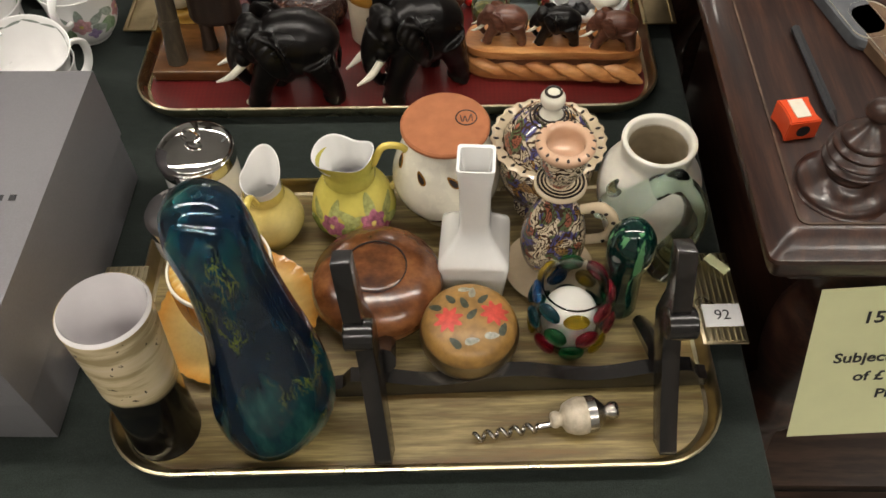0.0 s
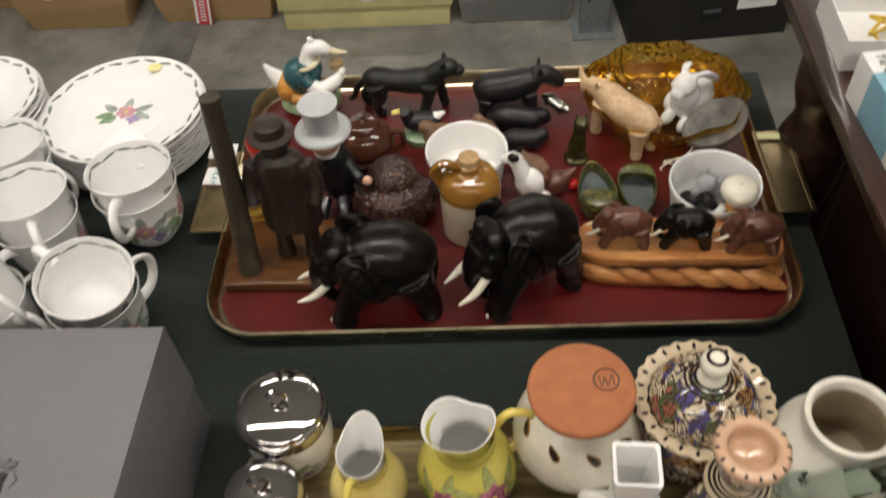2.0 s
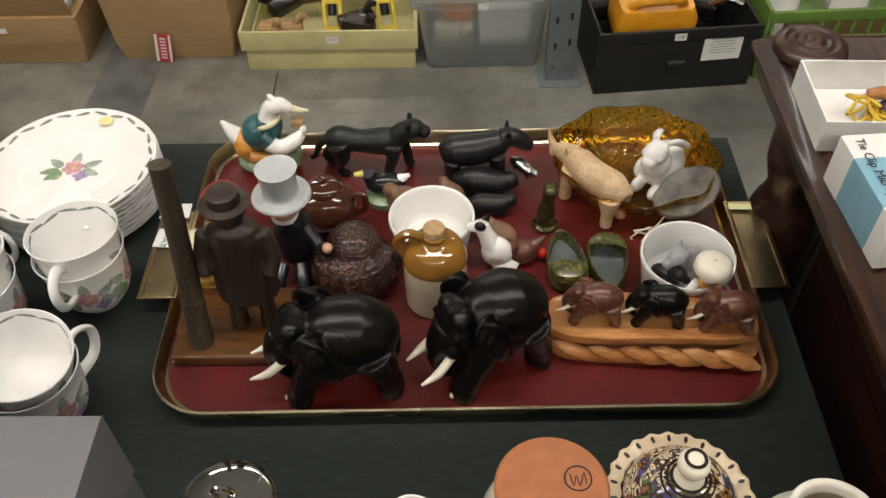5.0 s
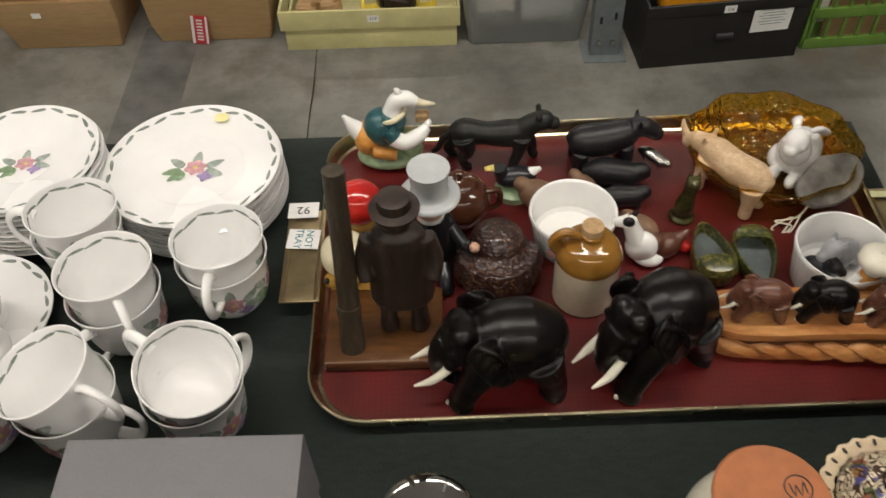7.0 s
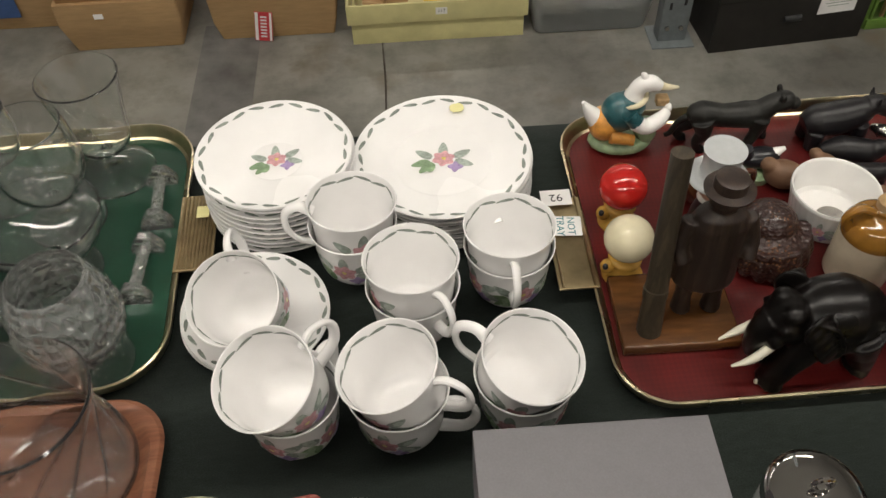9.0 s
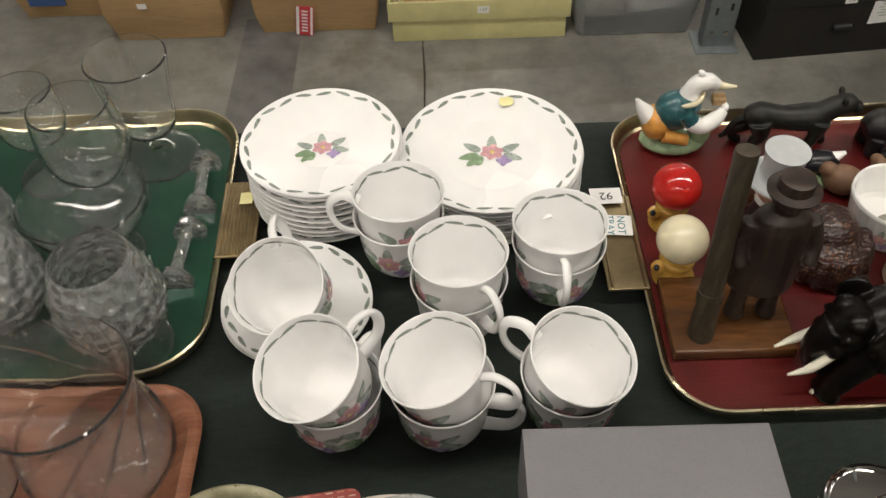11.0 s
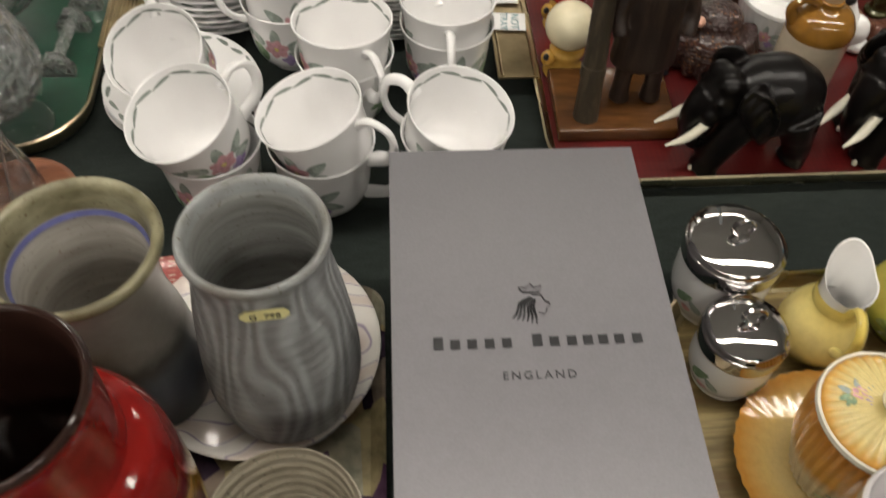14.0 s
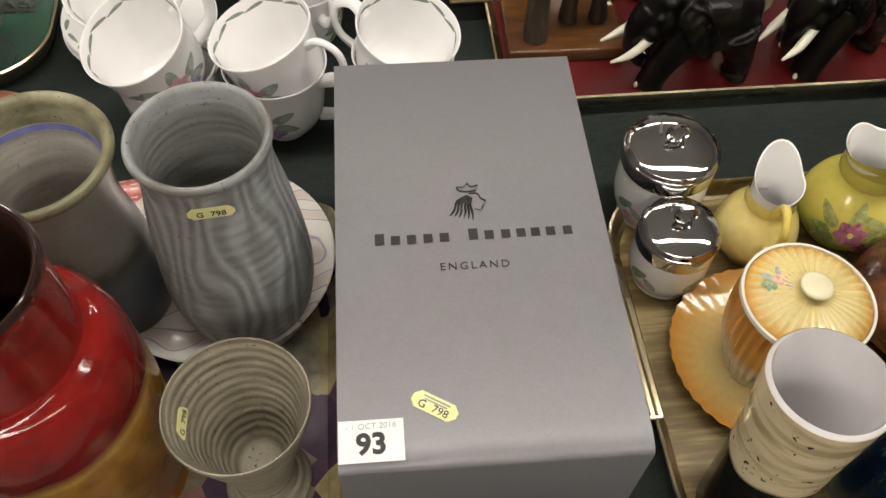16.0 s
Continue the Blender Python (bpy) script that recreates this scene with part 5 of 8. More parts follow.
MAJOLICA = majolica()
TERRA = plain("terracotta", (0.38, 0.135, 0.055), 0.75, var=0.12, scale=110, bump=0.08)
STRIPEINK = plain("dark_glaze_line", (0.03, 0.022, 0.02), 0.2, var=0.2, scale=80, coat=0.3)
BUFFGLAZE = plain("buff_glaze", (0.60, 0.48, 0.33), 0.16, var=0.1, scale=70, coat=0.4)
ALABASTER = plain("alabaster", (0.80, 0.76, 0.67), 0.35, var=0.14, scale=45, bump=0.05)
ALABASTER.node_tree.nodes["Principled BSDF"].inputs["Subsurface Weight"].default_value = 0.15
ALABASTER.node_tree.nodes["Principled BSDF"].inputs["Subsurface Radius"].default_value = (0.01, 0.008, 0.005)
BLACKWOOD = wood("black_lacquered_wood", (0.007, 0.006, 0.006), (0.018, 0.014, 0.012), 0.25, 10, (8, 1, 1), 0.35, 0.05)
BURR = wood("burr_walnut", (0.115, 0.038, 0.013), (0.235, 0.090, 0.030), 0.24, 16, (1.3, 1.6, 1.6), 0.35, 0.04, (0.035, 0.012, 0.007))
YGREEN = gradient_glaze("yellow_green_glaze", ((0.0, (0.16, 0.25, 0.03)), (0.25, (0.30, 0.36, 0.05)), (0.55, (0.62, 0.52, 0.12)), (0.9, (0.55, 0.50, 0.10))), 2, 0.0, 0.075)
YELLOWGLAZE = gradient_glaze("yellow_lustre", ((0.0, (0.55, 0.40, 0.08)), (0.5, (0.72, 0.60, 0.24)), (0.9, (0.66, 0.52, 0.12))), 2, 0.0, 0.07)
ORANGEGLAZE = gradient_glaze("orange_lustre", ((0.0, (0.66, 0.60, 0.46)), (0.40, (0.66, 0.58, 0.42)), (0.60, (0.58, 0.29, 0.05)), (1.0, (0.50, 0.20, 0.03))), 2, 0.0, 0.075)


def coddler(x, y, r, h, label):
    t = thing("egg_coddler", label, "jar", pose(x, y, ZT), "egg coddlers")
    out = smooth_profile([(0, 0.001), (r * 0.72, 0), (r * 0.80, 0.004), (r * 0.97, h * 0.35), (r * 1.0, h * 0.65), (r * 0.97, h)], 4)
    part("jar_body", lathe(out + [(0, h)], 40), PORCELAIN, t)
    lid = part("lid", lathe(smooth_profile([(r * 0.99, h - 0.001), (r * 1.03, h), (r * 1.03, h + 0.010), (r * 0.99, h + 0.012), (r * 0.90, h + 0.0155), (r * 0.5, h + 0.0195), (0, h + 0.021)], 4), 48), CHROME, t, "mirror-bright chrome screw lid")
    ring = [(0.0068 * math.cos(a), 0, h + 0.0275 + 0.0068 * math.sin(a)) for a in [2 * math.pi * k / 16 for k in range(17)]]
    part("ring", tube(ring, 0.0017, 8, smooth=1), CHROME, lid)
    part("ring_post", tube([(0, 0, h + 0.019), (0, 0, h + 0.0235)], 0.003, 10, smooth=1), CHROME, lid)
    bm = bmesh.new()
    for a0 in (radians(215), radians(300)):
        def side(u, v, lift=0.0, a0=a0):
            z = h * 0.45 + v
            rr = radius_at(out, z) + 0.0003 + lift
            return (rr * math.cos(a0 + u / rr), rr * math.sin(a0 + u / rr), z)
        petal(bm, side, -0.004, 0.004, 0.6, 0.016, 0.008, 2)
        petal(bm, side, 0.006, 0.000, 2.4, 0.014, 0.006, 3)
        petal(bm, lambda u, v: side(u, v, 0.0002), 0.000, -0.006, 0.2, 0.008, 0.007, 0 if a0 < 4 else 1)
    part("fruit_print", bm, PRINTS, t)


coddler(0.2108, 0.188, 0.0325, 0.056, "large white china egg coddler with chrome lid")
coddler(0.2052, 0.1285, 0.0270, 0.044, "small white china egg coddler with chrome lid")


def jug(x, y, turn, r, h, mat, label, lip, flowers):
    t = thing("china_jug", label, "jug", pose(x, y, ZT, 0, 0, turn), "china jugs")
    out = smooth_profile([(0, 0.001), (r * 0.62, 0), (r * 0.75, 0.003), (r * 0.98, h * 0.22), (r, h * 0.34), (r * 0.85, h * 0.52), (r * 0.60, h * 0.66), (r * 0.56, h * 0.72)], 4)
    body = part("jug_body", lathe(out, 44), mat, t)
    bm = bmesh.new()
    n = 44
    rings = []
    prof = ((0.56, 0.72, 0), (0.53, 0.80, 0.15), (0.54, 0.90, 0.5), (0.58, 1.0, 0.8), (0.55, 0.99, 0.8), (0.53, 0.90, 0.6), (0.49, 0.80, 0.15), (0.49, 0.66, 0), (0.78, 0.46, 0), (0.86, 0.30, 0), (0.5, 0.10, 0), (0.02, 0.09, 0))
    for k, zz, f in prof:
        row = []
        for i in range(n):
            a = 2 * math.pi * i / n
            spout = max(0, math.cos(a - math.pi)) ** 3
            wave = 0.10 * math.cos(3 * a) if lip == "wavy" else 0
            rr = r * (k + f * (0.32 * spout + wave * 0.6))
            row.append((rr * math.cos(a), rr * math.sin(a), h * (zz + f * (0.24 * spout * (1 if lip == "tall" else 0.25) + wave * 0.5) - (0.10 * f if lip == "tall" else 0) * max(0, math.cos(a)))))
        rings.append(row)
    part("neck", loft(rings[:4], False, False, bm), PORCELAIN if lip == "tall" else mat, t)
    part("inner_lip", loft(rings[3:], False, True), PORCELAIN, t, "white glazed inner lip")
    part("neck_band", lathe([(r * 0.575, h * 0.70), (r * 0.60, h * 0.72), (r * 0.595, h * 0.80), (r * 0.58, h * 0.84)], 44), mat, t)
    part("handle", tube([(r * 0.55, 0, h * 0.80), (r * 0.85, 0, h * 1.02), (r * 1.32, 0, h * 0.94), (r * 1.36, 0, h * 0.64), (r * 0.94, 0, h * 0.45)], [0.0032, 0.003, 0.003, 0.003, 0.0034], 10), YELLOWGLAZE, t)
    if flowers:
        bm = bmesh.new()
        for a0, zz, s in flowers:
            def side(u, v, lift=0.0, a0=a0, zz=zz):
                z = h * zz + v
                rr = radius_at(out, z) + 0.0004 + lift
                a = radians(a0 - turn) + u / rr
                return (rr * math.cos(a), rr * math.sin(a), z)
            bouquet(bm, side, s, 7)
        part("flower_print", bm, [plain("rose_print", (0.58, 0.20, 0.30), 0.25, var=0.6, scale=260), plain("wine_print", (0.40, 0.10, 0.16), 0.25, var=0.5, scale=260), plain("olive_print", (0.28, 0.34, 0.09), 0.25, var=0.4, scale=260), plain("sage_print", (0.42, 0.44, 0.15), 0.25, var=0.4, scale=260), YELLOWP], t)


jug(0.273, 0.150, 80 + 180, 0.0290, 0.074, YELLOWGLAZE, "small yellow lustre china jug with a tall white lip", "tall", [])
jug(0.345, 0.163, 12, 0.0365, 0.088, YGREEN, "yellow and green china jug with wavy lip and pink flowers", "wavy", [(244, 0.37, 1.45), (302, 0.38, 1.6)])


def biscuit_barrel():
    t = thing("biscuit_barrel", "orange lustre china biscuit barrel on its shell saucer", "jar", pose(0.2580, 0.0560, ZT))
    flute = lambda a, z: 1 + 0.016 * math.cos(a * 40)
    shell = gradient_glaze("shell_saucer_lustre", ((0.0, (0.62, 0.50, 0.24)), (0.45, (0.60, 0.42, 0.15)), (0.9, (0.50, 0.24, 0.045))), 2, 0.004, 0.014, 0.14, 0.2, 40)
    yellowlid = gradient_glaze("yellow_orange_lid_lustre", ((0.0, (0.52, 0.22, 0.03)), (0.40, (0.60, 0.34, 0.07)), (0.75, (0.68, 0.56, 0.24))), 2, 0.080, 0.089, 0.14, 0.4, 40)
    saucer = part("saucer", lathe([(0, 0.002), (0.034, 0.001), (0.037, 0.004), (0.057, 0.009), (0.0645, 0.0125), (0.065, 0.0140), (0.058, 0.0115), (0.036, 0.006), (0, 0.005)], 160, None, lambda a, z: 1 + (0.010 * math.cos(a * 40) if z > 0.008 else 0)), shell, t, "fluted orange shell-edged saucer")
    out = smooth_profile([(0, 0.0065), (0.026, 0.0065), (0.030, 0.012), (0.0375, 0.040), (0.0392, 0.066), (0.0385, 0.078)], 4)
    part("barrel_body", lathe(out, 160, None, flute), ORANGEGLAZE, t)
    part("rim", lathe([(0.0385, 0.0775), (0.0397, 0.080), (0.0392, 0.0828), (0.0375, 0.0828), (0.037, 0.079)], 60), CREAM, t, "pearly white rim")
    bm = lathe(smooth_profile([(0.0372, 0.079), (0.036, 0.083), (0.026, 0.0865), (0.012, 0.0885), (0, 0.089)], 4), 144)
    for v in bm.verts:
        v.co.z += 0.0007 * math.cos(36 * math.atan2(v.co.y, v.co.x)) * min(1, v.co.xy.length / 0.02)
    lid = part("lid", bm, yellowlid, t, "ribbed pale yellow lid", smooth=80)
    part("knob", lathe(smooth_profile([(0.004, 0.0875), (0.0045, 0.091), (0.009, 0.094), (0.0085, 0.097), (0, 0.098)], 4), 28), IVORYGLOSS, lid, "pale yellow knob")
    bm = bmesh.new()
    for a0, zz in ((250, 0.026), (320, 0.030)):
        def side(u, v, lift=0.0, a0=a0, zz=zz):
            rr = radius_at(out, zz + v) * 1.018 + 0.0004 + lift
            return (rr * math.cos(radians(a0) + u / rr), rr * math.sin(radians(a0) + u / rr), zz + v)
        bouquet(bm, side, 0.95, 3)
    part("flower_print", bm, PRINTS, t)
    bm = bmesh.new()
    bouquet(bm, lambda u, v, lift=0.0: (u - 0.016, v + 0.010, 0.0880 + lift - 0.02 * ((u - 0.016) ** 2 + (v + 0.010) ** 2) ** 0.5 * 1.4), 0.6, 3)
    part("lid_flower_print", bm, PRINTS, lid)
    return t


biscuit_barrel()


def pottery_tumbler():
    t = thing("pottery_tumbler", "cream and black speckled pottery tumbler vase", "vase", pose(0.2155, -0.0380, ZT, -4, 0, 0))
    m, n, l, b = nodes_of("split_speckle_glaze", 0.14, 0, 0.0)
    b.inputs["Specular IOR Level"].default_value = 0.35
    tc = n.new("ShaderNodeTexCoord")
    sp = n.new("ShaderNodeSeparateXYZ")
    l.new(tc.outputs["Object"], sp.inputs[0])
    wav = noise_at(n, l, 18, 2)
    ad = n.new("ShaderNodeMath")
    ad.operation = "MULTIPLY_ADD"
    ad.inputs[1].default_value = 0.022
    l.new(wav.outputs[0], ad.inputs[0])
    l.new(sp.outputs[2], ad.inputs[2])
    split = ramp(n, l, ad.outputs[0], ((0.083, (0, 0, 0)), (0.086, (1, 1, 1))))
    vo = n.new("ShaderNodeTexVoronoi")
    vo.inputs["Scale"].default_value = 150
    warpd = noise_at(n, l, 160, 2)
    l.new(mixed(n, l, 0.012, tc.outputs["Object"], warpd.outputs[1], "ADD"), vo.inputs[0])
    few = noise_at(n, l, 40, 1)
    sp2 = mixed(n, l, 1.0, ramp(n, l, vo.outputs[0], ((0.16, (1, 1, 1)), (0.22, (0, 0, 0)))).outputs[0], ramp(n, l, few.outputs[0], ((0.52, (0, 0, 0)), (0.55, (1, 1, 1)))).outputs[0], "MULTIPLY")
    swirl = noise_at(n, l, 14, 5, (1, 1, 7))
    cream = ramp(n, l, swirl.outputs[0], ((0.38, (0.40, 0.31, 0.17)), (0.5, (0.66, 0.54, 0.34)), (0.7, (0.72, 0.60, 0.42))))
    top = mixed(n, l, sp2, cream.outputs[0], (0.03, 0.025, 0.02))
    low = ramp(n, l, noise_at(n, l, 60, 6, (1, 1, 5)).outputs[0], ((0.5, (0.005, 0.0045, 0.005)), (0.70, (0.02, 0.018, 0.010)), (0.79, (0.30, 0.28, 0.26))))
    l.new(mixed(n, l, split.outputs[0], low.outputs[0], top), b.inputs["Base Color"])
    part("outside", lathe(smooth_profile([(0, 0.001), (0.0245, 0.0), (0.026, 0.003), (0.0258, 0.05), (0.0275, 0.10), (0.0300, 0.146), (0.0302, 0.149)], 3), 48), m, t)
    part("inside", lathe(smooth_profile([(0.0302, 0.149), (0.0290, 0.151), (0.0275, 0.148), (0.025, 0.10), (0.022, 0.02), (0, 0.012)], 3), 48), plain("lilac_white_glaze", (0.80, 0.77, 0.78), 0.15, var=0.06, scale=30, coat=0.4), t, "white glazed inside")


pottery_tumbler()


def glass_sculpture():
    t = thing("glass_sculpture", "heavy blue and yellow art glass seal-shaped sculpture", "ornament", pose(0.2975, -0.037, ZT))
    prof = smooth_profile([(0.0, 0.0), (0.022, 0.001), (0.032, 0.012), (0.0395, 0.038), (0.0405, 0.064), (0.0355, 0.105), (0.0290, 0.148), (0.0255, 0.190), (0.0262, 0.216), (0.0225, 0.236), (0.012, 0.248), (0.0, 0.251)], 4)

    def bend(bm, k):
        for v in bm.verts:
            z = v.co.z / 0.251
            a = math.atan2(v.co.y, v.co.x)
            f = 1 + 0.10 * math.cos(2 * a) * (1 - z)
            v.co.x = v.co.x * f * k + 0.010 * math.sin(z * 4.2) + 0.006 * z
            v.co.y = v.co.y * k + 0.020 * z * z
        return bm
    part("glass_body", bend(lathe(prof, 40), 1.0), glass("sea_blue_glass", (0.55, 0.84, 0.90), 0.01, 1.45), t)
    m, n, l, b = nodes_of("blue_yellow_core", 0.08, 0, 0.0, 0.30, 1.5)
    nz = noise_at(n, l, 26, 5, (1.6, 1.6, 0.35), rough=0.6)
    c = ramp(n, l, nz.outputs[0], ((0.34, (0.004, 0.012, 0.045)), (0.48, (0.006, 0.028, 0.080)), (0.58, (0.010, 0.110, 0.120)), (0.72, (0.08, 0.30, 0.24))))
    vein = noise_at(n, l, 34, 6, (1.2, 1.2, 0.30), rough=0.7)
    v = ramp(n, l, vein.outputs[0], ((0.485, (0, 0, 0)), (0.502, (1, 1, 1)), (0.519, (0, 0, 0))))
    keep = ramp(n, l, noise_at(n, l, 22, 2).outputs[0], ((0.50, (0, 0, 0)), (0.60, (1, 1, 1))))
    l.new(mixed(n, l, mixed(n, l, 1.0, v.outputs[0], keep.outputs[0], "MULTIPLY"), c.outputs[0], (0.62, 0.52, 0.03)), b.inputs["Base Color"])
    part("colour_core", bend(lathe([(r * 0.80, z * 0.94 + 0.006) for r, z in prof], 32), 1.0), m, t, "deep blue core with yellow streaks")


glass_sculpture()


def pomander():
    t = thing("pierced_pot", "cream glazed pierced pot standing upside down on its rim", "pot", pose(0.4255, 0.1800, ZT))
    out = smooth_profile([(0.022, 0.0), (0.026, 0.003), (0.031, 0.012), (0.0435, 0.034), (0.0462, 0.052), (0.039, 0.076), (0.027, 0.088), (0.028, 0.094)], 5)
    part("pot_body", lathe(out, 56), spots_glaze("cream_crackle_glaze", (0.74, 0.70, 0.58), (0.70, 0.66, 0.55), 90, 0.5), t)
    disc = part("pot_foot", lathe([(0.026, 0.091), (0.0335, 0.099), (0.0365, 0.102), (0.0365, 0.1045), (0.035, 0.106), (0.0, 0.1055)], 56), TERRA, t, "bare terracotta underside")
    ring = [(0.017 + 0.0085 * math.cos(a), 0.006 + 0.0085 * math.sin(a), 0.1060) for a in [2 * math.pi * k / 24 for k in range(25)]]
    part("stamp_ring", tube(ring, 0.0005, 6, smooth=1), INK, disc)
    bm = bmesh.new()
    tube([(0.012, 0.009, 0.106), (0.014, 0.001, 0.106), (0.016, 0.008, 0.106), (0.018, 0.001, 0.106), (0.021, 0.010, 0.106), (0.022, 0.002, 0.106)], 0.0004, 6, bm, 3)
    part("stamp_mark", bm, INK, disc)
    for k in range(9):
        a0 = radians(200 + 20 * k)
        for dz, tl in ((0.030, 0.5), (0.076, 0.0)):
            if dz > 0.05 and k % 2:
                continue
            bm = bmesh.new()

            def side(u, v, lift=0.0, a0=a0, dz=dz):
                z = dz + v
                rr = radius_at(out, z) + 0.0005 + lift
                return (rr * math.cos(a0 + u / rr), rr * math.sin(a0 + u / rr), z)
            petal(bm, side, 0, 0, (0.6 if k % 2 else 2.4), 0.0125, 0.0062, 0)
            petal(bm, lambda u, v: side(u, v, 0.0003), 0, 0, (0.6 if k % 2 else 2.4), 0.0095, 0.0040, 1)
            part("leaf_opening", bm, [OCHREGLAZE, STRIPEINK], t)


pomander()


def square_vase():
    t = thing("square_vase", "white porcelain square-necked bottle vase", "vase", pose(0.4495, 0.106, ZT, 0, 0, -3))
    loops = []
    for h, z, r in ((0.024, 0.0, 0.004), (0.0250, 0.002, 0.004), (0.0285, 0.042, 0.005), (0.0275, 0.048, 0.005), (0.0205, 0.058, 0.005), (0.0135, 0.068, 0.004), (0.0115, 0.080, 0.003), (0.0120, 0.120, 0.003), (0.0142, 0.142, 0.003), (0.0140, 0.1435, 0.003), (0.0118, 0.1425, 0.002), (0.0098, 0.12, 0.002), (0.0095, 0.09, 0.002)):
        loops.append(level(rrect(h, h, r, 4), z))
    part("vase_body", loft(loops), PORCELAIN, t)
    bm = bmesh.new()
    for k, (a, b, c, d) in enumerate(((-0.010, 0.035, 0.004, 0.040), (-0.004, 0.028, 0.008, 0.036), (0.002, 0.022, 0.004, 0.034), (-0.008, 0.024, 0.002, 0.030))):
        tube([(0.0275, a, b), (0.0282, (a + c) / 2 + 0.002, (b + d) / 2), (0.0284, c, d)], [0.0004, 0.0009, 0.0003], 6, bm, 3)
    part("brush_print", bm, INK, t, "thin black brushwork")


square_vase()


def tureen():
    t = thing("painted_tureen", "hand-painted majolica tureen with frilled rim and knobbed lid", "tureen", pose(0.5105, 0.1830, ZT))
    out = smooth_profile([(0, 0.0), (0.022, 0.0), (0.024, 0.004), (0.019, 0.010), (0.020, 0.016), (0.034, 0.032), (0.0415, 0.055), (0.040, 0.074), (0.0385, 0.080)], 4)
    part("bowl", lathe(out, 48), MAJOLICA, t)
    part("frilled_rim", lathe([(0.0380, 0.079), (0.046, 0.0825), (0.0475, 0.085), (0.045, 0.086), (0.038, 0.083)], 120, None, lambda a, z: 1 + (0.022 * math.cos(a * 24) if z > 0.081 else 0)), BUFFGLAZE, t, "buff frilled rim with dark dabs")
    for k in range(24):
        a = 2 * math.pi * k / 24
        part("rim_dab", ball((0.0435 * math.cos(a), 0.0435 * math.sin(a), 0.0852), (0.0030, 0.0014, 0.0010), None, Matrix.Rotation(a, 4, "Z"), 8), STRIPEINK, t)
    lid = part("lid", lathe(smooth_profile([(0.037, 0.083), (0.036, 0.088), (0.030, 0.099), (0.020, 0.108), (0.0135, 0.112)], 4) + [(0, 0.113)], 48), MAJOLICA, t)
    for r, z in ((0.0165, 0.1098), (0.0135, 0.112), (0.0105, 0.1135)):
        part("lid_ring", tube([(r * math.cos(a), r * math.sin(a), z) for a in [2 * math.pi * k / 30 for k in range(31)]], 0.0010, 6, smooth=1), STRIPEINK, lid)
    kn = part("knob", lathe(smooth_profile([(0.012, 0.111), (0.0072, 0.117), (0.0068, 0.121), (0.0098, 0.127), (0.0092, 0.133), (0.004, 0.1365), (0, 0.1365)], 4), 30), CREAM, lid, "cream knob with a black ring")
    part("knob_ring", tube([(0.006 * math.cos(a), 0.006 * math.sin(a), 0.1362) for a in [2 * math.pi * k / 20 for k in range(21)]], 0.0012, 6, smooth=1), STRIPEINK, kn)


tureen()


def candle_jug():
    t = thing("painted_candlestick", "hand-painted majolica candlestick with loop handle and drip pan", "candlestick", pose(0.5125, 0.1085, ZT))
    part("saucer_foot", lathe(smooth_profile([(0, 0), (0.026, 0.0), (0.036, 0.006), (0.037, 0.009), (0.028, 0.007), (0.018, 0.010), (0.016, 0.016)], 4), 44), BUFFGLAZE, t)
    part("stem_body", lathe(smooth_profile([(0.015, 0.014), (0.0235, 0.028), (0.0262, 0.050), (0.0215, 0.076), (0.0115, 0.094), (0.0092, 0.108)], 5), 44), MAJOLICA, t)
    part("drip_pan", lathe(smooth_profile([(0.009, 0.108), (0.0188, 0.112), (0.0196, 0.115), (0.0172, 0.1165), (0.0095, 0.118)], 4), 40), BUFFGLAZE, t)
    for r in (0.0172, 0.0142, 0.0115):
        part("pan_ring", tube([(r * math.cos(a), r * math.sin(a), 0.1172) for a in [2 * math.pi * k / 30 for k in range(31)]], 0.0009, 6, smooth=1), STRIPEINK, t)
    part("socket", lathe(smooth_profile([(0.0095, 0.118), (0.0105, 0.122), (0.0165, 0.136), (0.0185, 0.150)], 4), 40), MAJOLICA, t)
    lip = part("socket_lip", lathe(smooth_profile([(0.018, 0.149), (0.0208, 0.153), (0.0215, 0.157), (0.0188, 0.1595), (0.0140, 0.158), (0.012, 0.146), (0, 0.142)], 4), 44), plain("salmon_glaze", (0.60, 0.38, 0.25), 0.15, var=0.12, scale=60, coat=0.4), t, "salmon glazed lip with dark dabs")
    for k in range(16):
        a = 2 * math.pi * k / 16
        part("lip_dab", ball((0.0192 * math.cos(a), 0.0192 * math.sin(a), 0.1588), (0.0012, 0.0024, 0.0009), None, Matrix.Rotation(a + 1.57, 4, "Z"), 8), STRIPEINK, lip)
    h = part("loop_handle", tube([(0.018, -0.004, 0.088), (0.034, -0.006, 0.092), (0.044, -0.008, 0.078), (0.040, -0.008, 0.060), (0.026, -0.004, 0.050)], [0.004, 0.0045, 0.0045, 0.0042, 0.004], 12), BUFFGLAZE, t)
    for p in ((0.026, -0.0095, 0.0915), (0.036, -0.0112, 0.0905), (0.0425, -0.0128, 0.082), (0.0430, -0.0128, 0.071), (0.0375, -0.0122, 0.059)):
        part("handle_dot", ball(p, (0.0018, 0.001, 0.0018), seg=8), STRIPEINK, h)


candle_jug()


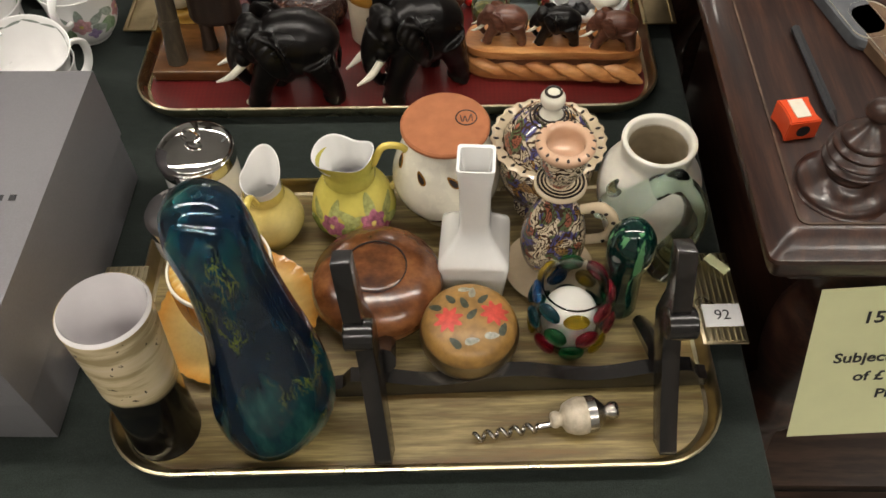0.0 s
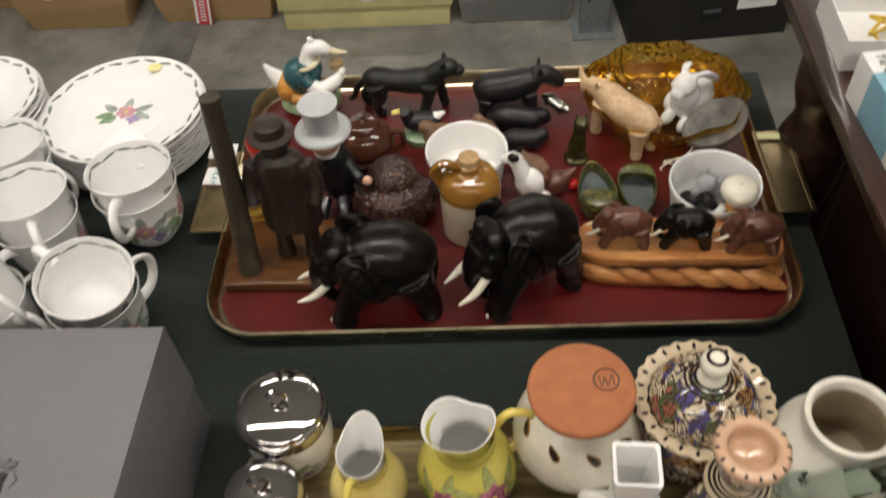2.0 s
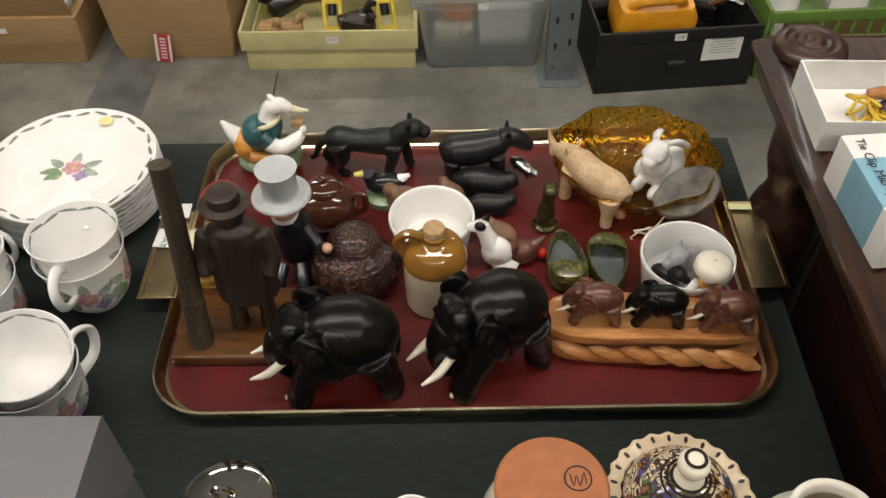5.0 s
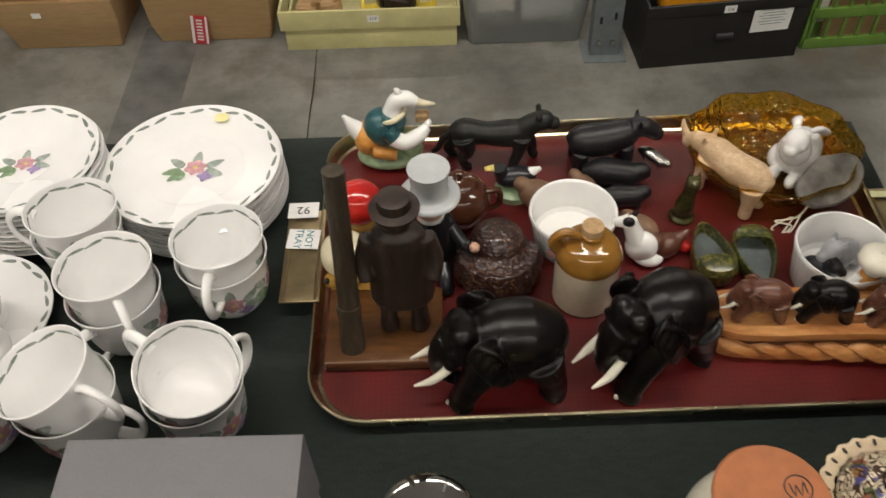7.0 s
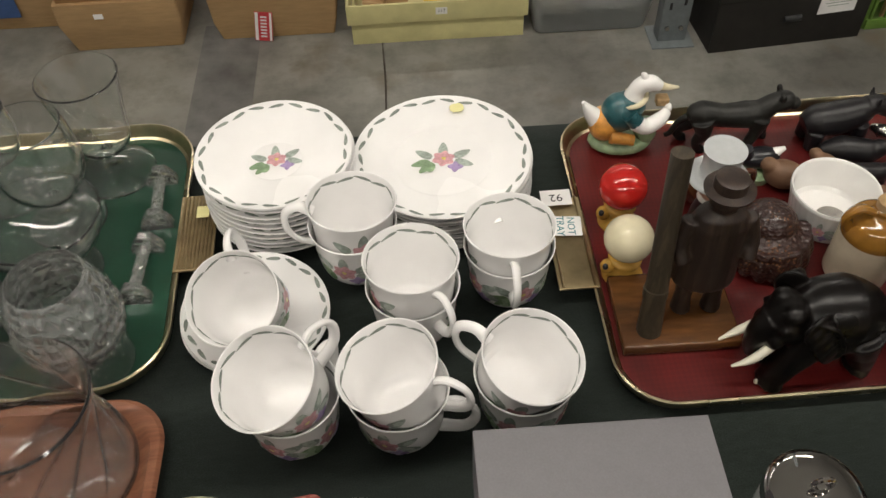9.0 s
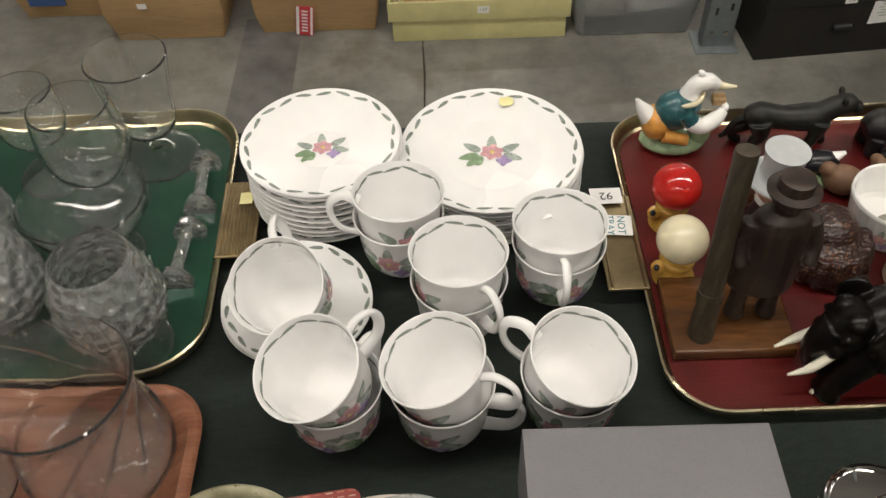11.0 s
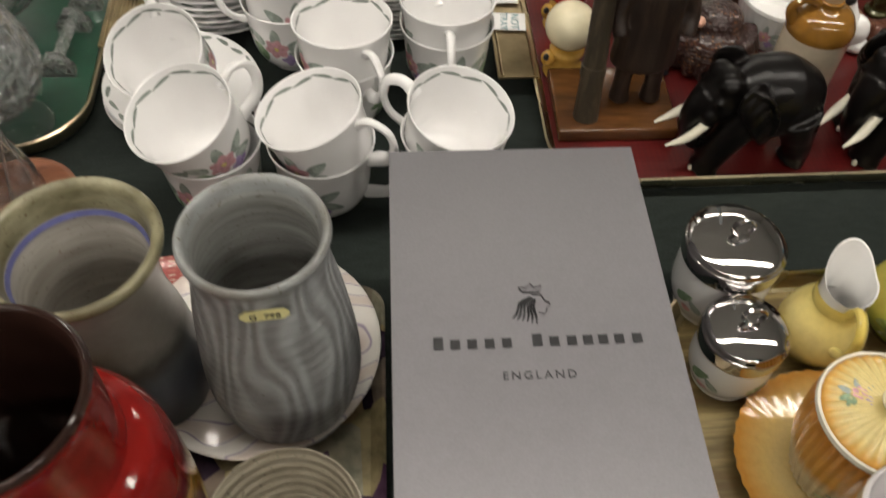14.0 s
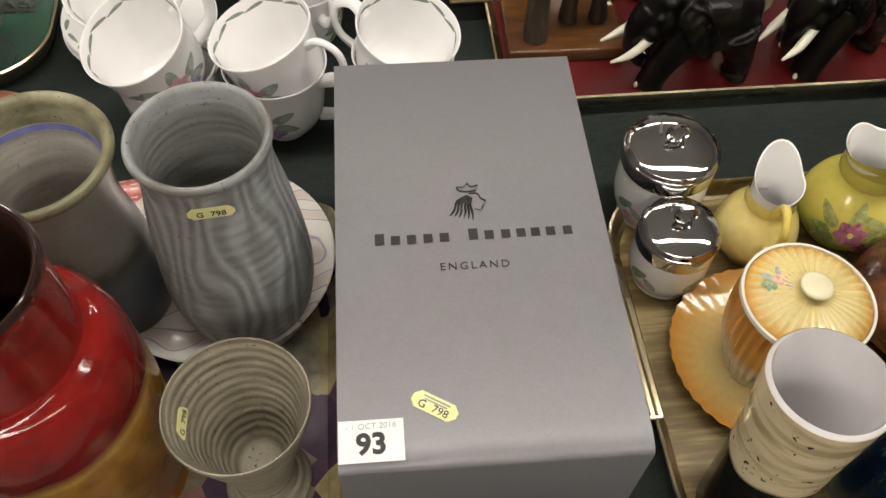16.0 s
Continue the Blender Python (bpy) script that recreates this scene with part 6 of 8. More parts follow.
def alabaster_vase():
    t = thing("alabaster_vase", "pale veined alabaster vase with a wide mouth", "vase", pose(0.592, 0.1515, ZT))
    part("vase_body", lathe(smooth_profile([(0, 0), (0.024, 0), (0.027, 0.003), (0.035, 0.028), (0.0415, 0.060), (0.040, 0.078), (0.0305, 0.094), (0.0275, 0.102), (0.0292, 0.113), (0.0285, 0.116), (0.0250, 0.115), (0.0232, 0.108)], 5), 52), ALABASTER, t)
    part("vase_inside", lathe(smooth_profile([(0.0233, 0.109), (0.0235, 0.100), (0.026, 0.088), (0.026, 0.060), (0.0, 0.050)], 4), 44), plain("tan_stone_inside", (0.36, 0.29, 0.19), 0.6, var=0.2, scale=50), t, "darker tan inside")


alabaster_vase()
PALEGREEN = glass("pale_green_glass", (0.80, 0.95, 0.87), 0.01, 1.42)


def glass_fish():
    bm = bmesh.new()
    ball((-0.018, 0.004, 0.058), (0.0145, 0.0110, 0.0115), bm)
    tube([(-0.022, 0.004, 0.055), (-0.033, 0.005, 0.050)], [0.008, 0.0035], 14, bm, 1)
    tube([(-0.022, 0.004, 0.066), (-0.026, 0.004, 0.075), (-0.023, 0.004, 0.082)], [0.005, 0.0035, 0.001], 12, bm)
    tube([(-0.012, 0.003, 0.062), (-0.003, 0.001, 0.076), (0.006, 0, 0.083), (0.016, 0, 0.079), (0.024, 0, 0.064), (0.026, 0, 0.042), (0.018, 0, 0.016), (0.012, 0, 0.004)], [0.0095, 0.0075, 0.0062, 0.0062, 0.0068, 0.0075, 0.0095, 0.0140], 16, bm, 5)
    tube([(0.002, 0, 0.084), (0.009, 0, 0.090), (0.015, 0, 0.085)], [0.003, 0.0042, 0.003], 12, bm)
    return fused(bm, 0.0012, 3)


figure("glass_fish", "pale green moulded glass leaping fish ornament", "ornament", glass_fish(), PALEGREEN, heading(0.588, 0.112, ZT, 0, 1.32))


def streak_glass():
    m, n, l, b = nodes_of("streaked_green_glass", 0.05, 0, 0.5, 0.35)
    nz = noise_at(n, l, 46, 3, (3, 3, 0.22))
    c = ramp(n, l, nz.outputs[0], ((0.48, (0.002, 0.020, 0.018)), (0.58, (0.005, 0.055, 0.036)), (0.64, (0.14, 0.36, 0.16))))
    l.new(c.outputs[0], b.inputs["Base Color"])
    return m


figure("glass_paperweight", "dark green streaked glass mushroom paperweight", "paperweight", lathe(smooth_profile([(0, 0), (0.017, 0.0), (0.018, 0.010), (0.0165, 0.040), (0.021, 0.060), (0.0205, 0.076), (0.012, 0.088), (0, 0.091)], 5), 36), streak_glass(), heading(0.567, 0.076, ZT, 0) @ Matrix.Diagonal((0.86, 0.86, 1.16, 1)))


def wooden_bowl():
    t = thing("lidded_bowl", "turned burr-wood lidded bowl with a small dark knob", "bowl", pose(0.3710, 0.0770, ZT) @ Matrix.Scale(1.10, 4))
    part("bowl_body", lathe(smooth_profile([(0, 0), (0.030, 0), (0.038, 0.004), (0.0475, 0.018), (0.0485, 0.026)], 5), 52), BURR, t)
    lid = part("lid", lathe(smooth_profile([(0.0485, 0.0265), (0.046, 0.035), (0.036, 0.043), (0.024, 0.0465), (0.022, 0.0455), (0.018, 0.0465), (0, 0.048)], 5), 52), BURR, t)
    part("lid_groove", tube([(0.0225 * math.cos(a), 0.0225 * math.sin(a), 0.0462) for a in [2 * math.pi * k / 30 for k in range(31)]], 0.0007, 6, smooth=1), STRIPEINK, lid)


wooden_bowl()


def enamel_box():
    t = thing("enamel_box", "round brass trinket box with flowered enamel lid", "box", pose(0.445, 0.0310, ZT) @ Matrix.Scale(1.05, 4))
    part("brass_bowl", lathe(smooth_profile([(0, 0), (0.020, 0.0), (0.022, 0.002), (0.031, 0.010), (0.0360, 0.021), (0.0366, 0.029), (0.0350, 0.034)], 4), 44), BRASSDARK, t, "dull brass bowl")
    pro = smooth_profile([(0.0350, 0.034), (0.0345, 0.038), (0.030, 0.045), (0.018, 0.050), (0, 0.052)], 4)
    lid = part("lid", lathe(pro, 44), plain("ochre_enamel", (0.34, 0.185, 0.050), 0.42, 0.0, var=0.35, scale=120, coat=0.05, bump=0.1), t, "ochre enamelled lid")
    red = plain("scarlet_enamel", (0.58, 0.07, 0.050), 0.35, var=0.3, scale=200, coat=0.1)
    dark = plain("dark_leaf_enamel", (0.06, 0.07, 0.045), 0.4, var=0.5, scale=300)
    pale = plain("grey_fan_enamel", (0.36, 0.36, 0.30), 0.4, var=0.4, scale=300)

    def dome(u, v, lift=0.0004):
        return (u, v, radius_at([(z, r) for r, z in pro][::-1], min(0.0345, (u * u + v * v) ** 0.5)) + lift)
    for fx, fy, s in ((-0.015, -0.004, 1.0), (0.018, 0.002, 1.0)):
        bm = bmesh.new()
        for k in range(8):
            a = k * math.pi / 4 + 0.3
            petal(bm, lambda u, v, k=k: dome(u, v, 0.0004 + 0.00006 * k), fx + 0.0055 * math.cos(a), fy + 0.0055 * math.sin(a), a, 0.011, 0.005, 0)
        part("flower_inlay", bm, red, lid)
    for k, (fx, fy, a, mi) in enumerate(((-0.014, 0.014, 2.2, dark), (0.002, 0.000, 0.9, dark), (0.016, -0.016, 0.2, pale), (-0.003, 0.023, 0.0, pale), (0.002, 0.020, 1.5, pale), (-0.025, 0.008, 2.6, dark), (0.002, -0.021, 0.2, pale), (0.010, 0.014, 0.9, dark), (-0.010, -0.022, 2.4, dark), (0.024, -0.010, 1.2, dark), (-0.004, 0.010, 2.0, dark))):
        bm = bmesh.new()
        petal(bm, lambda u, v: dome(u, v, 0.0003), fx, fy, a, 0.011, 0.0050, 0)
        part("leaf_inlay", bm, mi, lid)


enamel_box()


def jewelled_light():
    t = thing("jewelled_tealight", "clear glass tealight holder set with coloured glass jewels", "candle holder", pose(0.5245, 0.0515, ZT))
    out = smooth_profile([(0, 0), (0.022, 0.0), (0.027, 0.008), (0.030, 0.026), (0.029, 0.044), (0.025, 0.060), (0.0252, 0.064)], 4)
    part("glass_cup", lathe(out + smooth_profile([(0.0240, 0.065), (0.0235, 0.060), (0.0272, 0.044), (0.028, 0.026), (0.024, 0.009), (0, 0.006)], 4), 44), glass("clear_glass", (0.96, 0.97, 0.96), 0.02), t, "clear glass cup")
    part("candle", lathe(smooth_profile([(0, 0.007), (0.021, 0.008), (0.0215, 0.026), (0.016, 0.037), (0, 0.040)], 4), 32), plain("white_wax", (0.78, 0.76, 0.70), 0.4, var=0.05, scale=40), t, "white candle")
    cols = {"red": (0.30, 0.004, 0.018), "blue": (0.008, 0.10, 0.30), "green": (0.006, 0.15, 0.035), "yellow": (0.50, 0.34, 0.008), "teal": (0.004, 0.08, 0.11)}
    jm = {}
    for k, c in cols.items():
        m, n, l, b = nodes_of("jewel_" + k, 0.04, 0, 0.2, 0.82, 1.4)
        b.inputs["Base Color"].default_value = (*c, 1)
        jm[k] = m
    order = ("green", "red", "teal", "yellow", "red", "green", "blue", "red", "yellow", "teal")
    for row, (z, n, off) in enumerate(((0.012, 8, 0.0), (0.033, 8, 0.4), (0.054, 8, 0.0))):
        for k in range(n):
            a = 2 * math.pi * (k + off) / n - 1.57
            r = radius_at(out, z) + 0.0012
            part("jewel", ball((r * math.cos(a), r * math.sin(a), z), (0.0040, 0.0102 if row != 1 else 0.0096, 0.0100 if row != 2 else 0.0086), None, Matrix.Rotation(a, 4, "Z"), 14), jm[order[(k * 3 + row * 4) % 10]], t)


jewelled_light()


def plate_stand():
    t = thing("display_stand", "black lacquered wooden display stand with wavy stretcher", "stand", pose(0.4815, -0.0005, ZT, 0, 0, 2.5))

    def side(x):
        """An upright cut from board: a foot in front, an S-shaped back."""
        line = [(-0.058, 0.004, 0.010), (-0.048, 0.018, 0.0105), (-0.032, 0.040, 0.0115), (-0.012, 0.066, 0.013), (0.000, 0.088, 0.014), (-0.004, 0.107, 0.013), (-0.005, 0.124, 0.011), (0.002, 0.145, 0.010), (0.009, 0.164, 0.009)]
        lp = []
        pts = [Vector((0, y, z)) for y, z, w in line]
        for i, (y, z, w) in enumerate(line):
            d = (pts[min(i + 1, len(pts) - 1)] - pts[max(i - 1, 0)]).normalized()
            nrm = Vector((0, -d.z, d.y))
            a, b = pts[i] + nrm * w, pts[i] - nrm * w
            if i == 0:
                a.z, b.z = 0.012, 0.0
            lp.append([(x - 0.0065, max(a.y, -1), max(a.z, 0)), (x + 0.0065, a.y, max(a.z, 0)), (x + 0.0065, b.y, max(b.z, 0)), (x - 0.0065, b.y, max(b.z, 0))])
        bm = loft(lp)
        bmesh.ops.bevel(bm, geom=bm.edges[:], offset=0.0016, segments=2, affect="EDGES", profile=0.6)
        return bm
    for sx, lean in ((-0.100, 0.0), (0.104, 0.0)):
        bm = side(sx)
        for v in bm.verts:
            v.co.x -= 0.11 * v.co.z if sx < 0 else 0.03 * v.co.z
        s = part("upright", bm, BLACKWOOD, t)
        part("knob", lathe(smooth_profile([(0, -0.010), (0.0095, -0.010), (0.011, -0.006), (0.011, 0.006), (0.0095, 0.010), (0, 0.010)], 3), 24), BLACKWOOD, s, at=pose(sx - (0.011 if sx < 0 else 0.002), -0.016, 0.111, 0, 90, 0))
        part("back_foot", tube([(sx, 0.000, 0.045), (sx, 0.030, 0.022), (sx, 0.052, 0.004)], [0.010, 0.008, 0.006], 10), BLACKWOOD, t)
    bm = bmesh.new()
    loops = []
    for i in range(41):
        f = i / 40
        x = -0.140 + 0.285 * f
        top = 0.022 + 0.0055 * math.sin(f * 15.0 + 0.6) - (0.010 if f < 0.03 or f > 0.97 else 0)
        loops.append([(x, -0.006, 0.003), (x, 0.006, 0.003), (x, 0.006, top), (x, -0.006, top)])
    part("stretcher", loft(loops, bm=bm), BLACKWOOD, t, smooth=40)


plate_stand()


def corkscrew():
    t = thing("corkscrew", "steel corkscrew with a carved bone handle lying on the tray", "corkscrew", pose(0.448, -0.0465, ZT + 0.006, 0, 0, 10.5) @ Matrix.Scale(0.91, 4))
    worm = [(0.055 * k / 60, 0.0032 * math.cos(k * 0.52), 0.0032 * math.sin(k * 0.52)) for k in range(61)]
    part("worm", tube(worm, [0.0008] + [0.0019] * 60, 8, smooth=1), STEEL, t)
    part("shank", tube([(0.054, 0, 0), (0.066, 0, 0.001)], 0.0026, 10, smooth=1), STEEL, t)
    prof = smooth_profile([(0, 0), (0.0055, 0.0), (0.007, 0.004), (0.006, 0.008), (0.012, 0.012), (0.0155, 0.022), (0.0145, 0.030), (0.011, 0.037)], 4)
    part("handle_grip", lathe(prof + [(0, 0.037)], 28), plain("carved_bone", (0.58, 0.50, 0.38), 0.35, var=0.3, scale=130, bump=0.2), t, "carved bone grip", at=pose(0.064, 0, 0.0085, 0, 90, 0))
    part("collar", lathe([(0, 0.029), (0.0152, 0.029), (0.0150, 0.036), (0.0075, 0.044), (0, 0.044)], 28), STEEL, t, at=pose(0.064, 0, 0.0085, 0, 90, 0))
    part("end_knob", lathe(smooth_profile([(0.004, 0.042), (0.005, 0.046), (0.0075, 0.050), (0.006, 0.0555), (0, 0.057)], 3), 22), STEEL, t, at=pose(0.064, 0, 0.0085, 0, 90, 0))


corkscrew()


# ---- pots beside the grey box ----
def studio_material(name, c1, c2, speck, scale=30, bump=0.3, wave=0.0, rough=0.4):
    m, n, l, b = nodes_of(name, rough, 0, 0.15)
    big = noise_at(n, l, scale * 0.5, 4, (1, 1, 6 if wave else 2))
    fine = noise_at(n, l, 420, 2)
    r = ramp(n, l, big.outputs[0], ((0.35, c1), (0.65, c2)))
    r2 = ramp(n, l, fine.outputs[0], ((0.66, (1, 1, 1)), (0.70, speck)))
    l.new(mixed(n, l, 1.0, r.outputs[0], r2.outputs[0], "MULTIPLY"), b.inputs["Base Color"])
    if wave:
        tc = n.new("ShaderNodeTexCoord")
        w = n.new("ShaderNodeTexWave")
        w.bands_direction = "Z"
        w.inputs["Scale"].default_value = wave
        w.inputs["Distortion"].default_value = 1.2
        l.new(tc.outputs["Object"], w.inputs[0])
        bumped(n, l, b, w.outputs[0], bump, 0.0015)
    else:
        bumped(n, l, b, big.outputs[0], bump)
    return m


GREYGLAZE = studio_material("grey_blue_studio_glaze", (0.17, 0.165, 0.15), (0.30, 0.315, 0.315), (0.35, 0.25, 0.15), 60, 0.2)


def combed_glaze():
    """Grey-blue glaze, paler on the combed ridges and darker between them."""
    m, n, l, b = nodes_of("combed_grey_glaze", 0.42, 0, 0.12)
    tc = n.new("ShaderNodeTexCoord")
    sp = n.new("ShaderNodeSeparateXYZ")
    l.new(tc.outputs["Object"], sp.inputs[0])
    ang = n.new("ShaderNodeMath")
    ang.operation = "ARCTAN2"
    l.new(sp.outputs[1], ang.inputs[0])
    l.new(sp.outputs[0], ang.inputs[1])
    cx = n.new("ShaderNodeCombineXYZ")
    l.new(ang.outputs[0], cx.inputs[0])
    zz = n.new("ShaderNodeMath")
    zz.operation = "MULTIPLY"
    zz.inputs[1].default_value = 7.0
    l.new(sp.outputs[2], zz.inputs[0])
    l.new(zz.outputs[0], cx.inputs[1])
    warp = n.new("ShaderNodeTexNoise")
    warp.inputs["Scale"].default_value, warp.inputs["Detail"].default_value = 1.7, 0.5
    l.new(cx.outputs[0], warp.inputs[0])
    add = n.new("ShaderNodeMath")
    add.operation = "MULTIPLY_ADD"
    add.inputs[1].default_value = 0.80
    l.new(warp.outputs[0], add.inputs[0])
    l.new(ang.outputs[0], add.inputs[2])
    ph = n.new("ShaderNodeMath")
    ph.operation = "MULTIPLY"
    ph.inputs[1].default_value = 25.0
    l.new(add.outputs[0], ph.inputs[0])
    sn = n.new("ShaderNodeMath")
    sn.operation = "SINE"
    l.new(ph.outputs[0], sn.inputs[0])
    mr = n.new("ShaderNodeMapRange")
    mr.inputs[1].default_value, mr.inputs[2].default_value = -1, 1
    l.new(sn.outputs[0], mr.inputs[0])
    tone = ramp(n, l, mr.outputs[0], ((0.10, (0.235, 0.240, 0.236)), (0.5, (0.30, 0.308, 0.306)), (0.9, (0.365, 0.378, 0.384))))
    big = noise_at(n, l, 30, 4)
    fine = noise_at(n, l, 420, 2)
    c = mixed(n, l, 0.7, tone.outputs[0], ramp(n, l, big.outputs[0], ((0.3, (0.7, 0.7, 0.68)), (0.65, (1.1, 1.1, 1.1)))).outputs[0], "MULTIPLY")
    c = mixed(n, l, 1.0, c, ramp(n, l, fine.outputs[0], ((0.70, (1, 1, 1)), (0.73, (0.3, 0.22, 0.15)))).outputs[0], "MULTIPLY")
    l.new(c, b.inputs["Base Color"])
    ring = n.new("ShaderNodeTexWave")
    ring.bands_direction = "Z"
    ring.inputs["Scale"].default_value, ring.inputs["Distortion"].default_value = 34, 1.0
    l.new(tc.outputs["Object"], ring.inputs[0])
    relief = n.new("ShaderNodeMath")
    relief.operation = "MULTIPLY_ADD"
    relief.inputs[1].default_value = 0.35
    l.new(ring.outputs[1], relief.inputs[0])
    l.new(mr.outputs[0], relief.inputs[2])
    bumped(n, l, b, relief.outputs[0], 0.6, 0.0016)
    return m


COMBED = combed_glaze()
GREYIN = studio_material("grey_ringed_glaze", (0.20, 0.20, 0.185), (0.34, 0.345, 0.33), (0.4, 0.3, 0.2), 30, 0.22, 38)
OATMEAL = studio_material("oatmeal_ringed_glaze", (0.19, 0.165, 0.12), (0.33, 0.295, 0.225), (0.2, 0.16, 0.12), 70, 0.45, 52, 0.6)
LANDSCAPE = gradient_glaze("landscape_studio_glaze", ((0.0, (0.045, 0.048, 0.045)), (0.30, (0.07, 0.08, 0.10)), (0.42, (0.10, 0.11, 0.12)), (0.50, (0.075, 0.072, 0.062)), (0.58, (0.22, 0.205, 0.185)), (0.95, (0.33, 0.31, 0.27))), 2, 0.0, 0.19, 0.32, 0.22, 22, 0.15)
RIMGREEN = studio_material("olive_rim_glaze", (0.13, 0.115, 0.06), (0.31, 0.29, 0.185), (0.4, 0.25, 0.15), 80, 0.2)
PALEIN = studio_material("pale_ringed_inside", (0.30, 0.275, 0.235), (0.48, 0.46, 0.42), (0.5, 0.4, 0.3), 30, 0.15, 40)
BLUELINE = plain("cobalt_line", (0.14, 0.15, 0.36), 0.3, var=0.3, scale=120)


def grooved_vase():
    t = thing("stoneware_vase", "grey-blue stoneware vase combed with looping grooves", "vase", pose(-0.0815, 0.1195, ZT + 0.006) @ Matrix.Diagonal((1.0, 1.0, 0.875, 1)))
    out = smooth_profile([(0, 0), (0.034, 0), (0.038, 0.006), (0.0455, 0.045), (0.0455, 0.080), (0.0412, 0.130), (0.0365, 0.165), (0.0362, 0.182), (0.0378, 0.192)], 5)
    bm = lathe(out, 72, None, lambda a, z: 1 + 0.006 * noise.noise((math.cos(a) * 2, math.sin(a) * 2, z * 30)))
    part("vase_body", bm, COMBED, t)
    part("rim", lathe(smooth_profile([(0.0376, 0.191), (0.0386, 0.195), (0.0370, 0.1985), (0.0340, 0.196), (0.0322, 0.188)], 4), 60), GREYGLAZE, t)
    part("inside", lathe(smooth_profile([(0.0323, 0.189), (0.0315, 0.175), (0.035, 0.140), (0.040, 0.080), (0.034, 0.010), (0, 0.006)], 4), 60), GREYIN, t, "ringed grey inside")
    st = part("price_sticker", loft([level(rrect(0.024 / 2, 0.0085 / 2, 0.0028, 1), z) for z in (0, 0.0004)]), YELLOWPAPER, t, "yellow price sticker", at=Matrix.Translation((0.006, -0.0366, 0.176)) @ pose(0, 0, 0, 84, 0, 6))
    letters("G  798", 0.0055, pose(0, -0.001, 0.0006), INK, st)
    return t


grooved_vase()


def landscape_vase():
    t = thing("stoneware_vase", "tall grey and olive studio pottery vase with flared rim", "vase", pose(-0.1765, 0.1275, ZT + 0.006) @ Matrix.Diagonal((1.0, 1.0, 0.825, 1)))
    out = smooth_profile([(0, 0), (0.038, 0), (0.042, 0.006), (0.0445, 0.040), (0.042, 0.085), (0.0375, 0.120), (0.0375, 0.150), (0.0420, 0.176), (0.0455, 0.183)], 5)
    part("vase_body", lathe(out, 60), LANDSCAPE, t)
    part("rim", lathe(smooth_profile([(0.0450, 0.182), (0.0465, 0.186), (0.0445, 0.190), (0.0405, 0.188), (0.0385, 0.180), (0.0370, 0.168)], 4), 60), RIMGREEN, t, "olive glazed rim")
    part("inside", lathe(smooth_profile([(0.0371, 0.169), (0.0345, 0.150), (0.034, 0.120), (0.038, 0.080), (0.036, 0.010), (0, 0.006)], 4), 60), PALEIN, t)
    part("blue_line", lathe([(0.0369, 0.168), (0.0366, 0.1685), (0.0352, 0.1645), (0.0355, 0.164), (0.0369, 0.168)], 60), BLUELINE, t, "cobalt blue painted line")


landscape_vase()


def red_vase():
    t = thing("red_vase", "large glossy red and ochre glazed vase", "vase", pose(-0.1700, 0.0145, ZT) @ Matrix.Diagonal((1.0, 1.0, 1.09, 1)))
    out = smooth_profile([(0, 0), (0.050, 0), (0.052, 0.006), (0.0575, 0.060), (0.0575, 0.105), (0.0560, 0.125), (0.0500, 0.140), (0.0425, 0.146), (0.0410, 0.152), (0.0408, 0.185), (0.0425, 0.196)], 5)
    m, n, l, b = nodes_of("red_over_ochre_glaze", 0.11, 0, 0.2)
    tc = n.new("ShaderNodeTexCoord")
    sp = n.new("ShaderNodeSeparateXYZ")
    l.new(tc.outputs["Object"], sp.inputs[0])
    nz = noise_at(n, l, 30, 3)
    ad = n.new("ShaderNodeMath")
    ad.operation = "MULTIPLY_ADD"
    ad.inputs[1].default_value = 0.010
    l.new(nz.outputs[0], ad.inputs[0])
    l.new(sp.outputs[2], ad.inputs[2])
    r = ramp(n, l, ad.outputs[0], ((0.03, (0.16, 0.065, 0.012)), (0.100, (0.34, 0.16, 0.02)), (0.107, (0.50, 0.30, 0.07)), (0.111, (0.13, 0.007, 0.007)), (0.14, (0.24, 0.010, 0.008)), (0.2, (0.25, 0.011, 0.008))))
    fl = noise_at(n, l, 60, 4)
    l.new(mixed(n, l, 0.5, r.outputs[0], ramp(n, l, fl.outputs[0], ((0.35, (0.42,) * 3), (0.6, (1, 1, 1)))).outputs[0], "MULTIPLY"), b.inputs["Base Color"])
    bumped(n, l, b, noise_at(n, l, 110, 3).outputs[0], 0.22, 0.001)
    part("vase_body", lathe(out, 64), m, t)
    part("inside", lathe(smooth_profile([(0.0425, 0.196), (0.0405, 0.199), (0.0375, 0.195), (0.036, 0.180), (0.040, 0.12), (0.04, 0.02), (0, 0.01)], 4), 56), plain("dark_brown_glaze", (0.035, 0.016, 0.012), 0.12, var=0.4, scale=40, coat=0.4), t, "dark brown glazed inside")


red_vase()


